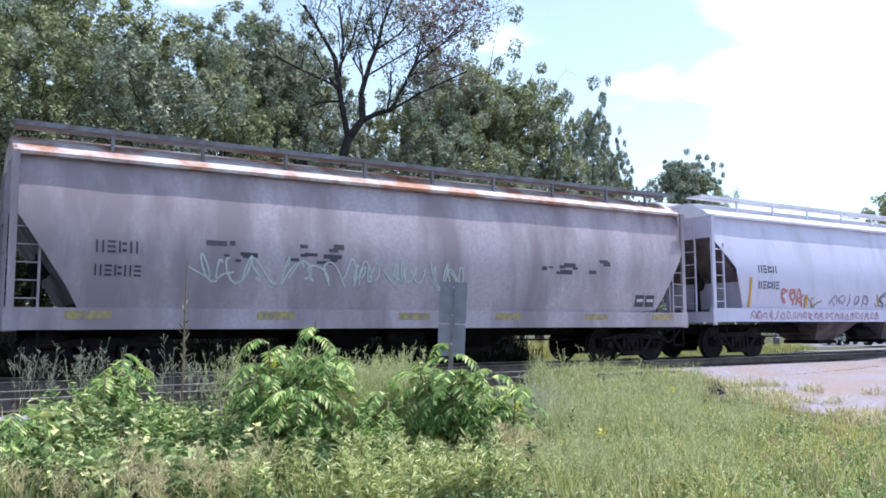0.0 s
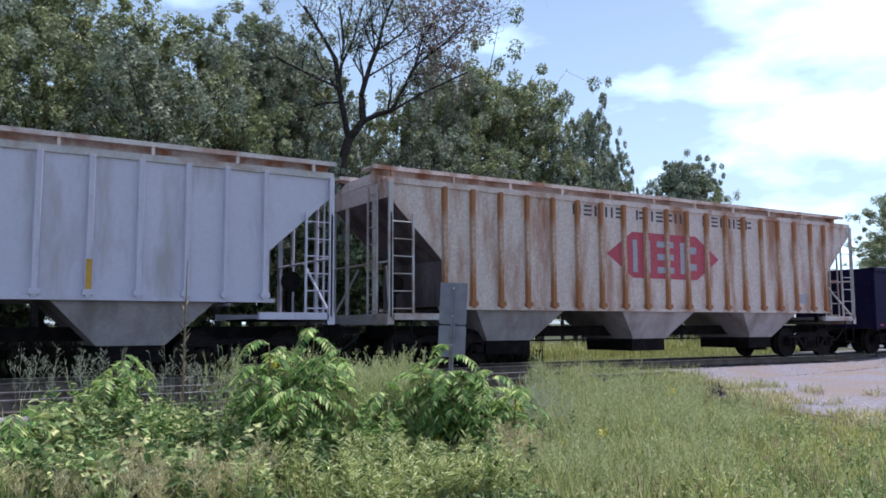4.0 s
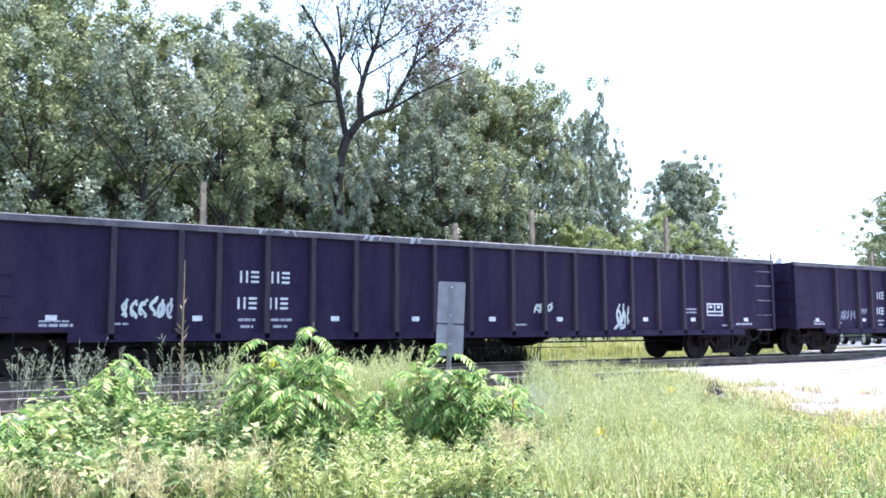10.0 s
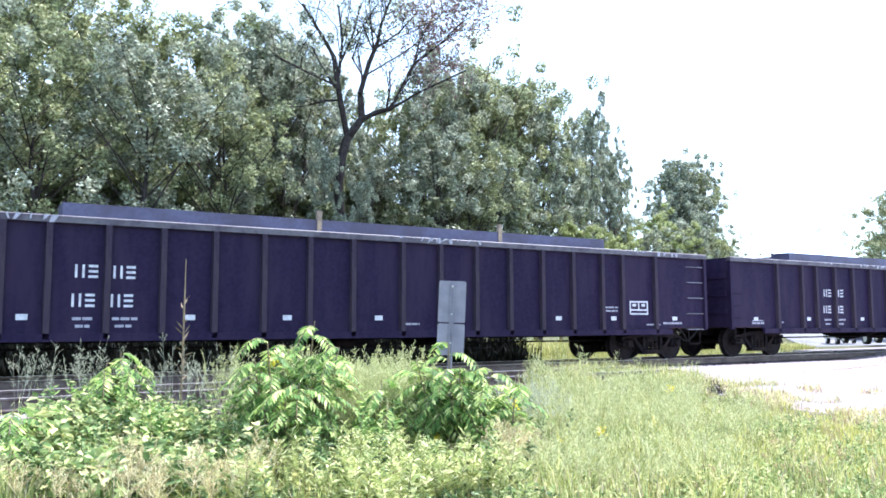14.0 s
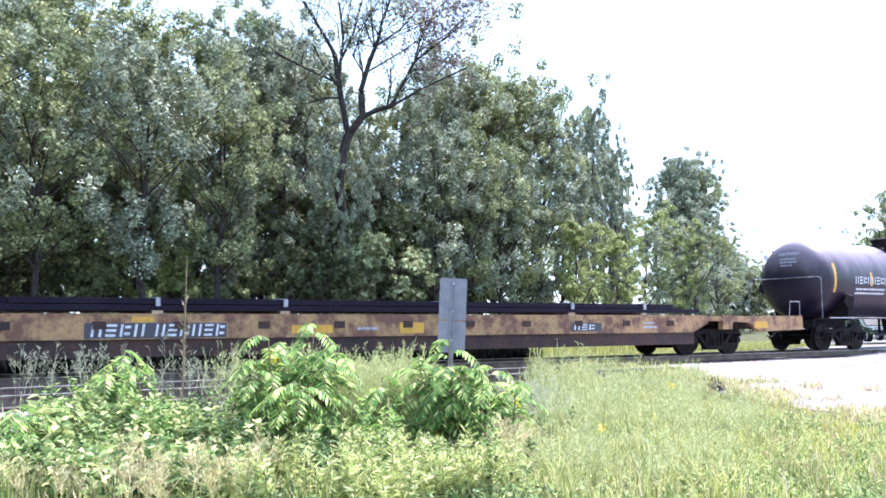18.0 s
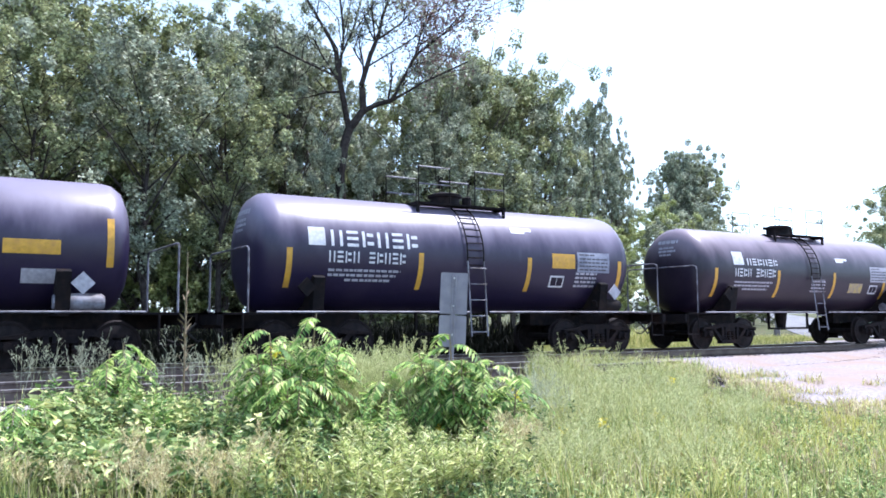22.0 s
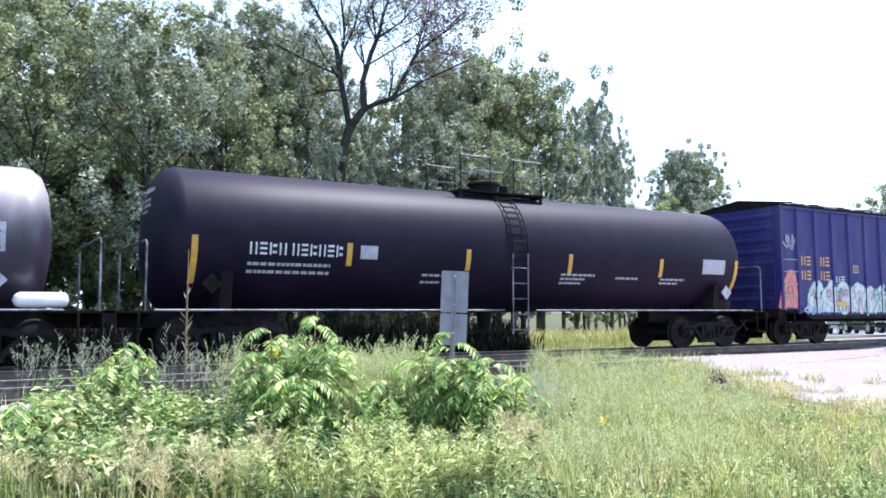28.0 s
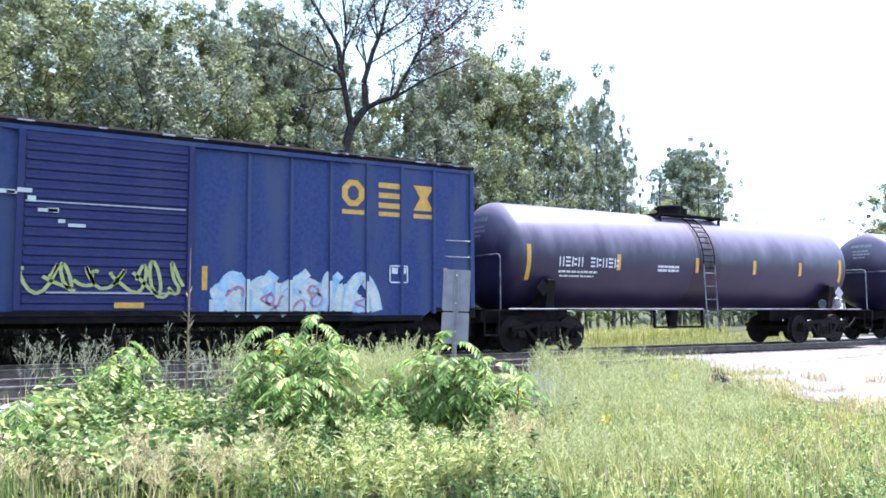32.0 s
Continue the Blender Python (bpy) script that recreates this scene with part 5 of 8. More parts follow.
    for y in (-1, 1):
        part("eave_rail", Shape().box(0.0, L, y * (W - 0.1) - 0.05, y * (W - 0.1) + 0.05, eave - 0.13, eave), "cream" if roof_paint == "rust_roof" else roof_paint, car)
        part("side_sill", Shape().box(slope_end - 0.1, L - slope_end + 0.1, y * (W - 0.08) - 0.05, y * (W - 0.08) + 0.05, panel_low - 0.07, panel_low), paint, car)
    part("roof", Shape().prism([(-W + 0.1, eave - 0.04), (-0.7, eave + 0.18), (0.7, eave + 0.18), (W - 0.1, eave - 0.04)], "x", 0.02, L - 0.02), roof_paint, car)
    part("hatch_cover", Shape().box(0.8, L - 0.8, -0.35, 0.35, eave + 0.18, eave + 0.3), roof_paint, car)
    roof_walk(car, -0.2, L + 0.2, eave + 0.27, "cream" if roof_paint == "rust_roof" else roof_paint, [0.3 + i * (L - 0.6) / 10 for i in range(11)], 0.85, board=roof_paint)
    for a, b, c, d in bays:
        part("hopper_bay", Shape().add([(a, -W + 0.13, panel_low), (b, -W + 0.13, panel_low), (b, W - 0.13, panel_low), (a, W - 0.13, panel_low), (c, -0.95, 0.62), (d, -0.95, 0.62), (d, 0.95, 0.62), (c, 0.95, 0.62)], [(0, 1, 5, 4), (1, 2, 6, 5), (2, 3, 7, 6), (3, 0, 4, 7), (4, 5, 6, 7)]), "bay_grime", car, "dusty tapered hopper bay")
        part("outlet_gate", Shape().box(c, d, -0.9, 0.9, 0.3, 0.63), "black_iron", car)
    under_gear(car, 0.3, L - 0.3, 0.85)
    add_trucks(car, (1.65, L - 1.65))
    add_coupler(car, 0.0, -1)
    add_coupler(car, L, 1)
    return car


# ---- tank cars: the shell's left seam at x = 0 ----
def tank_car(label, paint, L, r, stripes, stripe_paint="yellow", seed=1, band=False, ladder_shift=0.0, reservoir=False):
    car = start_car("tank_car", label, "tank car")
    zc = 1.02 + r
    head = [(-0.5, 0.0), (-0.48, 0.38 * r), (-0.41, 0.68 * r), (-0.3, 0.88 * r), (-0.13, 0.98 * r), (0.0, r)]
    rings = head[1:] + [(L * i / 8, r) for i in range(1, 8)] + [(L - a, q) for a, q in head[::-1][:-1]]
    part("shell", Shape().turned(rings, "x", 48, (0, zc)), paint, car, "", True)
    m = L / 2
    # walkway platform, dome, rails and ladders at mid length
    zt = zc + r
    part("manway", Shape().turned([(zt - 0.1, 0.36), (zt + 0.22, 0.36), (zt + 0.24, 0.42), (zt + 0.3, 0.42), (zt + 0.34, 0.3)], "z", 18, (m, 0)), "black_iron", car, "round manway with its lid", True)
    part("valve", Shape().turned([(zt, 0.12), (zt + 0.3, 0.12), (zt + 0.32, 0.08)], "z", 10, (m + 0.7, 0.1)), "black_iron", car)
    deck = Shape()
    for y in (-0.62, 0.62):
        deck.box(m - 1.2, m + 1.2, y - 0.2, y + 0.2, zt - 0.06, zt - 0.02)
    for x in (m - 1.2, m + 1.2):
        deck.box(x - 0.05, x + 0.05, -0.82, 0.82, zt - 0.1, zt - 0.02).box(x - 0.03, x + 0.03, -0.8, -0.74, zt - 0.34, zt - 0.1).box(x - 0.03, x + 0.03, 0.74, 0.8, zt - 0.34, zt - 0.1)
    part("platform", deck, "black_iron", car, "black grating platform")
    for y in (-0.8, 0.8):
        for x in (m - 1.2, m - 0.35, m + 0.35, m + 1.2):
            part("railing_post", Shape().tube((x, y, zt - 0.1), (x, y, zt + 0.8), 0.014), "black_iron", car)
        for h in (0.4, 0.8):
            for a, b in ((m - 1.2, m - 0.35), (m + 0.35, m + 1.2)):
                part("railing", Shape().tube((a, y, zt + h), (b, y, zt + h), 0.018), "rail_pale", car, "worn pale railing")
    q = m + ladder_shift
    lad, low = Shape(), Shape()
    arc = [(-(r + 0.06) * math.cos(a), zc + (r + 0.06) * math.sin(a)) for a in [radians(k) for k in range(-10, 66, 6)]]
    for x in (q - 0.22, q + 0.22):
        lad.path([(x, y, z) for y, z in arc], 0.018)
        low.tube((x, -1.5, 0.5), (x, -(r + 0.06), zc - 0.1), 0.018)
    for k in range(0, 11):
        a = radians(-8 + k * 7.2)
        lad.tube((q - 0.22, -(r + 0.06) * math.cos(a), zc + (r + 0.06) * math.sin(a)), (q + 0.22, -(r + 0.06) * math.cos(a), zc + (r + 0.06) * math.sin(a)), 0.013)
    for k in range(5):
        low.tube((q - 0.22, -1.46, 0.6 + 0.36 * k), (q + 0.22, -1.46, 0.6 + 0.36 * k), 0.013)
    part("ladder", lad, "black_iron", car, "side ladder bent over the shell")
    part("ladder", low, "rail_pale", car, "worn lower ladder")
    # sills, saddles, end gear
    part("stub_sill", Shape().box(-1.35, 2.2, -0.22, 0.22, 0.72, 1.04), "black_iron", car)
    part("stub_sill", Shape().box(L - 2.2, L + 1.35, -0.22, 0.22, 0.72, 1.04), "black_iron", car)
    for a, b in ((-0.6, L * 0.47), (L * 0.53, L + 0.6)):
        part("side_grab_rail", Shape().path([(a, -1.5, 1.05), (b, -1.5, 1.05)], 0.02), "rail_pale", car, "worn pale hand rail along the side")
    for x, sg in ((0.75, 1), (L - 0.75, -1)):
        part("saddle", Shape().prism([(-1.3, 0.98), (-1.42, 1.75), (-1.3, 1.8), (-0.7, 1.15), (0.7, 1.15), (1.3, 1.8), (1.42, 1.75), (1.3, 0.98)], "x", x - 0.12, x + 0.12), "black_iron", car, "black cradle under the shell")
        e = -1.35 if sg > 0 else L + 1.35
        part("end_sill", Shape().box(min(e, e + sg * 0.12), max(e, e + sg * 0.12), -1.45, 1.45, 0.8, 1.04), "black_iron", car)
        part("end_platform", Shape().box(min(e, e + sg * 0.95), max(e, e + sg * 0.95), -1.45, 1.45, 1.0, 1.04), "black_iron", car)
        h = -0.72 if sg > 0 else L + 1.2
        hr = Shape().path([(h, -1.34, 1.04), (h, -1.34, 2.24), (h, -1.31, 2.31), (h, -1.22, 2.34), (h, 1.22, 2.34), (h, 1.31, 2.31), (h, 1.34, 2.24), (h, 1.34, 1.04)], 0.02)
        part("hand_rail", hr, "rail_pale", car, "worn end hand rail bent over the platform")
        part("step", Shape().path([(e + sg * 0.1, -1.45, 1.0), (e + sg * 0.1, -1.45, 0.45), (e + sg * 0.5, -1.45, 0.45), (e + sg * 0.5, -1.45, 1.0)], 0.02), "black_iron", car)
        part("placard_holder", Shape().add([(x - sg * 0.3, -1.47, 1.35), (x - sg * 0.1, -1.47, 1.55), (x - sg * 0.3, -1.47, 1.75), (x - sg * 0.5, -1.47, 1.55), (x - sg * 0.3, -1.44, 1.35), (x - sg * 0.1, -1.44, 1.55), (x - sg * 0.3, -1.44, 1.75), (x - sg * 0.5, -1.44, 1.55)], [(0, 1, 2, 3), (4, 5, 6, 7), (0, 1, 5, 4), (1, 2, 6, 5), (2, 3, 7, 6), (3, 0, 4, 7)]), "dullwhite" if sg < 0 else "black_iron", car, "diamond placard holder")
    if reservoir:
        part("air_reservoir", Shape().turned([(L - 0.16, 0.02), (L - 0.12, 0.1), (L - 0.05, 0.135), (L + 0.62, 0.135), (L + 0.69, 0.1), (L + 0.73, 0.02)], "x", 16, (-1.2, 1.225)), "white_roof", car, "pale painted air reservoir", True)
    else:
        part("brake_cylinder", Shape().turned([(L - 0.9, 0.12), (L - 0.85, 0.16), (L - 0.1, 0.16), (L - 0.05, 0.12)], "x", 12, (-1.15, 1.22)), "rail_pale" if seed % 2 else "black_iron", car, "", True)
    part("bottom_outlet", Shape().turned([(0.5, 0.12), (0.75, 0.16), (1.1, 0.2)], "z", 12, (m, 0)).box(m - 1.0, m + 1.0, -0.3, -0.24, 0.52, 0.58).box(m - 1.0, m - 0.94, -0.3, -0.24, 0.52, 1.1).box(m + 0.94, m + 1.0, -0.3, -0.24, 0.52, 1.1), "black_iron", car)
    if band:
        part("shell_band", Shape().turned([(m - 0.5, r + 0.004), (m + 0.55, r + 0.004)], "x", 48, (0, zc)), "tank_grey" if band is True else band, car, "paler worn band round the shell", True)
    # upright reflective stripes, wrapped on the shell
    for x, z0, z1 in stripes:
        curved_patch(car, "reflector_stripe", x - 0.06, x + 0.06, z0, z1, r, zc, stripe_paint, "upright reflective stripe")
    add_trucks(car, (0.93, L - 0.65))
    add_coupler(car, -1.35, -1)
    add_coupler(car, L + 1.35, 1)
    head_print(car, r, [(0.35, -0.4, zc + 0.62 * r, 0.1), (0.3, -0.3, zc + 0.5 * r, 0.06), (0.3, -0.35, zc + 0.42 * r, 0.06), (0.25, -0.2, zc + 0.34 * r, 0.05)], seed=seed)
    return car


def curved_patch(car, name, x0, x1, z0, z1, r, zc, material, label="", lift=0.005):
    """A painted patch that follows the shell between two heights on its near side."""
    s, n = Shape(), 5
    a0, a1 = math.asin(max(-1, (z0 - zc) / r)), math.asin(min(1, (z1 - zc) / r))
    for i in range(n + 1):
        a = a0 + (a1 - a0) * i / n
        for x in (x0, x1):
            for q in (r + 0.001, r + lift):
                s.v.append((x, -q * math.cos(a), zc + q * math.sin(a)))
    for i in range(n):
        k = 4 * i
        s.f += [(k + 1, k + 3, k + 7, k + 5), (k, k + 1, k + 5, k + 4), (k + 2, k + 3, k + 7, k + 6)]
    return part(name, s, material, car, label)


def tank_letters(car, x, z, height, pitch, groups, r, material, name="lettering"):
    zc = 1.02 + r
    s = Shape()
    a0, a1 = math.asin(max(-1, (z - zc) / r)), math.asin(min(1, (z + height - zc) / r))
    w, k = pitch * 0.76, 0
    for g in groups:
        for _ in range(g):
            for p, q, c, d in bar_cells(k):
                n = len(s.v)
                for i in range(3):
                    a = a0 + (a1 - a0) * (c + (d - c) * i / 2)
                    s.v += [(x + p * w, -(r + 0.006) * math.cos(a), zc + (r + 0.006) * math.sin(a)), (x + q * w, -(r + 0.006) * math.cos(a), zc + (r + 0.006) * math.sin(a))]
                s.f += [(n, n + 1, n + 3, n + 2), (n + 2, n + 3, n + 5, n + 4)]
            x += pitch
            k += 1
        x += pitch
    return part(name, s, material, car, kind="stuff")


def tank_print(car, rows, r, material, seed=1):
    rng, s = random.Random(seed), Shape()
    zc = 1.02 + r
    for x0, x1, z, h in rows:
        x = x0
        while x < x1:
            w = min(x1 - x, rng.uniform(0.07, 0.2))
            k = len(s.v)
            for zz in (z, z + h):
                a = math.asin((zz - zc) / r)
                s.v += [(x, -(r + 0.006) * math.cos(a), zc + (r + 0.006) * math.sin(a)), (x + w * 0.8, -(r + 0.006) * math.cos(a), zc + (r + 0.006) * math.sin(a))]
            s.f.append((k, k + 1, k + 3, k + 2))
            x += w
    return part("small_print", s, material, car, kind="stuff")


def head_print(car, r, rows, material="dullwhite", seed=1):
    """Small print as short bars on the dished left head; rows of (y0, y1, z, height)."""
    rng, s, zc = random.Random(seed), Shape(), 1.02 + r
    for y0, y1, z, h in rows:
        y = y0
        while y > y1:
            w = min(y - y1, rng.uniform(0.08, 0.2))
            k = len(s.v)
            for a, b in ((y, z), (y - w * 0.82, z), (y - w * 0.82, z + h), (y, z + h)):
                out = math.hypot(a, b - zc) / r
                s.v.append((float(np.interp(out, (0, 0.38, 0.68, 0.88, 0.98, 1), (-0.48, -0.48, -0.41, -0.3, -0.13, 0))) - 0.012, a, b))
            s.f.append((k, k + 1, k + 2, k + 3))
            y -= w
    return part("head_print", s, material, car, kind="stuff")


# ---- boxcar ----
def boxcar(label, paint="box_blue", door_paint="door_blue"):
    car = start_car("boxcar", label, "boxcar")
    L, W, top, low = 15.62, 1.5, 4.3, 1.08
    for name, y0, y1 in (("near_side", -W + 0.06, -W + 0.1), ("far_side", W - 0.1, W - 0.06)):
        part(name, Shape().prism([(0.02, low), (1.0, low), (1.25, 0.9), (L - 1.25, 0.9), (L - 1.0, low), (L - 0.02, low), (L - 0.02, top - 0.12), (0.02, top - 0.12)], "y", y0, y1), paint, car, "blue steel side sheet")
    ribs = [0.81 + i * 0.87 for i in range(7)] + [10.43, 11.3, 12.15, 12.98, 13.8, 14.6]
    rib = mesh_of("rib", Shape().prism([(-0.05, -W + 0.06), (-0.03, -W + 0.005), (0.03, -W + 0.005), (0.05, -W + 0.06)], "z", 0.95, top - 0.14), paint)
    for x in ribs:
        part("rib", rib, "", car, at=(x, 0, 0))
    for x in (0.03, L - 0.03):
        for y in (-W + 0.05, W - 0.05):
            part("corner_post", Shape().box(x - 0.05, x + 0.05, y - 0.05, y + 0.05, low, top - 0.1), paint, car)
    for x, sg in ((0.0, 1), (L, -1)):
        s = Shape().prism([(-W + 0.08, low), (W - 0.08, low), (W - 0.08, top - 0.1), (0, top + 0.14), (-W + 0.08, top - 0.1)], "x", x, x + sg * 0.05)
        z, waves = low + 0.2, []
        while z < top - 0.3:
            waves.append(Shape().prism([(x, z), (x - sg * 0.05, z + 0.07), (x - sg * 0.05, z + 0.13), (x, z + 0.2)], "y", -W + 0.25, W - 0.25))
            z += 0.36
        sheet_end = part("end_sheet", s, paint, car, "corrugated steel end")
        for k in waves:
            part("corrugation", k, paint, sheet_end)
        end_ladder(car, x - sg * 0.09, -1.3, -0.9, low, 2.4, 4, paint)
        part("end_sill", Shape().box(x - 0.1, x + 0.1, -W + 0.1, W - 0.1, 0.85, low + 0.02), "black_iron", car)
        part("step", Shape().path([(x + sg * 0.1, -W + 0.03, low), (x + sg * 0.1, -W + 0.03, 0.45), (x + sg * 0.55, -W + 0.03, 0.45), (x + sg * 0.55, -W + 0.03, low)], 0.02), "black_iron", car)
    ladder(car, 0.1, 0.72, 1.3, 2.75, -W + 0.02, 4, "dullwhite", "worn grab irons", False)
    ladder(car, L - 0.72, L - 0.1, 1.3, 2.75, -W + 0.02, 4, "dullwhite", "worn grab irons", False)
    part("roof", Shape().prism([(-W + 0.02, top - 0.12), (-W - 0.02, top - 0.05), (-W + 0.02, top), (0, top + 0.2), (W - 0.02, top), (W + 0.02, top - 0.05), (W - 0.02, top - 0.12)], "x", -0.02, L + 0.02), "black_iron", car, "dark scuffed peaked roof")
    for i in range(12):
        x = 0.6 + i * (L - 1.2) / 11
        part("roof_seam", Shape().prism([(-W + 0.02, top + 0.005), (0, top + 0.205), (W - 0.02, top + 0.005), (W - 0.02, top + 0.035), (0, top + 0.235), (-W + 0.02, top + 0.035)], "x", x - 0.03, x + 0.03), "black_iron", car)
    part("eave_rail", Shape().box(0, L, -W + 0.02, -W + 0.07, top - 0.2, top - 0.1), paint, car)
    scuff, rng = Shape(), random.Random(len(label))
    for i in range(26):
        x = rng.uniform(0.2, L - 0.4)
        scuff.bar(x, x + rng.uniform(.05, .4), top - 0.06, top - rng.uniform(.02, .04), -W - 0.018, 0.006)
    part("scuffed_edge", scuff, "dullwhite", car, "bright scuffs along the roof edge", kind="stuff")
    # ribbed sliding door on its tracks
    d = Shape().box(6.42, 9.35, -W - 0.02, -W + 0.04, 1.02, top - 0.22)
    door = part("door", d, door_paint, car, "bright blue ribbed sliding door")
    slat = mesh_of("door_rib", Shape().prism([(-W - 0.02, 0), (-W - 0.05, 0.03), (-W - 0.05, 0.075), (-W - 0.02, 0.11)], "x", 6.55, 9.22), door_paint)
    for i in range(18):
        part("door_rib", slat, "", door, at=(0, 0, 1.12 + i * 0.163))
    for x in (6.42, 9.25):
        part("door_post", Shape().box(x, x + 0.1, -W - 0.07, -W - 0.02, 1.02, top - 0.22), door_paint, door)
    part("door_bar", Shape().box(6.55, 9.2, -W - 0.066, -W - 0.05, 2.86, 2.885), "dullwhite", door, "pale bar across the door")
    part("door_bar", Shape().box(6.9, 9.0, -W - 0.066, -W - 0.05, 1.31, 1.34), "dullwhite", door, "pale bar across the door")
    part("door_track", Shape().box(6.2, 12.6, -W - 0.06, -W + 0.02, 0.94, 1.0), "black_iron", car)
    part("door_track", Shape().box(6.2, 12.6, -W - 0.05, -W + 0.02, top - 0.22, top - 0.15), paint, car)
    part("side_sill", Shape().box(1.3, L - 1.3, -W + 0.05, -W + 0.1, 0.8, 0.92).box(1.3, L - 1.3, W - 0.1, W - 0.05, 0.8, 0.92), "black_iron", car)
    part("floor", Shape().box(0.1, L - 0.1, -W + 0.1, W - 0.1, 1.0, 1.1), "black_iron", car)
    under_gear(car, -0.1, L + 0.1, 0.84)
    add_trucks(car, (1.75, L - 1.75))
    add_coupler(car, -0.1, -1)
    add_coupler(car, L + 0.1, 1)
    y = -W + 0.06
    emblem(car, 12.4, 3.02, 2.2, 0.72, y - 0.003)
    part("data_panel", Shape().bar(3.63, 3.92, 2.25, 2.29, y - 0.003).bar(3.63, 3.92, 2.45, 2.49, y - 0.003).bar(3.63, 3.67, 2.29, 2.45, y - 0.003).bar(3.88, 3.92, 2.29, 2.45, y - 0.003).bar(3.73, 3.82, 2.33, 2.41, y - 0.003), "faded_yellow", car, "small yellow framed mark", kind="stuff")
    for x in (1.0, 1.95):
        letter_bars(car, x, 2.42, 0.28, 0.26, (2,), y - 0.003, "yellow")
        letter_bars(car, x, 1.98, 0.28, 0.26, (2,), y - 0.003, "yellow")
    letter_bars(car, 2.72, 1.92, 0.2, 0.26, (2,), y - 0.003, "chalk")
    f = Shape()
    for x0, x1, z0, z1 in ((13.5, 13.95, 1.95, 1.98), (13.5, 13.95, 1.6, 1.63), (13.5, 13.53, 1.6, 1.98), (13.92, 13.95, 1.6, 1.98), (13.56, 13.7, 1.8, 1.93), (13.76, 13.9, 1.8, 1.93)):
        f.bar(x0, x1, z0, z1, y - 0.014)
    part("data_panel", f, "white", car, "white framed data panel", kind="stuff")
    return car


# ---- long flat car ----
def flat_car(label):
    car = start_car("flat_car", label, "flat car")
    L, W, top = 26.85, 1.42, 1.12
    s = Shape()
    for y0, y1 in ((-W, -W + 0.12), (W - 0.12, W)):
        side = part("side_beam", Shape().prism([(4.3, 0.9), (4.7, 0.66), (L - 4.8, 0.66), (L - 4.2, 0.9), (L - 4.2, top), (4.3, top)], "y", y0, y1), "flat_yellow", car, "worn yellow deep side beam with rust")
        part("end_beam", Shape().prism([(0, 0.7), (2.0, 0.66), (2.45, 0.92), (3.25, 0.94), (3.25, top - 0.02), (0, top)], "y", y0, y1), "flat_yellow", car, "worn yellow end beam with rust")
        part("end_beam", Shape().prism([(L - 3.3, 0.94), (L - 2.5, 0.92), (L - 2.0, 0.66), (L, 0.7), (L, top), (L - 3.3, top - 0.02)], "y", y0, y1), "flat_yellow", car, "worn yellow end beam with rust")
        for x in (3.25, L - 3.6):
            part("side_post", Shape().box(x, x + 0.4, y0 - 0.02, y1 + 0.02, 0.73, top), "flat_yellow", car)
        for x in (3.65, L - 4.2):
            part("side_rail", Shape().box(x, x + 0.65, y0, y1, 0.96, top - 0.02), "flat_yellow", car)
    part("deck", Shape().box(0.05, L - 0.05, -W + 0.1, W - 0.1, top - 0.08, top - 0.02), "rusty_steel", car)
    part("side_sill", Shape().box(4.6, L - 4.7, -W + 0.06, -W + 0.12, 0.34, 0.67), "rusty_steel", car, "rusty brown lower sill")
    part("centre_sill", Shape().prism([(0, 0.72), (4.5, 0.72), (5.2, 0.36), (L - 5.2, 0.36), (L - 4.5, 0.72), (L, 0.72), (L, 1.04), (0, 1.04)], "y", -0.3, 0.3), "rusty_steel", car)
    for x in (5.5, 7.0, 8.4, 10.0, 11.6, 13.2, 14.8, 16.4, 18.0, 19.6, 21.2):
        part("stake_pocket", Shape().box(x - 0.11, x + 0.11, -W - 0.03, -W, 0.84, 0.98), "rusty_steel", car)
    part("end_rack", Shape().path([(L - 0.55, -W + 0.05, top), (L - 0.5, -W + 0.05, top + 0.42), (L - 0.05, -W + 0.05, top + 0.42), (L - 0.05, -W + 0.05, top)], 0.018), "rail_pale", car, "pale bent hand hold")
    part("end_rack", Shape().path([(0.25, -W + 0.05, top + 0.1), (0.75, -W + 0.05, top + 0.1)], 0.02).path([(0.25, -W + 0.05, top), (0.25, -W + 0.05, top + 0.1)], 0.02).path([(0.75, -W + 0.05, top), (0.75, -W + 0.05, top + 0.1)], 0.02), "yellow", car, "yellow hand hold")
    part("step", Shape().path([(0.12, -W + 0.02, 0.7), (0.12, -W + 0.02, 0.42), (0.72, -W + 0.02, 0.42), (0.72, -W + 0.02, 0.7)], 0.016), "rusty_steel", car, "rusty step iron")
    for x0, x1, z0, z1 in ((0.02, 0.7, 0.71, 0.95), (7.54, 7.92, 0.97, 1.06), (10.57, 11.45, 0.74, 0.9), (13.0, 13.6, 0.72, 0.95), (24.6, 25.2, 0.75, 0.95)):
        part("yellow_patch", Shape().bar(x0, x1, z0, z1, -W, 0.006), "yellow", car, "fresh yellow painted patch")
    for x0, x1, z0, z1 in ((6.76, 9.26, 0.68, 0.95), (17.75, 18.75, 0.72, 0.92)):
        part("dark_panel", Shape().bar(x0, x1, z0, z1, -W, 0.005), "dark", car, "black panel behind the lettering")
    letter_bars(car, 6.86, 0.71, 0.22, 0.24, (4,), -W - 0.006, "white", 0.03)
    letter_bars(car, 7.95, 0.71, 0.22, 0.22, (6,), -W - 0.006, "white", 0.03)
    letter_bars(car, 17.85, 0.75, 0.14, 0.24, (3,), -W - 0.006, "white", 0.02)
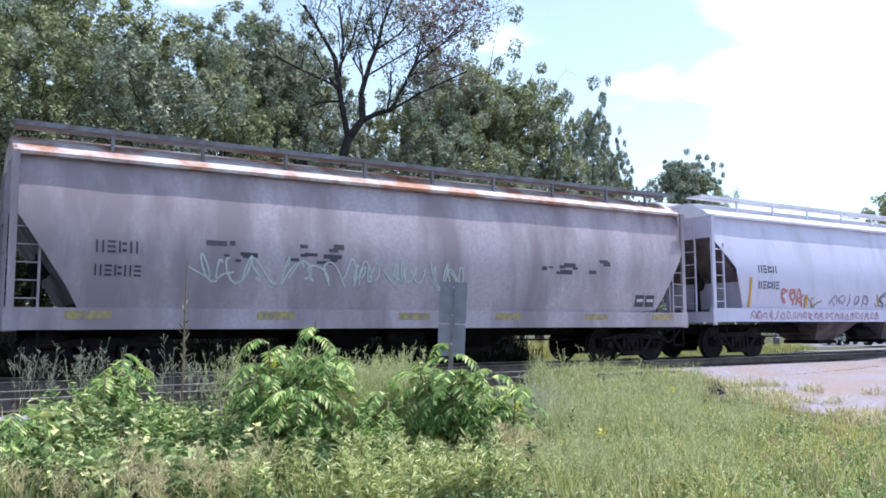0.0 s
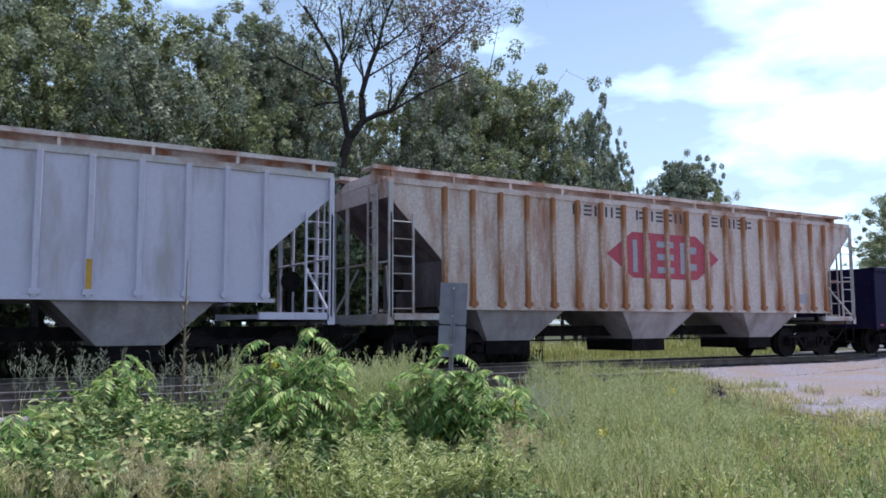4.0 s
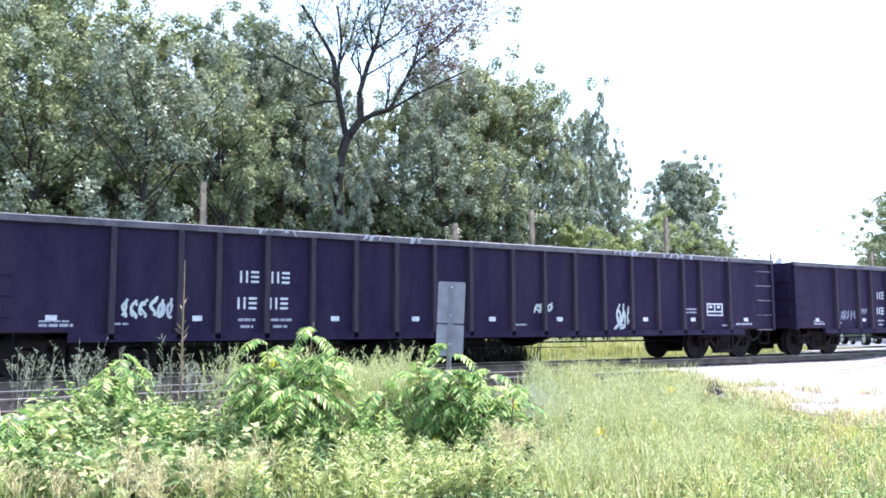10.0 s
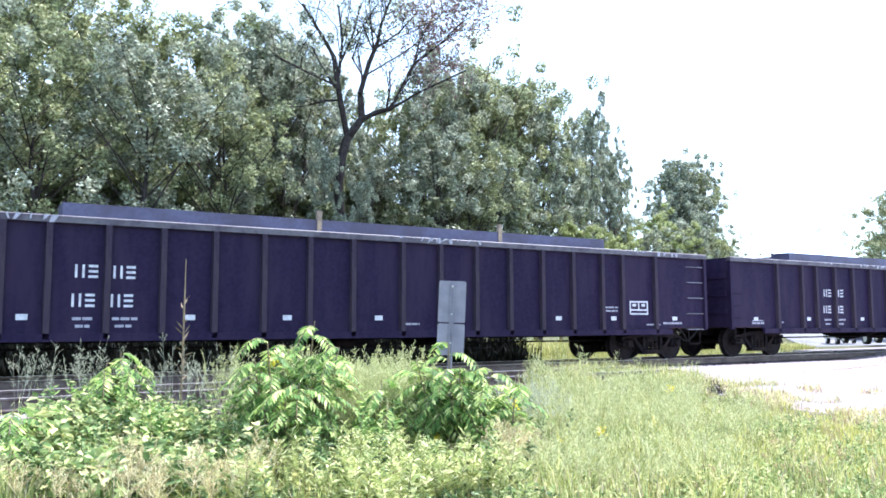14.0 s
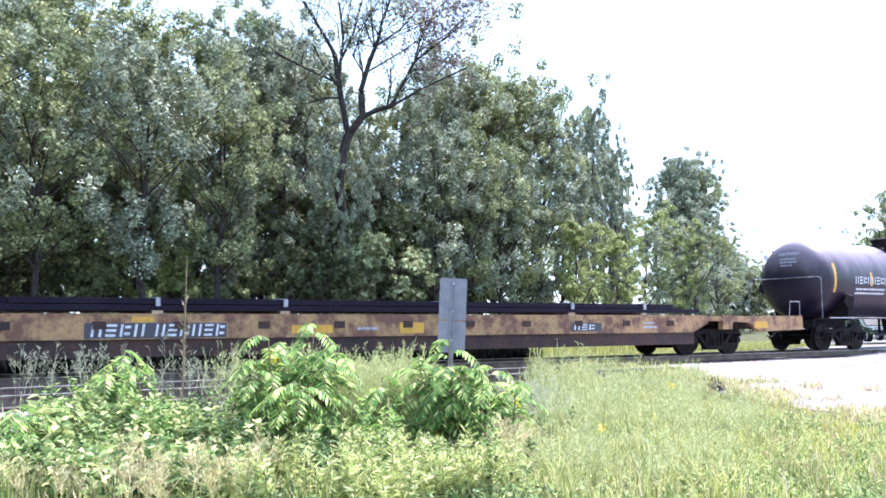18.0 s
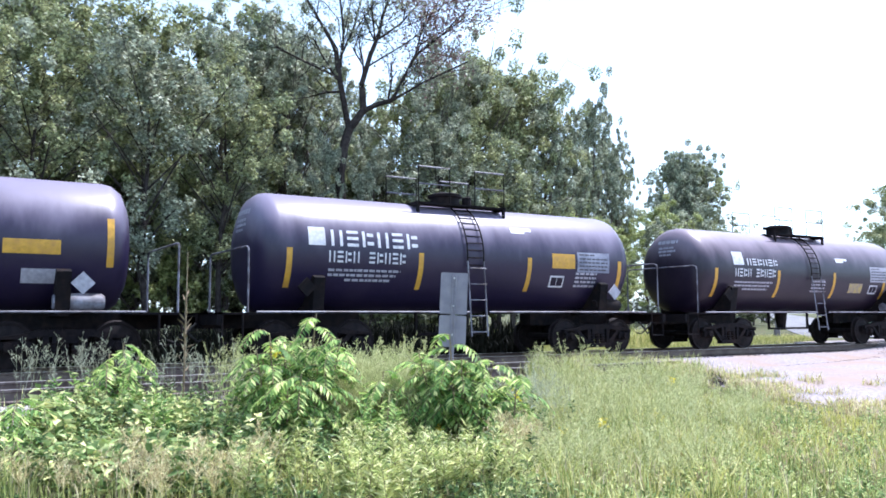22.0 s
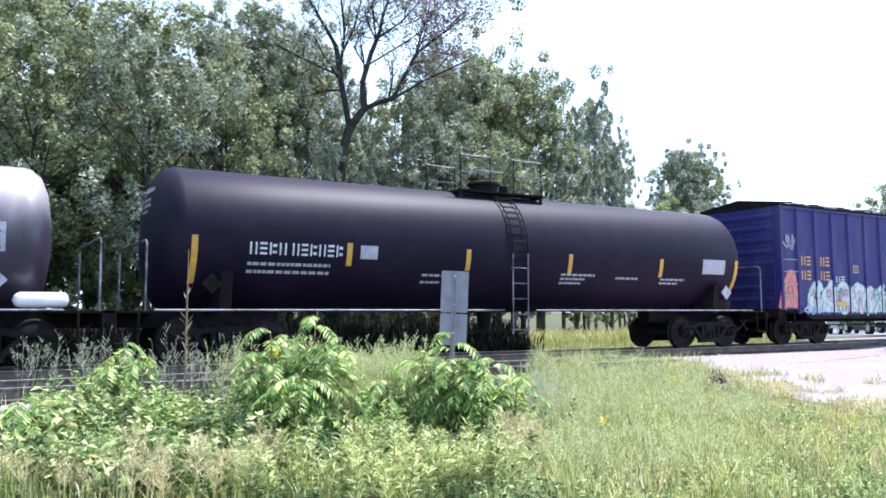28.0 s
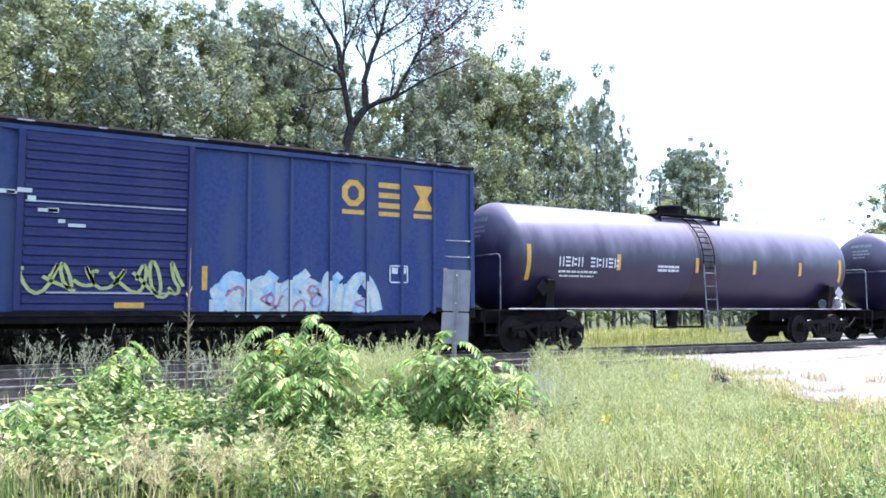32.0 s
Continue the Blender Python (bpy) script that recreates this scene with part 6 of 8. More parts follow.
    line_bars(car, [(1.0, 1.3, 0.76, 0.1), (12.0, 12.5, 0.8, 0.05), (20.2, 20.7, 0.78, 0.06), (20.2, 20.6, 0.9, 0.04)], -W - 0.001, "dullwhite", 4)
    # load: bundles of long black bars on dunnage
    for i in range(5):
        y = -1.15 + i * 0.5
        for k in range(2):
            part("steel_bar", Shape().box(5.4 + 0.2 * ((i * 3 + k) % 4), 22.4 - 0.5 * ((i + 2 * k) % 4), y - 0.2, y + 0.2, top + 0.06 + k * 0.12, top + 0.165 + k * 0.12), "tank_matt", car, "long flat black steel bar")
    for x in (8.0, 10.45, 14.2, 17.85, 20.3):
        part("load_strap", Shape().box(x - 0.04, x + 0.04, -1.4, -1.36, top + 0.14, top + 0.3).box(x - 0.04, x + 0.04, -1.4, 1.35, top + 0.29, top + 0.305), "dullwhite", car, "pale tie-down strap")
        part("dunnage", Shape().box(x - 0.1, x + 0.1, -1.35, 1.35, top - 0.02, top + 0.06), "wood", car)
    add_trucks(car, (3.55, L - 3.5))
    add_coupler(car, 0.0, -1)
    add_coupler(car, L, 1)
    return car


# ---------- the train, from its leading car seen to its last: car and its left end along the line at 0 s ----------
train = []


def couple(car, u):
    car.location = (u, 0, 0)
    train.append((car, u))
    return car


c = couple(smooth_hopper("dirty grey covered hopper car with rust along its roof", "grey_hopper", 16.2, 4.05, 1.28, 2.95, 1.1, 1.35, "rust_roof", "grey_hopper"), 0.9)
letter_bars(c, 1.35, 2.25, 0.22, 0.19, (4,), -1.515, "dark")
letter_bars(c, 1.34, 1.84, 0.2, 0.165, (5,), -1.512, "dark")
s = Shape()
rng = random.Random(4)
for i in range(26):
    x = rng.choice((rng.uniform(3.2, 6.2), rng.uniform(11.2, 13.6)))
    z = rng.uniform(2.15, 2.5)
    s.bar(x, x + rng.uniform(.1, .4), z, z + rng.uniform(.04, .12), -1.502)
part("flaked_lettering", s, "dark", c, "flaked remains of dark lettering", kind="stuff")
for a, b, k in ((3.05, 4.45, 12), (4.75, 5.95, 14), (6.15, 6.9, 15), (7.1, 7.95, 16), (8.1, 9.0, 17)):
    scrawl(c, a, b, 1.78, 2.3, -1.516, "chalk", k, 4, 0.035)
for x in (14.3, 14.66):
    part("data_panel", Shape().bar(x, x + 0.32, 1.42, 1.72, -1.47), "dark", c, "small black data panel")
for x in (14.35, 14.71):
    part("data_mark", Shape().bar(x, x + 0.22, 1.55, 1.62, -1.478), "white", c)
for x0, x1, z0, z1 in ((14.24, 15.04, 1.74, 1.77), (14.24, 15.04, 1.36, 1.39), (14.24, 14.27, 1.39, 1.74), (15.01, 15.04, 1.39, 1.74)):
    part("panel_edge", Shape().bar(x0, x1, z0, z1, -1.47), "dullwhite", c, "white panel outline")
for x in (0.9, 4.3, 7.4, 9.9, 12.6, 14.9):
    part("reflector", Shape().bar(x, x + 0.75, 1.08, 1.23, -1.521), "faded_yellow", c, "faded yellow reflective patch")

hug(c, 1.28, 4.05)

c = couple(smooth_hopper("pale blue-grey covered hopper car with sprayed scrawls", "white_hopper", 16.5, 4.15, 1.42, 3.4, 1.3, 2.15, "white_roof", "white_hopper"), 18.2)
letter_bars(c, 1.86, 2.45, 0.22, 0.22, (4,), -1.503, "dark")
letter_bars(c, 1.86, 1.99, 0.22, 0.195, (5,), -1.503, "dark")
tag_strokes(c, 2.9, 4.0, 1.5, 2.1, -1.502, "salmon", 21, 3, 0.06)
scrawl(c, 4.0, 4.7, 1.5, 1.8, -1.5, "faded_yellow", 27, 2, 0.04)
tag_strokes(c, 5.3, 7.4, 1.5, 1.95, -1.5, "faint_grey", 22, 5, 0.03)
tag_strokes(c, 7.9, 11.0, 1.5, 2.2, -1.505, "dark", 28, 6, 0.03)
tag_strokes(c, 7.95, 11.05, 1.48, 2.16, -1.501, "faint_grey", 30, 6, 0.06)
scrawl(c, 7.7, 8.0, 1.5, 1.9, -1.502, "faded_yellow", 29, 1, 0.04)
tag_strokes(c, 12.6, 14.2, 1.5, 1.95, -1.5, "dark", 23, 3, 0.028)
tag_strokes(c, 1.5, 7.9, 1.08, 1.38, -1.524, "faint_red", 24, 24, 0.026)
tag_strokes(c, 9.6, 14.2, 1.08, 1.38, -1.524, "faint_red", 25, 17, 0.026)
for x, z in ((1.45, 2.3), (4.05, 1.85)):
    part("reflector_stripe", Shape().bar(x, x + 0.1, 1.46, z, -1.47), "yellow", c, "upright yellow reflective stripe")
part("data_panel", Shape().bar(14.7, 15.0, 1.5, 1.68, -1.46), "dark", c)

hug(c, 1.42, 4.15)

ribs2 = [1.4, 2.13, 2.87] + [2.87 + 0.844 * i for i in range(1, 14)] + [14.58, 15.35]
c = couple(ribbed_hopper("light grey three-bay covered hopper car with a brown roof walkway", "light_hopper", "light_hopper", 16.8, 4.12, 1.5, "rust_roof", ribs2,
                         [(2.4, 5.45, 2.9, 4.4), (7.05, 10.0, 8.0, 9.0), (11.5, 14.5, 12.4, 13.6)]), 35.8)
for x, z, g in ((1.53, 2.84, 2), (2.25, 2.84, 2)):
    letter_bars(c, x, z, 0.28, 0.25, (g,), -1.416, "dark")
for x in (1.53, 2.25, 2.98):
    letter_bars(c, x, 2.38, 0.27, 0.25, (2,), -1.416, "dark")
line_bars(c, [(1.6, 1.9, 2.12, 0.06), (1.65, 1.8, 1.98, 0.05), (2.25, 2.6, 2.05, 0.05), (2.25, 2.6, 1.85, 0.1), (1.6, 1.85, 1.58, 0.12)], -1.416, "dullwhite", 6)
for x in (1.4, 4.558, 7.09, 9.622, 12.154):
    part("reflector_stripe", Shape().bar(x - 0.05, x + 0.05, 1.6, 2.15 if x > 2 else 2.7, -1.502), "yellow", c, "yellow reflective stripe")

ribs3 = [1.45] + [2.2 + 0.78 * i for i in range(17)] + [15.35]
c = couple(ribbed_hopper("rust-stained cream covered hopper car with a red lozenge", "rusty_hopper", "rust_rib", 16.75, 4.18, 1.4, "rusty_hopper", ribs3,
                         [(2.3, 5.0, 2.9, 4.2), (6.8, 9.6, 7.6, 8.8), (11.5, 14.05, 12.3, 13.3)], 1.4, 2.42, 3.75), 53.85)
part("red_lozenge", Shape().plate([(6.3, 2.8), (7.2, 2.2), (9.6, 2.2), (10.5, 2.8), (9.6, 3.4), (7.2, 3.4)], -1.41), "red", c, "faded red lozenge")
letter_bars(c, 7.2, 2.35, 0.85, 0.88, (3,), -1.418, "dullwhite")
letter_bars(c, 9.9, 3.72, 0.27, 0.36, (6,), -1.411, "dark")
letter_bars(c, 5.2, 3.72, 0.27, 0.36, (5, 5), -1.411, "dark")
part("data_panel", Shape().bar(13.95, 14.4, 1.62, 1.9, -1.411), "dullwhite", c)

for k, u in enumerate((71.8, 93.45)):
    c = couple(gondola("navy blue ribbed gondola car with yellow markings", "navy", 31 + k, [1.5] + [2.92 + i * 1.037 for i in range(15)] + [18.88]), u)
    finish_navy(c)
    stakes(c, ((5.5, 0.9), (12.3, 0.85), (15.85, 0.95)) if k == 0 else ((10.95, 0.95), (9.8, 0.45), (12.5, 0.45)), 4 + k)
for k, u in enumerate((115.0, 136.45, 157.85, 179.3)):
    c = couple(gondola("faded black ribbed gondola car with white markings", "plum", 41 + k, [2.1, 3.28] + [3.99 + i * 0.956 for i in range(7)] + [10.9 + i * 0.955 for i in range(7)] + [17.32, 18.5]), u)
    finish_plum(c, 51 + k, (((2.28, 3.2, 1.08, 1.5, 6, 0.045), (11.55, 12.2, 1.25, 1.55, 3, 0.04), (14.15, 14.6, 0.85, 1.0, 2, 0.04), (14.2, 14.75, 0.9, 1.55, 3, 0.045)), ((2.35, 3.2, 1.1, 1.5, 5, 0.03), (3.45, 3.85, 1.28, 1.5, 2, 0.025), (6.15, 6.65, 1.15, 1.45, 3, 0.025), (7.15, 7.65, 1.1, 1.75, 3, 0.025)), (), ())[k])
    if k < 2:
        stakes(c, ((3.75, 0.85), (9.4, 0.42), (11.7, 0.9), (16.25, 1.0)) if k == 0 else ((4.5, 0.5), (10.3, 0.4), (16.0, 0.4)), 8 + k)
    else:
        beam_load(c, 4.2 if k == 2 else 3.0, 16.9 if k == 2 else 15.9, 3.12)
        stakes(c, ((9.0, 0.45), (13.6, 0.45)), 18 + k)

couple(flat_car("long yellow rust-patched flat car carrying black steel bars"), 201.0)

six = lambda L, a, b: [(0.12, a, a + 0.92), (0.205 * L, b, b + 0.45), (0.39 * L, b, b + 0.45), (0.61 * L, b, b + 0.45), (0.78 * L, b, b + 0.45), (L + 0.02, a, a + 0.88)]

c = couple(tank_car("black tank car with yellow stripes and white lettering", "tank_black", 10.2, 1.29, six(10.2, 1.87, 2.1), seed=1), 229.7)
tank_letters(c, 1.2, 2.16, 0.24, 0.23, (4,), 1.29, "white")
tank_letters(c, 2.15, 2.16, 0.24, 0.23, (4,), 1.29, "white")
tank_print(c, [(1.25, 2.9, 1.96, 0.06), (1.25, 2.9, 1.83, 0.06), (3.65, 4.6, 1.8, 0.04), (3.65, 4.6, 1.72, 0.04), (3.65, 4.4, 1.64, 0.04), (3.65, 4.2, 1.55, 0.04), (5.7, 7.1, 1.9, 0.05), (5.7, 6.8, 1.8, 0.04), (5.7, 6.6, 1.7, 0.04), (5.7, 6.4, 1.6, 0.04), (5.7, 6.3, 2.35, 0.05), (5.7, 6.2, 2.25, 0.05), (8.8, 9.9, 2.25, 0.05), (7.6, 8.8, 1.55, 0.04)], 1.29, "white", 2)
curved_patch(c, "data_panel", 6.95, 7.75, 2.02, 2.35, 1.29, 2.31, "dullwhite", "pale data panel")
curved_patch(c, "data_panel", 8.8, 9.9, 1.95, 2.18, 1.29, 2.31, "dullwhite", "pale data panel")

c = couple(tank_car("faded violet-black tank car with yellow stripes", "tank_violet", 9.6, 1.25, six(9.6, 1.85, 2.05), seed=3), 242.6)
tank_letters(c, 1.2, 2.12, 0.2, 0.22, (4, 4), 1.25, "dullwhite")
tank_print(c, [(1.2, 3.3, 1.93, 0.05), (1.2, 3.1, 1.83, 0.05), (6.2, 7.0, 1.95, 0.05), (6.2, 6.9, 1.86, 0.05), (6.2, 6.6, 2.1, 0.1)], 1.25, "dullwhite", 3)
curved_patch(c, "data_panel", 7.9, 8.8, 2.05, 2.3, 1.25, 2.27, "yellow", "yellow data panel")
curved_patch(c, "data_panel", 8.2, 8.75, 1.55, 1.8, 1.25, 2.27, "dullwhite", "framed data panel")

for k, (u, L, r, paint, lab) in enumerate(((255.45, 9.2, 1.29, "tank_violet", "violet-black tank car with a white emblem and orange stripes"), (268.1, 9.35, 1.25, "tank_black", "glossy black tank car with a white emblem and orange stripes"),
                                           (280.7, 9.6, 1.35, "tank_grey", "blue-grey tank car with dull yellow lettering and a pale band"), (293.7, 8.9, 1.29, "tank_dull", "matt black tank car with a white emblem and orange stripes"), (305.7, 10.3, 1.33, "tank_pale", "pale-crowned violet-grey tank car with white lettering and data panels"))):
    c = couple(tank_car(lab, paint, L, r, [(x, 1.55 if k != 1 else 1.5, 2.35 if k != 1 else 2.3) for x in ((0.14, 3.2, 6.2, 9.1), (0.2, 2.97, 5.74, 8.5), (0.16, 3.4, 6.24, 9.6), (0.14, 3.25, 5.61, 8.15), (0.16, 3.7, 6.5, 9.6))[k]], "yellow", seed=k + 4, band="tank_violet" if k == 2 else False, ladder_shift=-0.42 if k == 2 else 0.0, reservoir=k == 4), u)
    zc = 1.02 + r
    if k == 2:
        tank_letters(c, 1.25, 2.2, 0.24, 0.2, (4, 5), r, "yellow")
        curved_patch(c, "emblem", 1.2, 1.6, 2.6, 2.9, r, zc, "dullwhite", "worn white emblem shape")
        tank_print(c, [(1.2, 2.8, 1.9, 0.05), (1.2, 2.7, 1.8, 0.05), (1.2, 2.7, 1.7, 0.05)], r, "dullwhite", 5)
    else:
        big = 0.34 if k in (0, 3, 4) else 0.2
        tank_letters(c, 1.05 if k != 1 else 1.55, 2.42 if k != 3 else 2.4, big, 0.36 if big > 0.3 else 0.24, (6,), r, "white", "emblem")
        if k != 3:
            curved_patch(c, "emblem", 0.55 if k != 1 else 0.95, 0.92 if k != 1 else 1.4, 2.42, 2.8, r, zc, "white", "white emblem shape")
        tank_letters(c, 1.0, 2.08, 0.24, 0.185, (4, 5), r, "white")
        tank_print(c, [(1.0, 2.7, 1.9, 0.05), (1.0, 2.6, 1.8, 0.05), (1.4, 2.5, 1.7, 0.05)], r, "dullwhite", 6 + k)
    yx, bx, sx, wx, tx = ((6.89, 7.69, 6.86, 5.77, 7.65), (6.57, 7.69, 7.69, 5.9, 4.6), (7.51, 8.38, 7.77, 6.68, 6.5), (7.07, 7.92, 7.76, 6.05, 6.1), (8.1, 8.94, 8.9, 7.1, 7.09))[k]
    cream = k in (1, 3)
    yz = (2.12, 1.68, 2.14, 2.06, 2.14)[k]
    wz = r + (1.7 if k == 0 else 1.44)
    curved_patch(c, "data_panel", yx, yx + 0.72, yz, yz + (0.3 if cream else 0.36), r, zc, "faded_yellow" if k == 1 else "chalk" if cream else "yellow", "cream data panel" if cream else "yellow data panel")
    curved_patch(c, "data_panel", bx, bx + 1.06, 2.04, 2.54, r, zc, "faint_grey" if k in (0, 2) else "dullwhite", "faded grey data panel" if k in (0, 2) else "pale data panel with small writing")
    tank_print(c, [(bx + 0.06, bx + 1.0, 2.09 + i * 0.09, 0.035) for i in range(4)] + [(bx + 0.06, bx + 0.6, 2.46, 0.035)], r + 0.004, "dark", 19 + k)
    curved_patch(c, "data_panel", sx, sx + 0.44, 1.66, 1.94, r, zc, "white", "white framed data panel")
    for dx in (0.04, 0.23):
        curved_patch(c, "panel_field", sx + dx, sx + dx + 0.17, 1.7, 1.9, r, zc, "tank_dull", "dark field of a framed panel", 0.009)
    tank_print(c, [(tx, tx + 0.7, z, 0.05) for z in ((2.02, 2.1, 2.18, 2.27, 2.35) if k == 4 else (1.68, 1.78, 1.88, 1.98))], r, "white" if k == 4 else "dullwhite", 9 + k)
    curved_patch(c, "worn_patch", wx, wx + 0.62, wz, wz + 0.08, r, zc, "white", "white worn patch")
    curved_patch(c, "worn_patch", wx, wx + 0.4, wz - 0.06, wz - 0.003, r, zc, "white", "white worn patch")

c = couple(tank_car("long matt black tank car with yellow stripes", "tank_matt", 15.3, 1.46, [(0.12, 1.56, 2.46), (3.3, 1.97, 2.44), (6.25, 1.95, 2.42), (9.24, 1.93, 2.42), (12.36, 1.93, 2.4), (15.32, 1.6, 2.45)], seed=12), 318.7)
tank_letters(c, 1.18, 2.14, 0.24, 0.2, (4,), 1.46, "white")
tank_letters(c, 2.05, 2.14, 0.24, 0.19, (6,), 1.46, "white")
tank_print(c, [(1.15, 2.9, 1.93, 0.06), (1.15, 2.9, 1.78, 0.06), (5.1, 5.6, 1.8, 0.05), (5.1, 5.6, 1.65, 0.05), (9.0, 10.1, 1.9, 0.05), (9.0, 9.8, 1.8, 0.05), (9.0, 9.7, 1.7, 0.05), (10.8, 11.6, 1.85, 0.05), (12.4, 13.3, 1.85, 0.05), (12.4, 13.1, 1.75, 0.05)], 1.46, "dullwhite", 13)
curved_patch(c, "data_panel", 3.55, 3.95, 2.12, 2.4, 1.46, 2.48, "dullwhite", "small framed panel")
curved_patch(c, "data_panel", 13.95, 14.85, 2.05, 2.45, 1.46, 2.48, "dullwhite", "worn grey data panel")

c = couple(boxcar("blue ribbed boxcar with pale and salmon graffiti"), 336.0)
y = -1.447
box_ribs = [0.81 + i * 0.87 for i in range(7)] + [10.43, 11.3, 12.15, 12.98, 13.8, 14.6]
spray(c, 0.04, 0.8, 1.12, 2.3, y, ("salmon",), "red", 61, 1, "salmon", ("faded_yellow", "red"))
scrawl(c, 0.9, 1.9, 0.96, 1.2, y - 0.02, "sky_spray", 66, 6, 0.04)
spray(c, 1.3, 6.1, 0.98, 2.0, y, ("mint", "chalk", "chalk"), "sea_green", 62, 7, "chalk", ("mauve", "sea_green", "mauve"), box_ribs)
spray(c, 9.5, 13.2, 0.98, 2.0, y, ("mint", "mint", "chalk"), "dark", 63, 5, "mint", ("sky_spray", "mauve", "faded_yellow"), box_ribs)
spray(c, 13.3, 13.95, 0.98, 1.5, y, ("pink",), "mauve", 67, 1, "pink", ("chalk",))
spray(c, 14.4, 15.55, 1.12, 2.2, y, ("salmon", "salmon"), "red", 64, 2, "salmon", ("faded_yellow", "lime"))
scrawl(c, 0.2, 0.75, 2.9, 3.3, y, "dullwhite", 65, 4)
for x0, x1, z0, z1, yy, paint in ((7.8, 8.3, 1.06, 1.14, -1.56, "yellow"), (2.65, 3.2, 1.2, 1.32, y - 0.03, "yellow"), (5.35, 5.85, 1.2, 1.32, y - 0.03, "yellow"), (8.7, 8.95, 1.06, 1.14, -1.56, "white"), (6.75, 7.1, 2.95, 3.05, -1.56, "white")):
    part("reflector", Shape().bar(x0, x1, z0, z1, yy), paint, c, "small reflective patch")

c = couple(boxcar("weathered blue boxcar with pink and white graffiti", "slate_blue", "slate_door"), 352.72)
spray(c, 0.95, 4.9, 0.98, 2.1, y, ("pink", "pink", "chalk"), "dark", 71, 7, "pink", ("dark", "sky_spray", "chalk"), box_ribs)
scrawl(c, 0.8, 5.2, 1.6, 2.2, y + 0.002, "sky_spray", 76, 9, 0.09)
spray(c, 9.7, 13.1, 0.98, 1.8, y, ("chalk", "sky_spray", "chalk"), "sky_spray", 72, 5, "chalk", ("mauve", "sky_spray"), box_ribs)
scrawl(c, 6.6, 9.2, 1.3, 1.85, -1.565, "lime", 73, 7, 0.06)
rng = random.Random(75)
for i in range(13):
    x, z = 5.3 + 0.16 * i, 3.25 - 0.055 * i + rng.uniform(-.15, .15)
    part("paint_patch", Shape().bar(x, x + rng.uniform(.1, .32), z, z + rng.uniform(.05, .1), y - 0.003 if x < 5.7 else -1.565), "chalk", c, "small white paint patch")
for x0, x1, z0, z1, yy in ((0.98, 1.1, 1.25, 1.95, y - 0.03), (2.62, 2.72, 1.4, 1.85, y - 0.03), (4.35, 4.45, 1.4, 1.85, y - 0.03), (5.85, 5.95, 1.4, 1.85, y - 0.003), (9.55, 9.65, 1.4, 1.85, y - 0.003), (14.85, 14.95, 1.3, 1.95, y - 0.003), (8.0, 8.5, 1.06, 1.16, -1.565)):
    part("reflector_stripe", Shape().bar(x0, x1, z0, z1, yy), "yellow", c, "yellow reflective stripe")

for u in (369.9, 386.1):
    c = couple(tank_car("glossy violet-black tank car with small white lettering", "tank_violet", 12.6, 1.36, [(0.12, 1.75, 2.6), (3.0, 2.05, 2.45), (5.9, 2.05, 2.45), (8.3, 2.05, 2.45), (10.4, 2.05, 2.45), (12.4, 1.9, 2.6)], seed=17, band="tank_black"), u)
    tank_letters(c, 1.05, 2.1, 0.24, 0.2, (4, 5), 1.36, "white")
    tank_print(c, [(1.05, 2.3, 1.95, 0.05), (1.1, 2.2, 1.85, 0.04), (4.4, 5.2, 2.15, 0.06), (4.4, 5.2, 2.05, 0.06)], 1.36, "white", 14)


def at_bearing(px, py, depth):
    """A point in the air by its bearing and height in the standing view and its distance ahead."""
    x, y, _ = spot(px, depth)
    return Vector((x, y, EYE[2] + (577.5 - py) / 1443 * depth))


def spot(px, depth):
    """A place on the ground by its bearing across the view and its distance ahead."""
    r = (px - 784) / 1443 * depth
    x, y = EYE[0] + 0.525 * depth + 0.851 * r, EYE[1] + 0.851 * depth - 0.525 * r
    return x, y, ground_height(x, y)


# ---------- signs, cars and small things beside the line ----------
def lineside_sign():
    sign = tagged(new("lineside_sign"), "grey metal sign seen from behind on its post", "sign")
    x, y, z = spot(789, 12.0)
    sign.location = (x, y, z)
    sign.rotation_euler = (0, radians(2.6), radians(-YAW))
    part("sign_plate", Shape().prism([(-0.19, 1.4), (0.19, 1.4), (0.2, 1.42), (0.2, 1.99), (0.185, 2.01), (-0.185, 2.01), (-0.2, 1.99), (-0.2, 1.42)], "y", 0.03, 0.036), "zinc", sign, "upper bare metal plate")
    part("sign_plate", Shape().prism([(-0.19, 0.92), (0.19, 0.92), (0.2, 0.94), (0.2, 1.36), (0.185, 1.38), (-0.185, 1.38), (-0.2, 1.36), (-0.2, 0.94)], "y", 0.03, 0.036), "zinc", sign, "lower bare metal plate")
    part("post", Shape().prism([(-0.035, 0.03), (-0.03, 0.0), (-0.012, 0.0), (-0.01, 0.02), (0.01, 0.02), (0.012, 0.0), (0.03, 0.0), (0.035, 0.03)], "z", -0.3, 1.97), "zinc", sign, "pressed steel channel post")
    for h in (1.1, 1.52, 1.93):
        part("bolt", Shape().turned([(-0.012, 0.012), (0.02, 0.012)], "y", 8, (0.0, h)), "bare_metal", sign)


lineside_sign()


def crossing_signal():
    sig = tagged(new("crossing_signal"), "white crossbuck over two dark flashing lamps on a pole", "crossing signal")
    sig.location = spot(1366, 37.0)
    sig.rotation_euler[2] = radians(-38)
    part("pole", Shape().turned([(0, 0.14), (0.5, 0.14), (0.55, 0.06), (4.3, 0.055)], "z", 12), "zinc", sig, "", True)
    for a in (-1, 1):
        d = Vector((math.cos(radians(45)), a * math.sin(radians(45))))
        n = d.orthogonal() * 0.115
        c = Vector((0, 3.62))
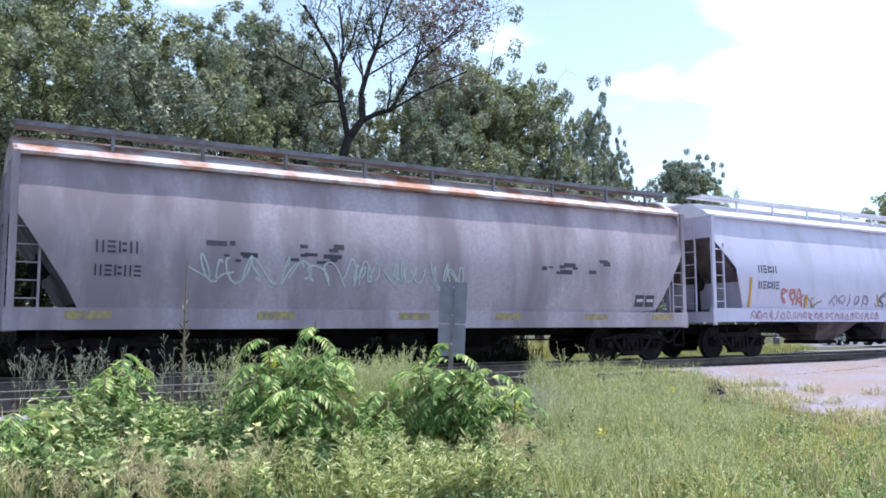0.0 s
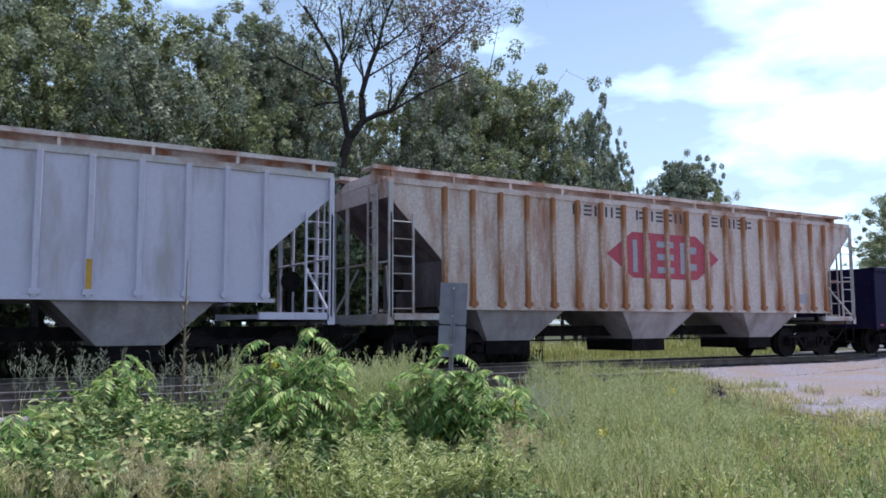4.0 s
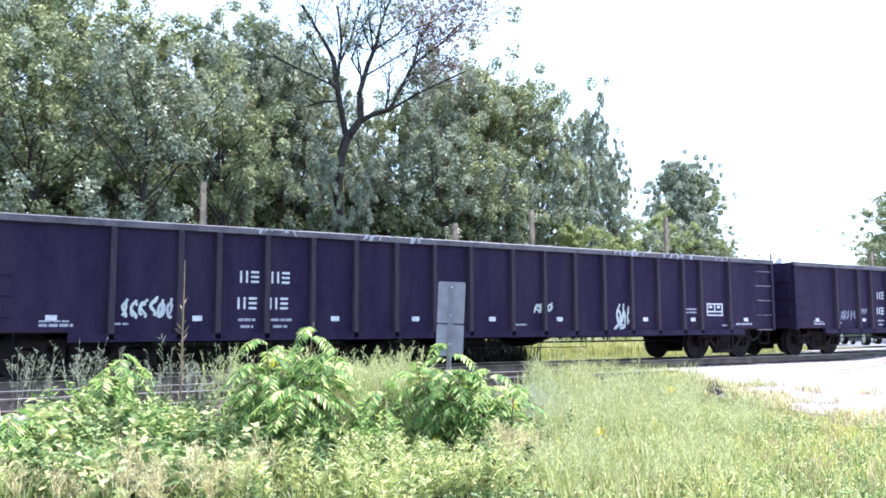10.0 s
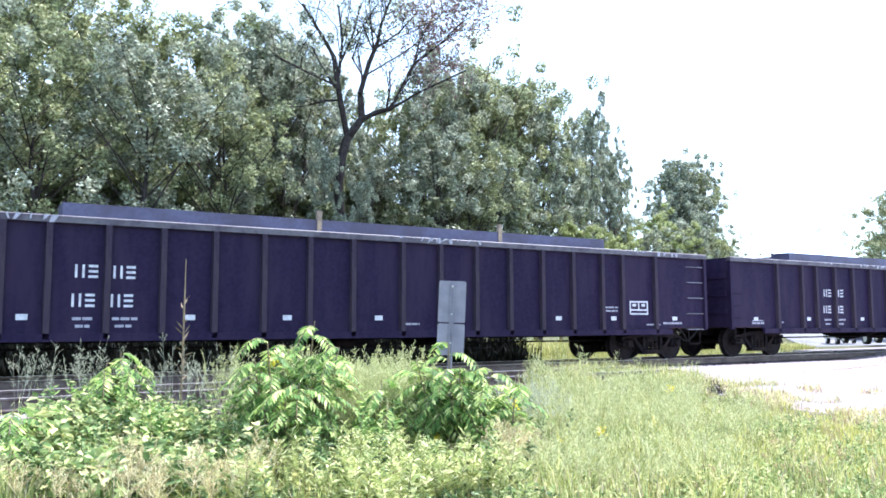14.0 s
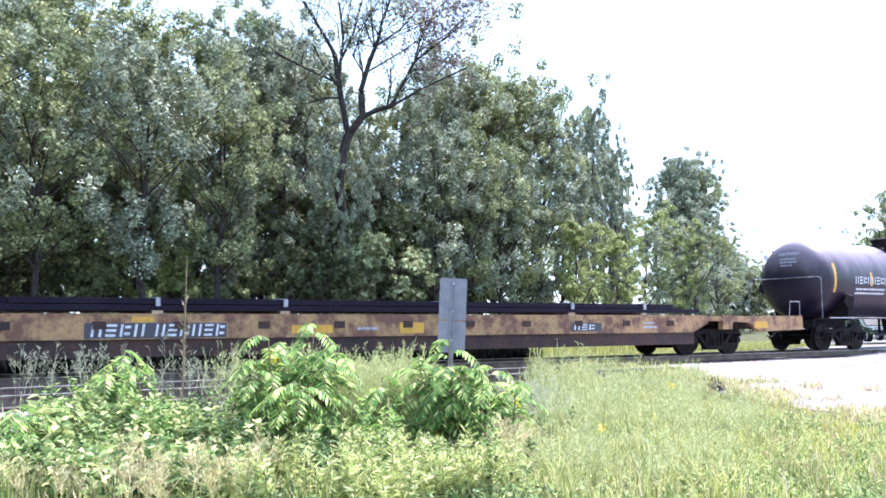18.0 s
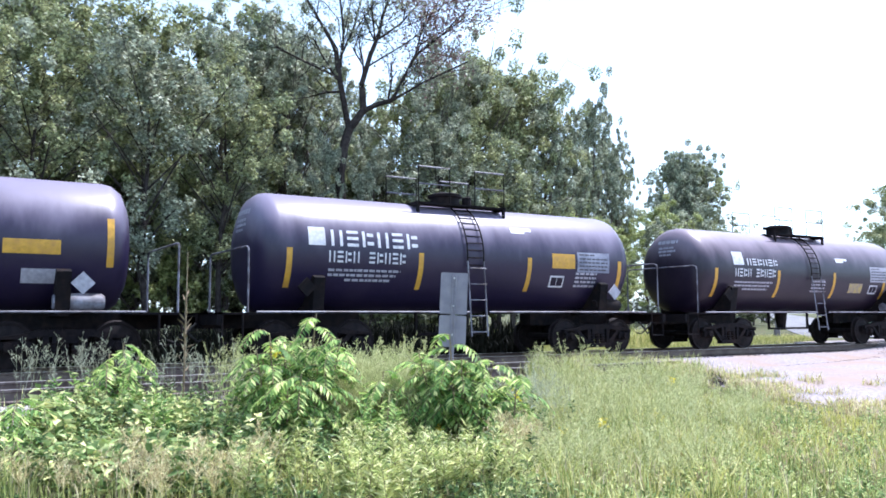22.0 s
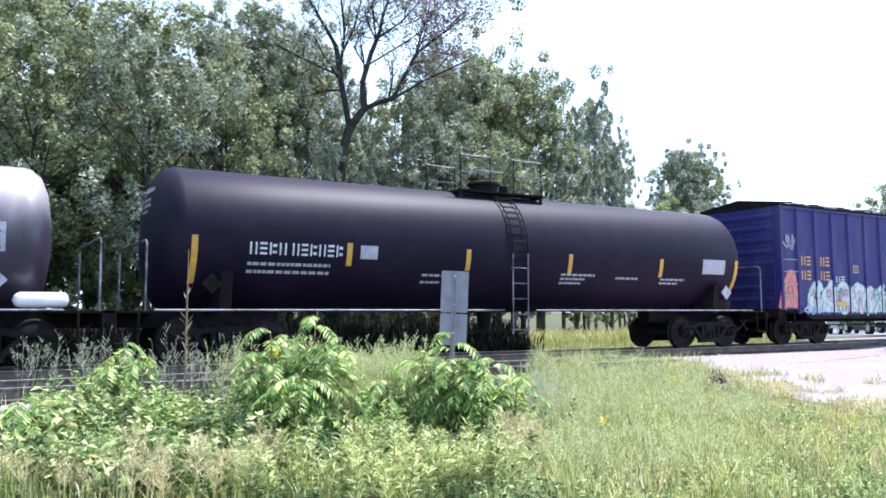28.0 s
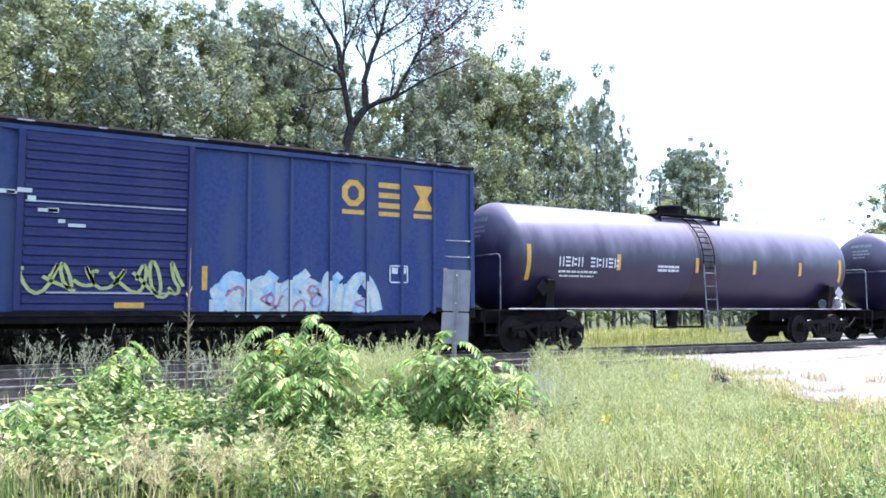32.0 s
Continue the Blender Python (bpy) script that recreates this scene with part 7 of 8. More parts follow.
        p = [c - d * 0.61 - n, c + d * 0.61 - n, c + d * 0.61 + n, c - d * 0.61 + n]
        part("crossbuck_blade", Shape().prism([tuple(q) for q in p], "y", -0.09 - 0.01 * a, -0.085 - 0.01 * a), "white", sig, "white crossbuck blade")
    part("lamp_arm", Shape().box(-0.42, 0.42, -0.09, -0.04, 2.55, 2.61), "black_iron", sig)
    for x in (-0.42, 0.42):
        b = part("lamp_disc", Shape().turned([(-0.07, 0.27), (-0.045, 0.27)], "y", 22, (x, 2.55)), "tank_matt", sig, "round black lamp backing")
        part("lamp_hood", Shape().turned([(-0.26, 0.13), (-0.07, 0.11)], "y", 14, (x, 2.55)), "black_iron", b)
    part("junction_box", Shape().box(-0.1, 0.1, -0.16, -0.06, 2.1, 2.35), "zinc", sig)


crossing_signal()


def warning_sign():
    w = tagged(new("warning_sign"), "small yellow diamond road sign on a post", "sign")
    w.location = spot(1521, 62)
    w.rotation_euler[2] = radians(-45)
    part("post", Shape().box(-0.04, 0.04, -0.03, 0.03, 0, 2.6), "zinc", w)
    part("diamond_plate", Shape().prism([(0, 1.6), (0.5, 2.1), (0, 2.6), (-0.5, 2.1)], "y", -0.05, -0.04), "yellow", w, "yellow diamond plate")


warning_sign()


def utility_pole(px, depth, top):
    u = tagged(new("utility_pole"), "weathered wooden utility pole by the road", "pole")
    u.location = spot(px, depth)
    part("pole", Shape().turned([(-0.3, 0.15), (top, 0.1)], "z", 10), "wood", u)
    part("crossarm", Shape().box(-0.9, 0.9, -0.06, 0.06, top - 0.6, top - 0.48), "wood", u)


utility_pole(1512, 75, 4.6)


def road_car(label, paint, px, depth, turn, tall=0.0):
    car = tagged(new("waiting_car"), label, "car", group="cars waiting at the crossing")
    car.location = spot(px, depth)
    car.location.z += 0.07
    car.rotation_euler[2] = turn
    h = 0.62 + tall * 0.3
    side = [(-2.2, 0.35), (2.15, 0.35), (2.2, 0.55), (2.1, h), (0.95, h + 0.12), (0.35, h + 0.62 + tall * 0.2), (-1.3, h + 0.64 + tall * 0.2), (-2.05, h + 0.15), (-2.2, 0.6)]
    part("body", Shape().prism(side, "y", -0.86, 0.86), paint, car, "", True)
    part("windscreen", Shape().add([(0.97, -0.72, h + 0.14), (0.97, 0.72, h + 0.14), (0.4, 0.66, h + 0.58), (0.4, -0.66, h + 0.58), (1.0, -0.72, h + 0.15), (1.0, 0.72, h + 0.15), (0.43, 0.66, h + 0.6), (0.43, -0.66, h + 0.6)], [(0, 1, 2, 3), (4, 5, 6, 7), (0, 1, 5, 4), (1, 2, 6, 5), (2, 3, 7, 6), (3, 0, 4, 7)]), "glass", car, "dark windscreen")
    for y in (-0.87, 0.87):
        part("side_window", Shape().prism([(0.75, h + 0.16), (0.3, h + 0.55), (-1.2, h + 0.57), (-1.7, h + 0.2)], "y", min(y, y * 1.004), max(y, y * 1.004)), "glass", car, "dark side window")
    for y in (-0.62, 0.62):
        part("headlamp", Shape().box(2.12, 2.215, y - 0.18, y + 0.18, 0.56, 0.7), "lamp_glass", car, "clear headlamp")
    part("bumper", Shape().box(2.15, 2.26, -0.8, 0.8, 0.3, 0.5), "dark", car)
    part("grille", Shape().box(2.16, 2.22, -0.38, 0.38, 0.52, 0.66), "dark", car)
    for x in (-1.35, 1.35):
        for y in (-0.78, 0.78):
            w = part("wheel", Shape().turned([(y - 0.1, 0.24), (y - 0.1, 0.3), (y - 0.08, 0.325), (y + 0.08, 0.325), (y + 0.1, 0.3), (y + 0.1, 0.24)], "y", 18, (x, 0.325)), "rubber", car, "black tyre", True)
            part("rim", Shape().turned([(y - 0.105, 0.21), (y + 0.105, 0.21)], "y", 14, (x, 0.325)), "bare_metal", w)


road_car("dark green car waiting with its front to the crossing", "car_green", 1538, 39.0, radians(-128))
road_car("silver car waiting behind another at the crossing", "car_silver", 1490, 52.0, radians(-135), 0.5)


# ---------- trees ----------
def clump_leaves(rng, clumps, radii, per, size):
    """Leaves all over rounded clumps, faced outwards and upwards: (count, 3, 3) triangles."""
    n = len(clumps) * per
    way = unit_rows(rng.normal(0, 1, (n, 3)))
    reach = np.repeat(radii, per)[:, None] * (0.35 + 0.65 * rng.uniform(0, 1, (n, 1)) ** 0.6)
    c = np.repeat(clumps, per, axis=0) + way * reach * np.array([0.85, 0.85, 1.0])
    face = unit_rows(way * 0.8 + np.array([0, 0, 0.45]) + rng.normal(0, 0.75, (n, 3)))
    along = np.cross(face, rng.normal(0, 1, (n, 3)) + np.array([0.6, 0.6, 0]))
    along = unit_rows(along)
    side = np.cross(face, along)
    length = (size * rng.uniform(0.6, 1.3, n))[:, None]
    return np.stack([c - side * length * 0.4, c + side * length * 0.4, c + along * length], axis=1)


def tree_meshes(seed, height, spread, base, leaf, per=112, leaf_size=0.12, limbs=30, narrow=1.0, steep=1.1, bark="bark"):
    """Trunk with limbs, and a crown of leafy clumps hung on them."""
    rng = np.random.default_rng(seed)
    wood = Shape()
    lean = rng.uniform(-.03, .03, 2)
    top = np.array([lean[0] * height, lean[1] * height, height * 0.94])
    pts = [np.array([0, 0, -0.3])] + [top * k / 6 + np.array([*(rng.uniform(-.12, .12, 2)), 0]) for k in range(1, 7)]
    r0 = height * 0.012
    for i in range(6):
        wood.tube(pts[i], pts[i + 1], r0 * (1 - i / 6.6), r0 * (1 - (i + 1) / 6.6), 7, False)
    clumps, radii = [], []
    for i in range(limbs):
        t = base + (0.97 - base) * (i + rng.uniform(0, 1)) / limbs
        p = top * t
        prof = math.sin(math.pi * min(1, max(0.1, (1 - t) / (1 - base) * 0.74 + 0.12))) ** narrow
        a = i * 2.4 + rng.uniform(-.5, .5)
        reach = spread * prof * rng.uniform(0.55, 1.25)
        q = p + np.array([math.cos(a) * reach, math.sin(a) * reach, reach * steep * rng.uniform(0.5, 1.5)])
        mid = (p + q) / 2 + np.array([0, 0, 0.08 * reach])
        r = r0 * 0.42 * (1.1 - t)
        wood.tube(p, mid, r, r * 0.7, 5, False).tube(mid, q, r * 0.7, r * 0.25, 5, False)
        for k in range(5):
            f = 0.35 + 0.65 * (k + rng.uniform(0, 1)) / 5
            s0 = p + (q - p) * f
            off = rng.normal(0, 1, 3) * np.array([1, 1, 0.6]) + np.array([0, 0, 0.25])
            e = s0 + off / (np.linalg.norm(off) + 1e-6) * reach * rng.uniform(.12, .42)
            wood.tube(s0, e, r * 0.3, r * 0.1, 4, False)
            clumps.append(e)
            radii.append(spread / 2.6 * rng.uniform(0.22, 0.56) * (1.1 - 0.35 * f))
    # upright leading shoots
    for k in range(6):
        a = rng.uniform(0, 6.28)
        s0 = top * rng.uniform(0.84, 0.96)
        e = s0 + np.array([math.cos(a) * rng.uniform(.1, .5), math.sin(a) * rng.uniform(.1, .5), rng.uniform(0.35, 0.8)])
        wood.tube(s0, e, r0 * 0.12, r0 * 0.05, 4, False)
        for f in (0.05, 0.3, 0.55, 0.78, 1.0):
            clumps.append(s0 + (e - s0) * f)
            radii.append(0.32 - 0.17 * f)
    crown = tris_mesh("crown", clump_leaves(rng, np.array(clumps), np.array(radii), per, leaf_size), leaf)
    return mesh_of("trunk", wood, bark, True), crown


tree_kinds = [tree_meshes(11, 12.0, 2.4, 0.12, "leaf"), tree_meshes(12, 12.0, 2.1, 0.1, "leaf_cool", steep=1.5), tree_meshes(13, 12.0, 2.9, 0.08, "leaf", limbs=32),
              tree_meshes(14, 12.0, 1.8, 0.15, "leaf_cool", narrow=0.8, steep=1.6, limbs=24), tree_meshes(15, 12.0, 2.4, 0.06, "leaf_warm"), tree_meshes(16, 12.0, 2.6, 0.05, "leaf_cool", limbs=30)]
tree_kinds += [tree_meshes(17, 12.0, 3.0, 0.3, "leaf", bark="dark_bark"), tree_meshes(18, 12.0, 2.8, 0.26, "leaf_cool", bark="dark_bark")]
tree_words = ["tall leafy green tree at the edge of the wood", "tall grey-green poplar at the edge of the wood", "broad leafy green tree at the edge of the wood", "slender grey-green tree at the edge of the wood", "sunlit yellow-green tree with a rounded crown", "broad grey-green tree with a low crown", "leafy green tree with bare lower trunk", "grey-green tree with bare lower trunk"]
# kinds 1 and 3 carry the wood's shade in their leaf colour
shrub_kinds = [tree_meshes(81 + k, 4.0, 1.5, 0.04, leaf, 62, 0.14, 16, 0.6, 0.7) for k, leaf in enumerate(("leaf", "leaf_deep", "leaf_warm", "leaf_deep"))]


def plant_tree(kind, place, height, turn=0.0, wide=1.0, name="tree", words=""):
    low = name == "shrub"
    trunk, crown = shrub_kinds[kind % 4] if low else tree_kinds[kind]
    t = tagged(new(name), words or tree_words[kind], "shrub" if name == "shrub" else "tree", group="trees behind the railway")
    t.location = place
    k = height / (4.0 if low else 12.0)
    t.scale, t.rotation_euler[2] = (k * wide, k * wide, k), turn
    part("trunk", trunk, "", t)
    part("crown", crown, "", t)
    return t


# bearing, distance, height
for kind, px, d, h, w in ((2, -60, 27, 14.5, 1.1), (0, 60, 27, 14.2, 1.1), (5, 10, 33, 15.5, 1.1), (1, 150, 30, 12.2, 1.0), (0, 235, 28.5, 12.4, 1.05), (2, 330, 31, 13.2, 1.05), (1, 390, 29, 11.6, 1.0), (3, 435, 32, 12.6, 1.1), (5, 500, 31, 12.0, 0.9), (3, 492, 33, 13.4, 1.15), (1, 540, 34, 13.4, 0.9), (3, 462, 34, 13.8, 1.0),
                          (0, 545, 33, 12.4, 0.8), (1, 585, 36, 11.6, 0.75), (5, 655, 33, 8.6, 0.9), (2, 740, 36, 12.0, 0.85), (5, 790, 35, 12.4, 0.9), (4, 780, 38, 12.2, 0.8), (2, 850, 37, 13.7, 1.0), (0, 900, 38.5, 13.4, 1.0), (1, 955, 39, 12.0, 0.9), (5, 920, 41, 12.5, 1.0),
                          (3, 990, 41, 10.6, 0.9), (3, 1048, 44, 13.6, 0.62), (3, 1090, 46, 11.6, 0.6), (1, 1034, 45, 12.2, 0.6), (1, 1066, 47, 12.6, 0.55), (0, 1098, 48, 10.4, 0.55), (4, 1015, 38.5, 6.2, 1.4), (4, 1075, 41, 5.8, 1.5), (5, 1140, 48, 7.0, 1.3), (5, 1225, 53, 8.0, 1.3), (2, 1262, 56, 7.4, 1.3), (1, 1190, 57, 12.4, 1.1), (5, 1300, 70, 6.5, 1.5), (2, 1325, 75, 6.0, 1.6), (5, 1278, 66, 7.2, 1.4), (2, 1348, 85, 5.0, 1.6), (5, 1460, 160, 8.0, 1.7), (2, 1500, 150, 8.5, 1.7), (5, 1530, 140, 9.0, 1.7), (0, 1420, 180, 5.5, 1.7), (2, 1560, 120, 9.5, 1.5), (4, 1105, 46, 6.8, 1.2), (4, 1160, 50, 8.2, 1.25), (3, 1185, 58, 12.4, 0.85), (0, 1235, 60, 12.6, 0.85), (4, 1210, 52, 7.4, 1.25), (5, 1265, 62, 7.8, 0.9),
                          (1, 1012, 42, 11.2, 0.7), (1, 1200, 57, 12.2, 1.0), (0, 1228, 58, 12.0, 1.0), (5, 1180, 56, 10, 1.0), (2, 200, 36, 13.0, 1.0), (2, 640, 42, 9.5, 1.0),
                          (0, 1300, 95, 8.2, 1.0), (5, 1340, 100, 7.6, 1.1), (5, 1270, 80, 9.0, 1.1), (2, 1585, 62, 11.2, 1.1), (0, 1635, 60, 12.0, 1.2), (5, 1480, 150, 9.0, 1.2), (5, 1535, 120, 9.0, 1.3), (2, 1445, 170, 8.0, 1.2), (0, 1600, 85, 10.0, 1.2), (0, 800, 36.5, 12.8, 0.85), (2, 945, 40, 12.6, 0.8), (1, 1075, 45.5, 10.4, 0.75), (0, 1028, 43, 9.6, 0.8), (1, 1215, 57.5, 12.4, 0.95), (1, 1246, 59, 12.2, 0.85), (0, 1590, 62, 10.6, 1.5), (2, 1560, 70, 9.2, 1.5), (0, 1545, 76, 7.4, 1.6)):
    plant_tree(kind, spot(px, d), h, (px * 7 + d) % 6.28, w)
for kind, x, y, h in ((6, -9, 9.8, 11), (7, -6, 9.0, 10.5), (6, -3, 9.8, 11), (7, -0.2, 8.8, 10), (6, 2.4, 9.8, 9.8), (7, 5.2, 9.2, 10), (6, 7.6, 9.8, 9.2), (7, 16.6, 10.8, 9.2), (6, 18.6, 11.8, 9.0), (7, 21, 12.6, 8.4)):
    plant_tree(kind, (x, y, ground_height(x, y)), h, x * 1.7, 1.15)
# deeper rows that close the wood
for i in range(13):
    plant_tree((2, 5, 0, 1)[i % 4], spot(-40 + i * 76, 39 + 3.5 * (i % 2)), 11.6 if i < 8 else 9.6 if i < 9 else 12.2, i * 1.3, 1.15)
# undergrowth that closes the wood towards the line
rng = random.Random(90)
x = -16.0
while x < 21.0:
    y = 11.4 + rng.uniform(-.6, 1.2) + max(0, (x - 12) * 0.3)
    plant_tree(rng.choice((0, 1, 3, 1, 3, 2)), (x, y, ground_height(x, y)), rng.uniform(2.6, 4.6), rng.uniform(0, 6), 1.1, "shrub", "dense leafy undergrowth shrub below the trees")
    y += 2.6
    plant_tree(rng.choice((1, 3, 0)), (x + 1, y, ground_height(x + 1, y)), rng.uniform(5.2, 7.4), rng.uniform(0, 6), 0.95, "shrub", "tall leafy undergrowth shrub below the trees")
    x += rng.uniform(1.5, 2.1)


for kind, px, d, h in ((1, 1288, 66, 4.6), (3, 1322, 70, 4.4), (1, 1352, 76, 3.6)):
    plant_tree(kind, spot(px, d), h, px * 0.2, 1.2, "shrub", "dark leafy shrub beside the distant road")


# ---------- the half-bare tree that stands over the wood ----------
def half_bare_tree():
    tree = tagged(new("half_bare_tree"), "half-bare tree with a forked dark trunk and sparse leaves", "tree", group="trees behind the railway")
    rng = np.random.default_rng(77)
    depth = 28.6
    wood, tips = Shape(), []

    def grow(p, q, r, level):
        p, q = np.array(p), np.array(q)
        mid = (p + q) / 2 + rng.normal(0, 0.04, 3) * np.linalg.norm(q - p)
        wood.tube(p, mid, r, r * 0.85, 6, False).tube(mid, q, r * 0.85, r * 0.62, 6, False)
        if level == 0:
            tips.append(q)
            return
        d = q - p
        n = 5 if level > 1 else 4
        for k in range(n):
            t = 0.35 + 0.65 * (k + rng.uniform(0, 1)) / n
            s = p + d * t
            e = s + (d / np.linalg.norm(d) * 0.75 + rng.normal(0, 0.55, 3) + np.array([0, 0, 0.15])) * np.linalg.norm(d) * rng.uniform(0.3, 0.5)
            grow(s, e, r * 0.42, level - 1)
        tips.append(q)

    limbs = ((((602, 400), (595, 330), (600, 285)), 0.18, 0.17, 0), (((600, 285), (604, 262), (611, 240)), 0.17, 0.17, 0), (((611, 240), (596, 156), (586, 90)), 0.12, 0.09, 1), (((586, 90), (559, 42), (529, -8)), 0.075, 0.045, 3), (((595, 126), (601, 60), (592, -10)), 0.06, 0.04, 3), (((597, 100), (619, 54), (632, -10)), 0.05, 0.035, 3),
             (((611, 240), (637, 204), (634, 162)), 0.15, 0.12, 0), (((634, 162), (649, 102), (664, 66)), 0.1, 0.075, 2), (((664, 66), (672, 26), (690, -20)), 0.07, 0.04, 3), (((664, 72), (704, 45), (738, 5)), 0.04, 0.025, 3), (((637, 204), (664, 192), (690, 186)), 0.1, 0.08, 1),
             (((690, 186), (704, 154), (730, 103)), 0.06, 0.05, 2), (((730, 103), (762, 77), (822, 36)), 0.05, 0.03, 3), (((690, 186), (743, 154), (826, 116)), 0.05, 0.03, 3), (((730, 103), (742, 60), (770, 10)), 0.04, 0.025, 3), (((590, 150), (565, 110), (545, 70)), 0.04, 0.025, 3), (((640, 130), (618, 90), (640, 30)), 0.035, 0.02, 3), (((790, 55), (812, 34), (836, 12)), 0.03, 0.015, 2))
    base = at_bearing(602, 560, depth)
    base.z = ground_height(base.x, base.y) - 0.2
    wood.tube(base, at_bearing(602, 400, depth), 0.22, 0.18, 8, False)
    for way, r0, r1, level in limbs:
        pts = [at_bearing(*p, depth) for p in way]
        if level:
            pts = [p + Vector((0.5, 0.85, 0)) * 0.5 * noise.noise(p) for p in pts]
        m = (r0 + r1) / 2
        wood.tube(pts[0], pts[1], r0, m, 8, False).tube(pts[1], pts[2], m, r1, 8, False)
        for p, q in zip(pts, pts[1:]):
            for k in range(level):
                s0 = p.lerp(q, rng.uniform(0.1, 1))
                v = np.array(q - p)
                e = np.array(s0) + (v / np.linalg.norm(v) + rng.normal(0, 0.55, 3)) * rng.uniform(0.8, 1.7)
                grow(s0, e, r1 * 0.5, 2)
    part("trunk", wood, "dark_bark", tree, "dark forked trunk and bare branches", True)
    tips = np.array(tips)
    for name, leaf, keep, per in (("crown", "leaf_cool", lambda p: p[0] < at_bearing(868, 60, depth).x and rng.uniform(0, 1) < 0.42, 5), ("bronze_leaves", "leaf_red", lambda p: p[0] > at_bearing(700, 60, depth).x and p[0] < at_bearing(870, 60, depth).x and (p[2] > 10.2 or rng.uniform(0, 1) < 0.25), 6)):
        c = np.array([p for p in tips if keep(p)])
        n = len(c) * per
        centres = np.repeat(c, per, axis=0) + rng.normal(0, 0.2, (n, 3))
        size = 0.12 * rng.uniform(0.6, 1.2, n)
        part(name, quads_mesh(name, leaf_quads(rng, centres, unit_rows(rng.normal(0, 1, (n, 3))), unit_rows(rng.normal(0, 1, (n, 3)) + np.array([0, 0, .8])), size, size * 0.7), leaf), "", tree)


half_bare_tree()
for px, d, h in ((578, 28.0, 7.6), (634, 28.2, 6.6), (604, 27.6, 5.4)):
    plant_tree(3, spot(px, d), h, px * 0.3, 0.75, words="slender young tree beside the forked tree")
for kind, px, d, h in ((3, 560, 27.6, 4.4), (0, 650, 27.8, 4.2), (1, 612, 27.0, 3.2), (3, 700, 29.5, 5.0)):
    plant_tree(kind, spot(px, d), h, px * 0.1, 1.1, "shrub", "leafy shrub at the foot of the forked tree")


# ---------- foreground plants ----------
def top_height(x, y):
    """The ground or, over the beds, the ballast."""
    z = ground_height(x, y)
    for c, x1 in ((0.0, 60), (-3.85, 13.4)):
        if x < x1:
            z = max(z, float(np.interp(abs(y - c), (0, 1.65, 2.35, 2.4), (-0.185, -0.2, -0.42, -2))))
    return z


def on_ground(xy):
    return np.array([top_height(a, b) for a, b in xy])


def view_points(rng, n, px0, px1, d0, d1):
    px = rng.uniform(px0, px1, n)
    d = np.sqrt(rng.uniform(d0 * d0, d1 * d1, n))
    r = (px - 784) / 1443 * d
    return np.stack([EYE[0] + 0.525 * d + 0.851 * r, EYE[1] + 0.851 * d - 0.525 * r], axis=1), px, d


def blades(rng, xy, height, width, lean=0.5):
    """Bent grass blades of two pieces each."""
    n = len(xy)
    base = np.column_stack([xy, on_ground(xy) - 0.02])
    a = rng.uniform(0, 2 * np.pi, n)
    out = np.stack([np.cos(a), np.sin(a), np.zeros(n)], axis=1)
    side = np.stack([-np.sin(a + rng.normal(0, .6, n)), np.cos(a), np.zeros(n)], axis=1)
    bend = (rng.uniform(0.1, 1, n) * lean)[:, None] * height[:, None]
    up = np.array([0, 0, 1.0])
    mid = base + up * 0.6 * height[:, None] + out * bend * 0.35
    tip = base + up * (height * (1 - 0.18 * rng.uniform(0, 1, n)))[:, None] + out * bend
    w = width[:, None] / 2
    low = np.stack([base - side * w, base + side * w, mid + side * w * 0.8, mid - side * w * 0.8], axis=1)
    high = np.stack([mid - side * w * 0.8, mid + side * w * 0.8, tip + side * w * 0.15, tip - side * w * 0.15], axis=1)
    return np.concatenate([low, high])


def stuff(name, quads, material, label, category):
    return tagged(new(name, quads_mesh(name, quads, material)), label, category, kind="stuff")


rng = np.random.default_rng(5)
xy, px, d = view_points(rng, 210000, -90, 1660, 6.2, 19.5)
off_road = np.array([p[0] < edge_x(p[1]) + 0.25 + 2.6 * max(0, noise.noise((p[0] * 0.6, p[1] * 0.9, 4))) * q for p, q in zip(xy, rng.uniform(0, 1, len(xy)))])
keep = off_road & (xy[:, 1] < np.where(px > 930, -2.7, -6.1) + rng.uniform(-0.4, 0.6, len(xy))) & ((px > 880) | (rng.uniform(0, 1, len(xy)) < 0.35)) & ((px < 1250) | (rng.uniform(0, 1, len(xy)) < 0.8)) & ((px > 90) | (d < 8.3))
xy, px, d = xy[keep], px[keep], d[keep]
tussock = np.array([noise.noise((p[0] * 2.6, p[1] * 2.6, 1)) + 0.6 * noise.noise((p[0] * 0.7, p[1] * 0.7, 1)) for p in xy])
height = np.clip(0.25 + 0.36 * tussock, 0.05, 0.62) * rng.uniform(0.5, 1.25, len(xy))
near_edge = np.array([edge_x(p[1]) - p[0] for p in xy])
height *= np.clip(0.22 + 0.2 * near_edge, 0.22, 1) * np.where(xy[:, 1] > -6, 1.2, 1)
hue = np.array([noise.noise((p[0] * 0.55, p[1] * 0.55, 21)) + 0.5 * noise.noise((p[0] * 1.9, p[1] * 1.9, 22)) for p in xy]) + rng.normal(0, 0.22, len(xy))
hue += 0.4 * np.clip((px - 1100) / 300, 0, 1) * (d > 7.8) - 0.3 * np.clip((1200 - px) / 250, 0, 1)
dry = rng.uniform(0, 1, len(xy)) < 0.1 + 0.22 * np.array([noise.noise((p[0] * 0.9, p[1] * 0.9, 31)) > 0.25 for p in xy])
wid = rng.uniform(0.005, 0.012, len(xy))
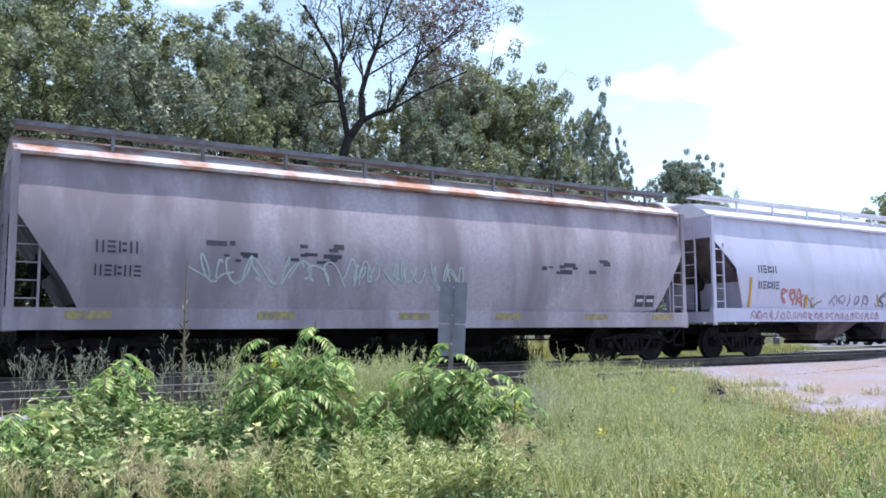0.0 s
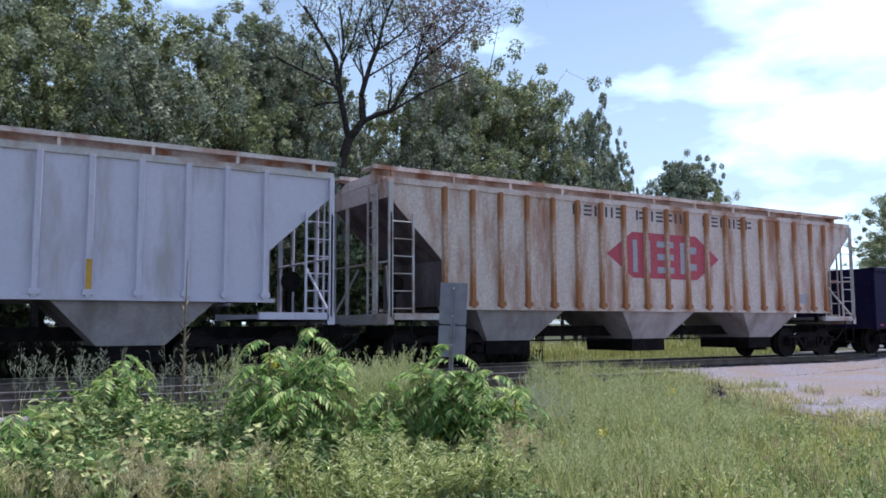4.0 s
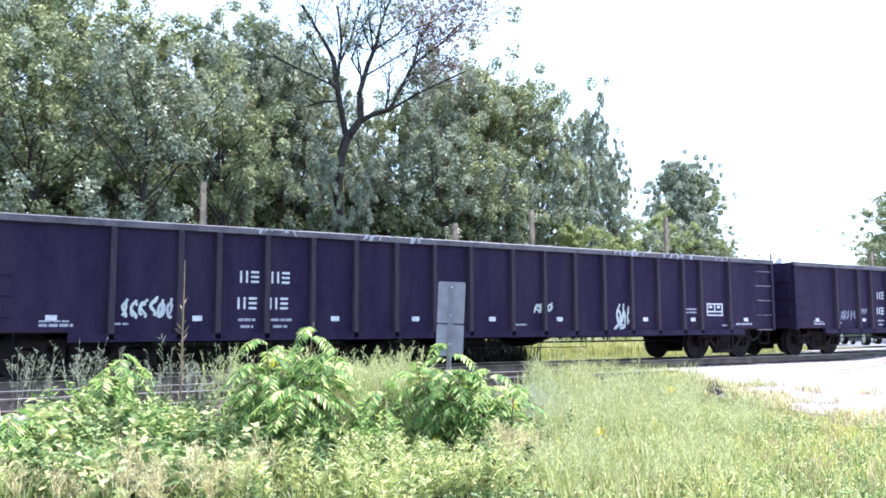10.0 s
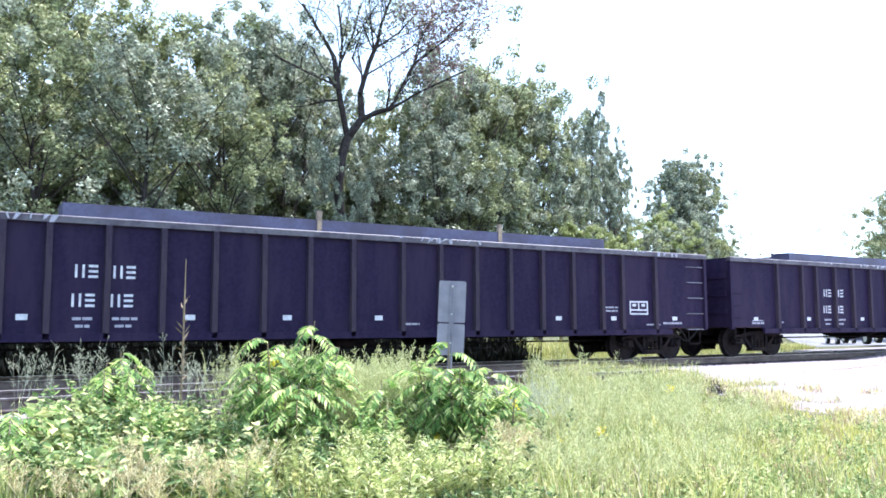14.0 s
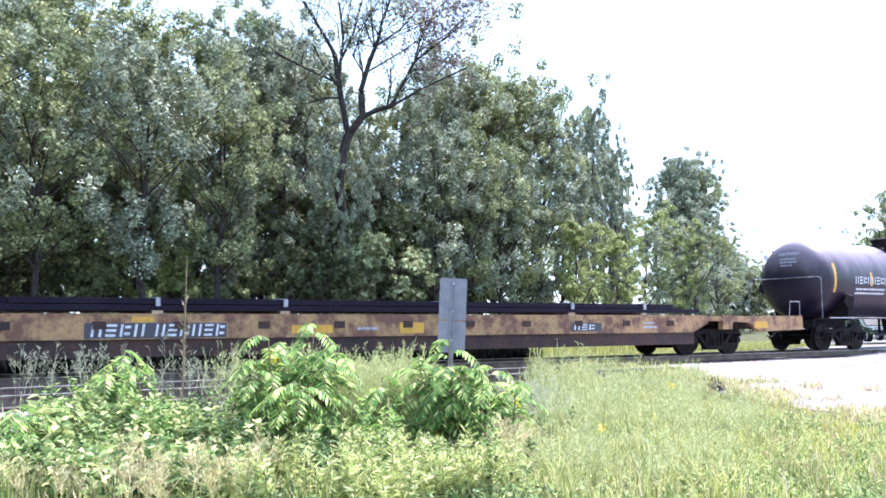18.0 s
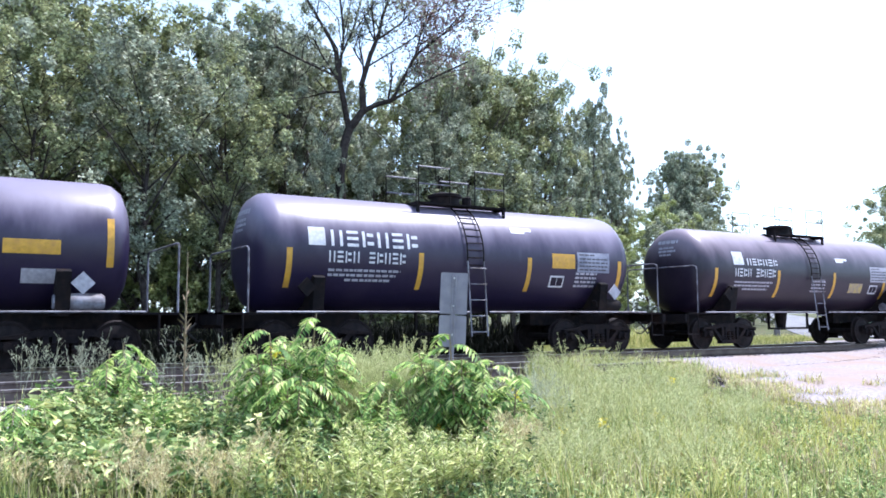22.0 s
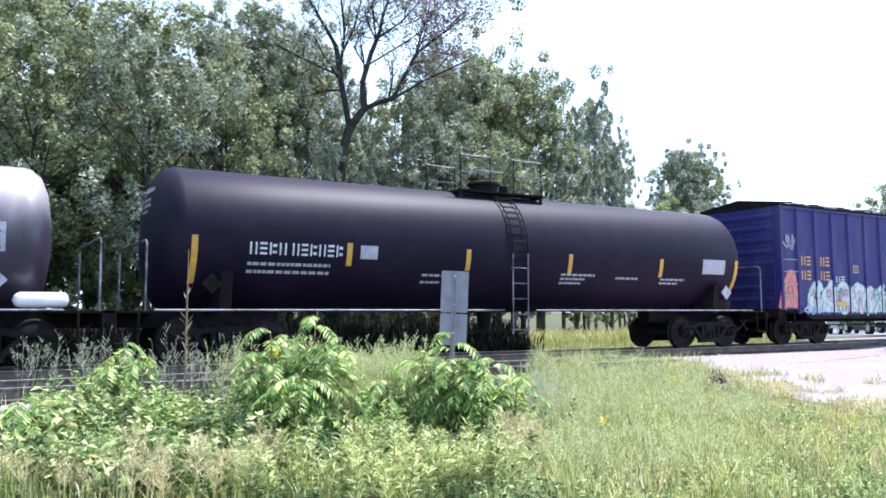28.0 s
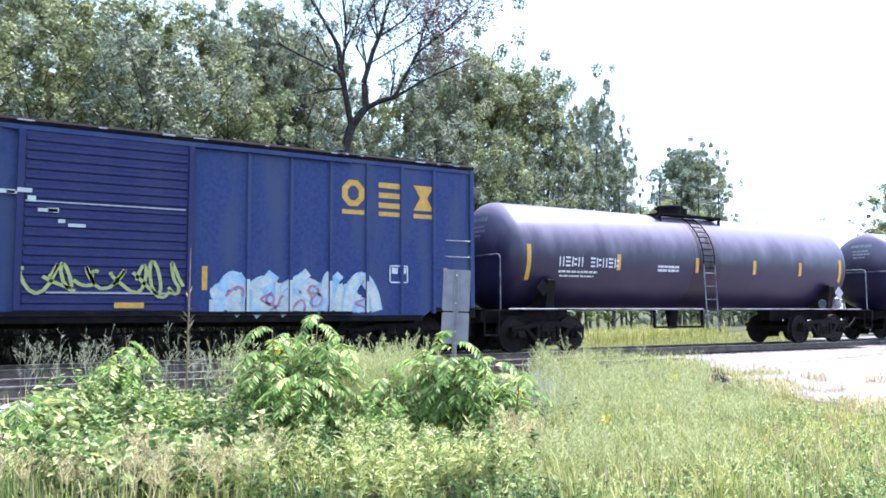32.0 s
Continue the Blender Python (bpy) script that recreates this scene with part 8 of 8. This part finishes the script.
for name, material, label, pick in (("meadow_grass", "grass", "long bright green summer grass beside the tracks", ~dry & (hue > -0.2) & (hue < 0.36)),
                                    ("yellow_meadow_grass", "lush_grass", "patches of yellow-green grass in the meadow", ~dry & (hue >= 0.36)),
                                    ("deep_meadow_grass", "deep_grass", "deep green grass low in the meadow", ~dry & (hue <= -0.2)),
                                    ("dry_grass", "straw", "dry straw-coloured grass among the green", dry)):
    stuff(name, blades(rng, xy[pick], height[pick], wid[pick], 0.55), material, label, "grass")
# sparse tufts and dry stalks over the edge of the gravel
n = 22000
yy = rng.uniform(-14, -4.5, n)
xy = np.column_stack([np.array([edge_x(v) for v in yy]) + rng.uniform(-0.8, 3.6, n), yy])
keep = np.array([noise.noise((p[0] * 1.1, p[1] * 1.4, 11)) > -0.12 + 0.16 * (p[0] - edge_x(p[1])) for p in xy])
xy = xy[keep]
turn = rng.uniform(0, 1, len(xy))
for name, material, label, lo, hi in (("edge_tufts", "grass", "sparse short green tufts at the edge of the gravel", 0, 0.45), ("dry_edge_tufts", "straw", "sparse dry yellow grass at the edge of the gravel", 0.45, 0.85), ("russet_edge_tufts", "russet", "reddish seed stalks at the edge of the gravel", 0.85, 1.01)):
    k = (turn >= lo) & (turn < hi)
    stuff(name, blades(rng, xy[k], rng.uniform(0.05, 0.26, k.sum()), rng.uniform(0.009, 0.018, k.sum()), 1.2), material, label, "grass")
# wider near blades, and the meadow round the standing place
xy, px, d = view_points(rng, 3000, 850, 1640, 6.2, 9.5)
keep = np.array([p[0] < edge_x(p[1]) - 0.6 for p in xy])
xy = xy[keep]
stuff("broad_bladed_grass", blades(rng, xy, rng.uniform(0.12, 0.34, len(xy)), rng.uniform(0.007, 0.014, len(xy)), 0.7), "weed", "broad-bladed yellow-green grass in the foreground", "grass")
a, r = rng.uniform(0, 6.283, 16000), 11 * np.sqrt(rng.uniform(0.01, 1, 16000))
xy = np.column_stack([r * np.cos(a), EYE[1] + r * np.sin(a)])
ahead = 0.525 * xy[:, 0] + 0.851 * (xy[:, 1] - EYE[1])
keep = (ahead < 5.9) & (xy[:, 1] < -6.5) & np.array([p[0] < edge_x(p[1]) for p in xy])
xy = xy[keep]
stuff("trodden_grass", blades(rng, xy, rng.uniform(0.06, 0.3, len(xy)), rng.uniform(0.006, 0.014, len(xy))), "grass", "shorter trodden grass round the standing place", "grass")
# short grass beyond the line and by the road
xy = np.column_stack([rng.uniform(14.5, 44, 26000), rng.uniform(2.6, 11, 26000)])
keep = np.array([not (p[0] > 31.5 + 1.19 * (p[1] - 2.2) - 3) for p in xy])
xy = xy[keep]
stuff("verge_grass", blades(rng, xy, rng.uniform(0.1, 0.32, len(xy)), rng.uniform(0.012, 0.022, len(xy))), "grass", "short sunlit grass beyond the tracks", "grass")
xy = np.column_stack([rng.uniform(13.5, 30, 9000), rng.uniform(7.6, 12, 9000)])
stuff("tall_verge_grass", blades(rng, xy, rng.uniform(0.35, 0.95, len(xy)), rng.uniform(0.015, 0.03, len(xy))), "grass", "tall grass at the edge of the wood", "grass")
# far-shoulder weeds added, shade in their colour; grass over the end of the siding
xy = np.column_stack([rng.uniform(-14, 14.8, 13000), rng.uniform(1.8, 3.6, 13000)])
stuff("shoulder_weeds", blades(rng, xy, rng.uniform(0.45, 0.85, len(xy)) + 0.6 * (xy[:, 1] > 2.5), rng.uniform(0.03, 0.06, len(xy)), 0.4), "shade_weed", "dense weeds added on the far ballast shoulder, shade put into their near-black colour", "weeds")
xy = np.column_stack([rng.uniform(11.8, 14.6, 2200), rng.uniform(-5.6, -2.2, 2200)])
stuff("siding_end_grass", blades(rng, xy, rng.uniform(0.12, 0.42, len(xy)), rng.uniform(0.007, 0.014, len(xy))), "grass", "grass growing over the end of the siding", "grass")
# weeds on the ballast and along the siding
xy = np.column_stack([rng.uniform(-2, 15, 2600), rng.uniform(-6.3, -1.9, 2600)])
keep = np.array([noise.noise((p[0] * 0.5, p[1] * 0.9, 8)) > 0.02 for p in xy])
xy = xy[keep]
stuff("track_weeds", blades(rng, xy, rng.uniform(0.08, 0.34, len(xy)), rng.uniform(0.006, 0.012, len(xy)), 0.6), "weed", "thin weeds growing through the ballast", "weeds")


def leafy_stems(rng, xy, height, leaf_len, leaf_wide, per, droop=0.0, bottom=0.25):
    """Upright weeds: a thin stem each, with pointed leaves all round it."""
    base = np.column_stack([xy, on_ground(xy) - 0.02])
    n = len(xy)
    a = rng.uniform(0, 2 * np.pi, n)
    tip = base + np.column_stack([np.cos(a) * 0.16 * height, np.sin(a) * 0.16 * height, height])
    side = np.column_stack([0.851 * np.ones(n), -0.525 * np.ones(n), np.zeros(n)]) * 0.0035
    stems = np.stack([base - side, base + side, tip + side * 0.4, tip - side * 0.4], axis=1)
    t = rng.uniform(bottom, 1, (n, per))
    c = (base[:, None, :] + (tip - base)[:, None, :] * t[..., None]).reshape(-1, 3)
    b = rng.uniform(0, 2 * np.pi, n * per)
    ways = unit_rows(np.column_stack([np.cos(b), np.sin(b), rng.uniform(-0.1, 1.1, n * per) - droop]))
    ups = unit_rows(np.array([0, 0, 0.8]) + rng.normal(0, 0.6, (n * per, 3)))
    size = leaf_len * rng.uniform(0.6, 1.2, n * per) * (1.15 - 0.5 * t.ravel())
    return stems, leaf_quads(rng, c, ways, ups, size, size * leaf_wide)


def weeds(name, seed, n, px0, px1, d0, d1, h0, h1, leaf_len, leaf_wide, per, material, label, droop=0.0, hollow=False):
    rng = np.random.default_rng(seed)
    xy, px, d = view_points(rng, n, px0, px1, d0, d1)
    keep = np.array([p[0] < edge_x(p[1]) - 0.5 and noise.noise((p[0] * 1.1, p[1] * 1.1, seed)) > -0.02 for p in xy])
    keep &= (px > 75) | (d < 7.5)
    if hollow:
        keep &= ~((d > 7.7) & (d < 9.3) & (((px > 430) & (px < 640)) | ((px > 710) & (px < 920))) & (rng.uniform(0, 1, n) < 0.75))
    xy = xy[keep]
    s, l = leafy_stems(rng, xy, rng.uniform(h0, h1, len(xy)), leaf_len, leaf_wide, per, droop)
    plant = tagged(new(name, folded_mesh(name, l, material)), label, "weeds", kind="stuff")
    part("stem", quads_mesh("stem", s, "stem"), "", plant, kind="stuff")


weeds("leafy_weeds", 21, 520, 430, 980, 6.4, 8.6, 0.28, 0.62, 0.115, 0.17, 64, "mint_weed", "leafy light green weeds with narrow leaves", hollow=True)
weeds("broad_weeds", 22, 520, -60, 480, 6.4, 10.2, 0.22, 0.6, 0.11, 0.42, 40, "weed", "broad-leaved yellow-green weeds in sunlight", 0.3)
weeds("large_leaved_weeds", 29, 170, 60, 470, 6.6, 10.0, 0.25, 0.6, 0.2, 0.5, 16, "weed", "weeds with large rounded yellow-green leaves", 0.25)
weeds("low_herbs", 23, 2200, 850, 1560, 6.3, 12.5, 0.1, 0.32, 0.07, 0.36, 22, "weed", "low leafy herbs among the grass")
weeds("pale_herbs", 27, 800, 880, 1500, 6.3, 10.5, 0.12, 0.36, 0.06, 0.3, 24, "mint_weed", "pale green herbs among the grass")
weeds("dark_herbs", 24, 300, -60, 1000, 7.2, 10.6, 0.3, 0.62, 0.11, 0.36, 36, "deep_weed", "dark green weeds between the bushes", 0.2)
weeds("low_dark_weeds", 28, 900, -60, 980, 6.3, 10.2, 0.1, 0.3, 0.09, 0.4, 16, "deep_weed", "low dark weeds under the taller plants", 0.1)
weeds("tall_leafy_weeds", 26, 130, -60, 950, 7.8, 9.8, 0.5, 0.85, 0.14, 0.24, 44, "sumac", "tall leafy weeds with long leaves", 0.2, True)
weeds("yellowing_weeds", 25, 150, 40, 250, 8.2, 10.4, 0.3, 0.66, 0.09, 0.55, 30, "leaf_warm", "yellowing weed leaves in sunlight", 0.25)


def seeding_grass(seed, n, px0, px1, d0, d1, h0, h1, twigs=9):
    """Thin tall stems with loose branching heads."""
    rng = np.random.default_rng(seed)
    xy, px, d = view_points(rng, n, px0, px1, d0, d1)
    base = np.column_stack([xy, on_ground(xy) - 0.02])
    h = rng.uniform(h0, h1, n) * (0.75 + 0.5 * np.array([abs(noise.noise((p[0] * 1.3, p[1] * 1.3, 2))) for p in xy]))
    a = rng.uniform(0, 2 * np.pi, n)
    tip = base + np.column_stack([np.cos(a) * 0.22 * h, np.sin(a) * 0.22 * h, h])
    across = np.array([0.851, -0.525, 0.0])
    stem = np.stack([base - across * 0.003, base + across * 0.003, tip + across * 0.001, tip - across * 0.001], axis=1)
    t = rng.uniform(0.45, 0.97, (n, twigs))
    s0 = (base[:, None, :] + (tip - base)[:, None, :] * t[..., None]).reshape(-1, 3)
    b = rng.uniform(0, 2 * np.pi, n * twigs)
    ln = (rng.uniform(0.06, 0.2, (n, twigs)) * (1.25 - t)[...]).ravel() * 1.6
    e = s0 + np.column_stack([np.cos(b) * 0.7, np.sin(b) * 0.7, rng.uniform(0.4, 1.0, n * twigs)]) * ln[:, None]
    twig = np.stack([s0 - across * 0.002, s0 + across * 0.002, e + across * 0.002, e - across * 0.002], axis=1)
    m = len(e)
    ways = unit_rows(rng.normal(0, 0.5, (3 * m, 3)) + np.array([0, 0, 0.7]))
    grain = leaf_quads(rng, np.repeat(e, 3, axis=0) - np.repeat(e - s0, 3, axis=0) * rng.uniform(0, .6, (3 * m, 1)), ways, unit_rows(rng.normal(0, 1, (3 * m, 3))), 0.03, 0.009)
    return stem, np.concatenate([twig, grain])


for name, material, label, beds in (
        ("tall_seeding_grass", "pale_weed", "tall grass with loose pale seed heads", (seeding_grass(31, 34, 30, 230, 10.4, 12.2, 0.7, 1.05), seeding_grass(36, 26, 250, 430, 10.4, 12.0, 0.75, 1.1), seeding_grass(33, 50, 850, 990, 9.8, 11.2, 0.7, 1.1))),
        ("hazy_green_grass", "haze_grass", "tall fine green grass with hazy tops", (seeding_grass(32, 800, 540, 745, 9.2, 11.2, 0.85, 1.2, 12), seeding_grass(34, 300, 930, 1340, 9.2, 12.0, 0.5, 0.85), seeding_grass(35, 90, 380, 560, 10.2, 11.5, 0.8, 1.05), seeding_grass(37, 260, 900, 1300, 7.0, 9.2, 0.35, 0.6), seeding_grass(43, 420, 930, 1230, 10.5, 15.0, 0.5, 0.85)))):
    heads = stuff(name, np.concatenate([g[1] for g in beds]), material, label, "grass")
    part("stem", quads_mesh("stem", np.concatenate([g[0] for g in beds]), material), "", heads, kind="stuff")

tan = [seeding_grass(39, 70, 200, 480, 6.5, 7.7, 0.4, 0.75, 18), seeding_grass(40, 22, -40, 200, 6.5, 7.5, 0.3, 0.6, 14), seeding_grass(42, 70, 860, 940, 8.0, 9.2, 0.35, 0.6, 14)]
heads = stuff("tan_seeding_grass", np.concatenate([g[1] for g in tan]), "tan_seed", "drying tan grass with feathery seed heads", "grass")
part("stem", quads_mesh("stem", np.concatenate([g[0] for g in tan]), "tan_seed"), "", heads, kind="stuff")
red = seeding_grass(38, 26, 1180, 1600, 6.6, 10.0, 0.22, 0.5)
heads = stuff("russet_stalks", red[1], "russet", "low reddish seed stalks in the meadow", "grass")
part("stem", quads_mesh("stem", red[0], "russet"), "", heads, kind="stuff")

# yellow and white flowers
rng = np.random.default_rng(41)
pts = []
for px, py, dd in ((990, 775, 9.0), (770, 772, 9.0), (1150, 745, 10.5), (905, 712, 9.6), (480, 640, 9.2), (1245, 790, 9.0), (1060, 762, 9.2), (1180, 690, 12)):
    c = np.array(at_bearing(px, py, dd))
    pts.append(c + rng.normal(0, 0.035, (16, 3)))
pts = np.concatenate(pts)
n = len(pts)
stuff("yellow_flowers", leaf_quads(rng, pts, unit_rows(rng.normal(0, 1, (n, 3)) + np.array([0, 0, .4])), unit_rows(rng.normal(0, 1, (n, 3)) + np.array([0.3, -0.6, .6])), 0.05, 0.035), "petal", "small clusters of yellow flowers in the grass", "flowers")


# ---------- sumac bushes ----------
def sumac(label, px, depth, height, width, stems, leaves, seed):
    rng = np.random.default_rng(seed)
    bush = tagged(new("sumac_bush"), label, "bush", group="bushes in the foreground")
    x, y, z = spot(px, depth)
    bush.location = (x, y, z)
    wood, c, w, u, ln = Shape(), [], [], [], []
    for s in range(stems):
        a = rng.uniform(0, 2 * math.pi)
        base = np.array([math.cos(a), math.sin(a), 0]) * width * 0.12 * rng.uniform(0, 1)
        out = np.array([math.cos(a), math.sin(a), 0]) * width * 0.42 * rng.uniform(0.2, 1)
        h = height * (rng.uniform(0.45, 0.82) if s else 0.95)
        tip = base + out + np.array([0, 0, h])
        mid = (base + tip) / 2 + out * 0.2
        wood.tube(base - np.array([0, 0, .05]), mid, 0.014, 0.011, 6, False).tube(mid, tip, 0.011, 0.006, 6, False)
        for k in range(leaves):
            t = 0.3 + 0.7 * (k + rng.uniform(0, 1)) / leaves
            p = (base + (mid - base) * t * 2) if t < 0.5 else (mid + (tip - mid) * (2 * t - 1))
            b = k * 2.4 + rng.uniform(-.4, .4)
            o = np.array([math.cos(b), math.sin(b), 0])
            size = rng.uniform(0.38, 0.62) * (1.1 - 0.35 * t)
            rise = rng.uniform(0.35, 0.8)
            prev = p
            m = 11
            for j in range(1, m + 1):
                f = j / m
                q = p + o * size * f * 0.9 + np.array([0, 0, size * (rise * f - 0.95 * f * f)])
                wood.tube(prev, q, 0.0035, 0.003, 3, False)
                tan = (q - prev) / (np.linalg.norm(q - prev) + 1e-9)
                sd = np.cross(tan, [0, 0, 1.0])
                sd /= np.linalg.norm(sd) + 1e-9
                for sg in (-1, 1):
                    c.append(q)
                    w.append(sd * sg * 0.75 + tan * 0.42 + np.array([0, 0, -0.42 + rng.uniform(-.15, .15)]))
                    u.append(np.cross(sd * sg, tan) * sg + rng.normal(0, .2, 3) + np.array([0, 0, .5]))
                    ln.append((0.085 + 0.065 * math.sin(math.pi * min(1, f * 1.05))) * rng.uniform(.85, 1.15))
                prev = q
    part("stem", wood, "stem", bush, "thin woody stems", True, kind="stuff")
    c, w, u, ln = np.array(c), unit_rows(np.array(w)), unit_rows(np.array(u)), np.array(ln)
    part("foliage", folded_mesh("foliage", leaf_quads(rng, c, w, u, ln, ln * 0.25), "sumac"), "", bush, "drooping feathered leaflets", kind="stuff")


sumac("leafy green sumac bush with drooping feathered leaves", 505, 9.2, 1.62, 1.55, 18, 13, 51)
sumac("leafy green sumac bush beside a metal sign", 812, 9.6, 1.4, 1.55, 17, 12, 52)
sumac("small sumac bush near the siding", 185, 10.0, 1.1, 0.75, 5, 9, 53)
sumac("low dark sumac shoot in the weeds", 30, 8.4, 0.62, 0.7, 4, 9, 54)
sumac("small sumac shoot between two bushes", 650, 9.3, 0.95, 0.7, 4, 9, 55)
sumac("small sumac shoot at the edge of a bush", 890, 9.3, 0.95, 0.6, 4, 9, 56)


def dead_stalk():
    st = tagged(new("dead_stalk"), "tall dry dead weed stalk standing upright", "plant")
    base = at_bearing(323, 700, 10.3)
    top = at_bearing(326, 457, 10.3)
    base.z = ground_height(base.x, base.y)
    s = Shape().tube(base, base.lerp(top, 0.6), 0.013, 0.011, 6).tube(base.lerp(top, 0.6), top, 0.011, 0.005, 6)
    part("stem", s, "stem", st)
    rng = np.random.default_rng(3)
    t = rng.uniform(0.3, 0.75, 26)
    c = np.array([base.lerp(top, float(k)) for k in t])
    ways = unit_rows(np.column_stack([rng.normal(0, .6, 26), rng.normal(0, .6, 26), rng.uniform(0.3, 1.2, 26)]))
    part("dry_leaves", quads_mesh("dry_leaves", leaf_quads(rng, c, ways, unit_rows(rng.normal(0, 1, (26, 3))), 0.16, 0.022), "stem"), "", st, kind="stuff")


dead_stalk()


# ---------- loose stones on the ballast shoulders ----------
def stones(name, seed, n, x0, x1, y0, y1, size0, size1, material, label, keep=None):
    rng = np.random.default_rng(seed)
    xy = np.column_stack([rng.uniform(x0, x1, n), rng.uniform(y0, y1, n)])
    if keep:
        xy = np.array([p for p in xy if keep(p)])
    n = len(xy)

    z = on_ground(xy)
    c = np.column_stack([xy, z])
    r = rng.uniform(size0, size1, n)
    top, bot = c + np.column_stack([rng.normal(0, .2, n) * r, rng.normal(0, .2, n) * r, r * 0.7]), c - np.column_stack([np.zeros(n), np.zeros(n), r * 0.6])
    a = rng.uniform(0, 6.28, n)
    ring = [c + np.column_stack([np.cos(a + k * 1.571) * r * rng.uniform(.7, 1.3, n), np.sin(a + k * 1.571) * r * rng.uniform(.7, 1.3, n), rng.normal(0, .12, n) * r]) for k in range(4)]
    quads = [np.stack([top, ring[k], ring[(k + 1) % 4], (ring[k] + ring[(k + 1) % 4]) / 2 * 0.35 + top * 0.65], axis=1)[:, [0, 1, 2, 3]] for k in range(4)]
    tri = [np.stack([ring[k], ring[(k + 1) % 4], (ring[k] + ring[(k + 1) % 4]) / 2 * 0.5 + top * 0.5, top], axis=1) for k in range(4)]
    return stuff(name, np.concatenate(tri), material, label, "stones")


stones("ballast_stones", 61, 9000, -4, 26, -6.4, -1.2, 0.018, 0.045, "stone", "loose grey ballast stones around the tracks", lambda p: (p[0] > 9 and (p[0] < 20 or p[1] > -4)) or p[1] < -5.0)
stones("shoulder_ballast", 64, 3200, 11, 27, -3.3, -1.1, 0.03, 0.065, "dark_stone", "dark ballast stones along the main line")
stones("road_gravel", 62, 2600, 14, 30, -12, -2.4, 0.008, 0.022, "stone", "loose gravel scattered over the road", lambda p: p[0] > edge_x(p[1]))

stones("shoulder_stones", 63, 3000, -2.5, 2.6, -6.4, -5.0, 0.02, 0.05, "pale_stone", "pale loose stones beside the siding")


# ---------- the train runs ----------
# seconds, and how far the train has gone
TRAVEL = ((0, 0), (14.4, 164.88), (16.6, 189.95), (18.2, 207.85), (19.6, 223.35), (21.0, 238.8), (22.0, 249.68), (23.4, 264.95), (24.5, 276.9), (25.5, 287.73), (27.5, 309.4), (29.0, 325.75), (30.0, 336.55), (31.0, 347.4), (32.0, 358.2))


def gone(t):
    return float(np.interp(t, [a for a, b in TRAVEL], [b for a, b in TRAVEL]))


def motions():
    for car, u in train:
        walk(car, [(t, pose(u - d, 0, 0)) for t, d in TRAVEL])
    # wheels roll: one key every frame, shared by all the wheelsets
    for k in (0, 1):
        lead = wheelsets[k]
        place = lead.location.copy()
        walk(lead, [(i / FPS, pose(*place) @ Matrix.Rotation(-gone(i / FPS) / WHEEL_R, 4, "Y")) for i in range(32 * FPS + 1)])
        keys = lead.animation_data
        for w in wheelsets[2 + k::2]:
            w.rotation_mode = "QUATERNION"
            w.animation_data_create()
            w.animation_data.action = keys.action
            w.animation_data.action_slot = keys.action_slot


motions()
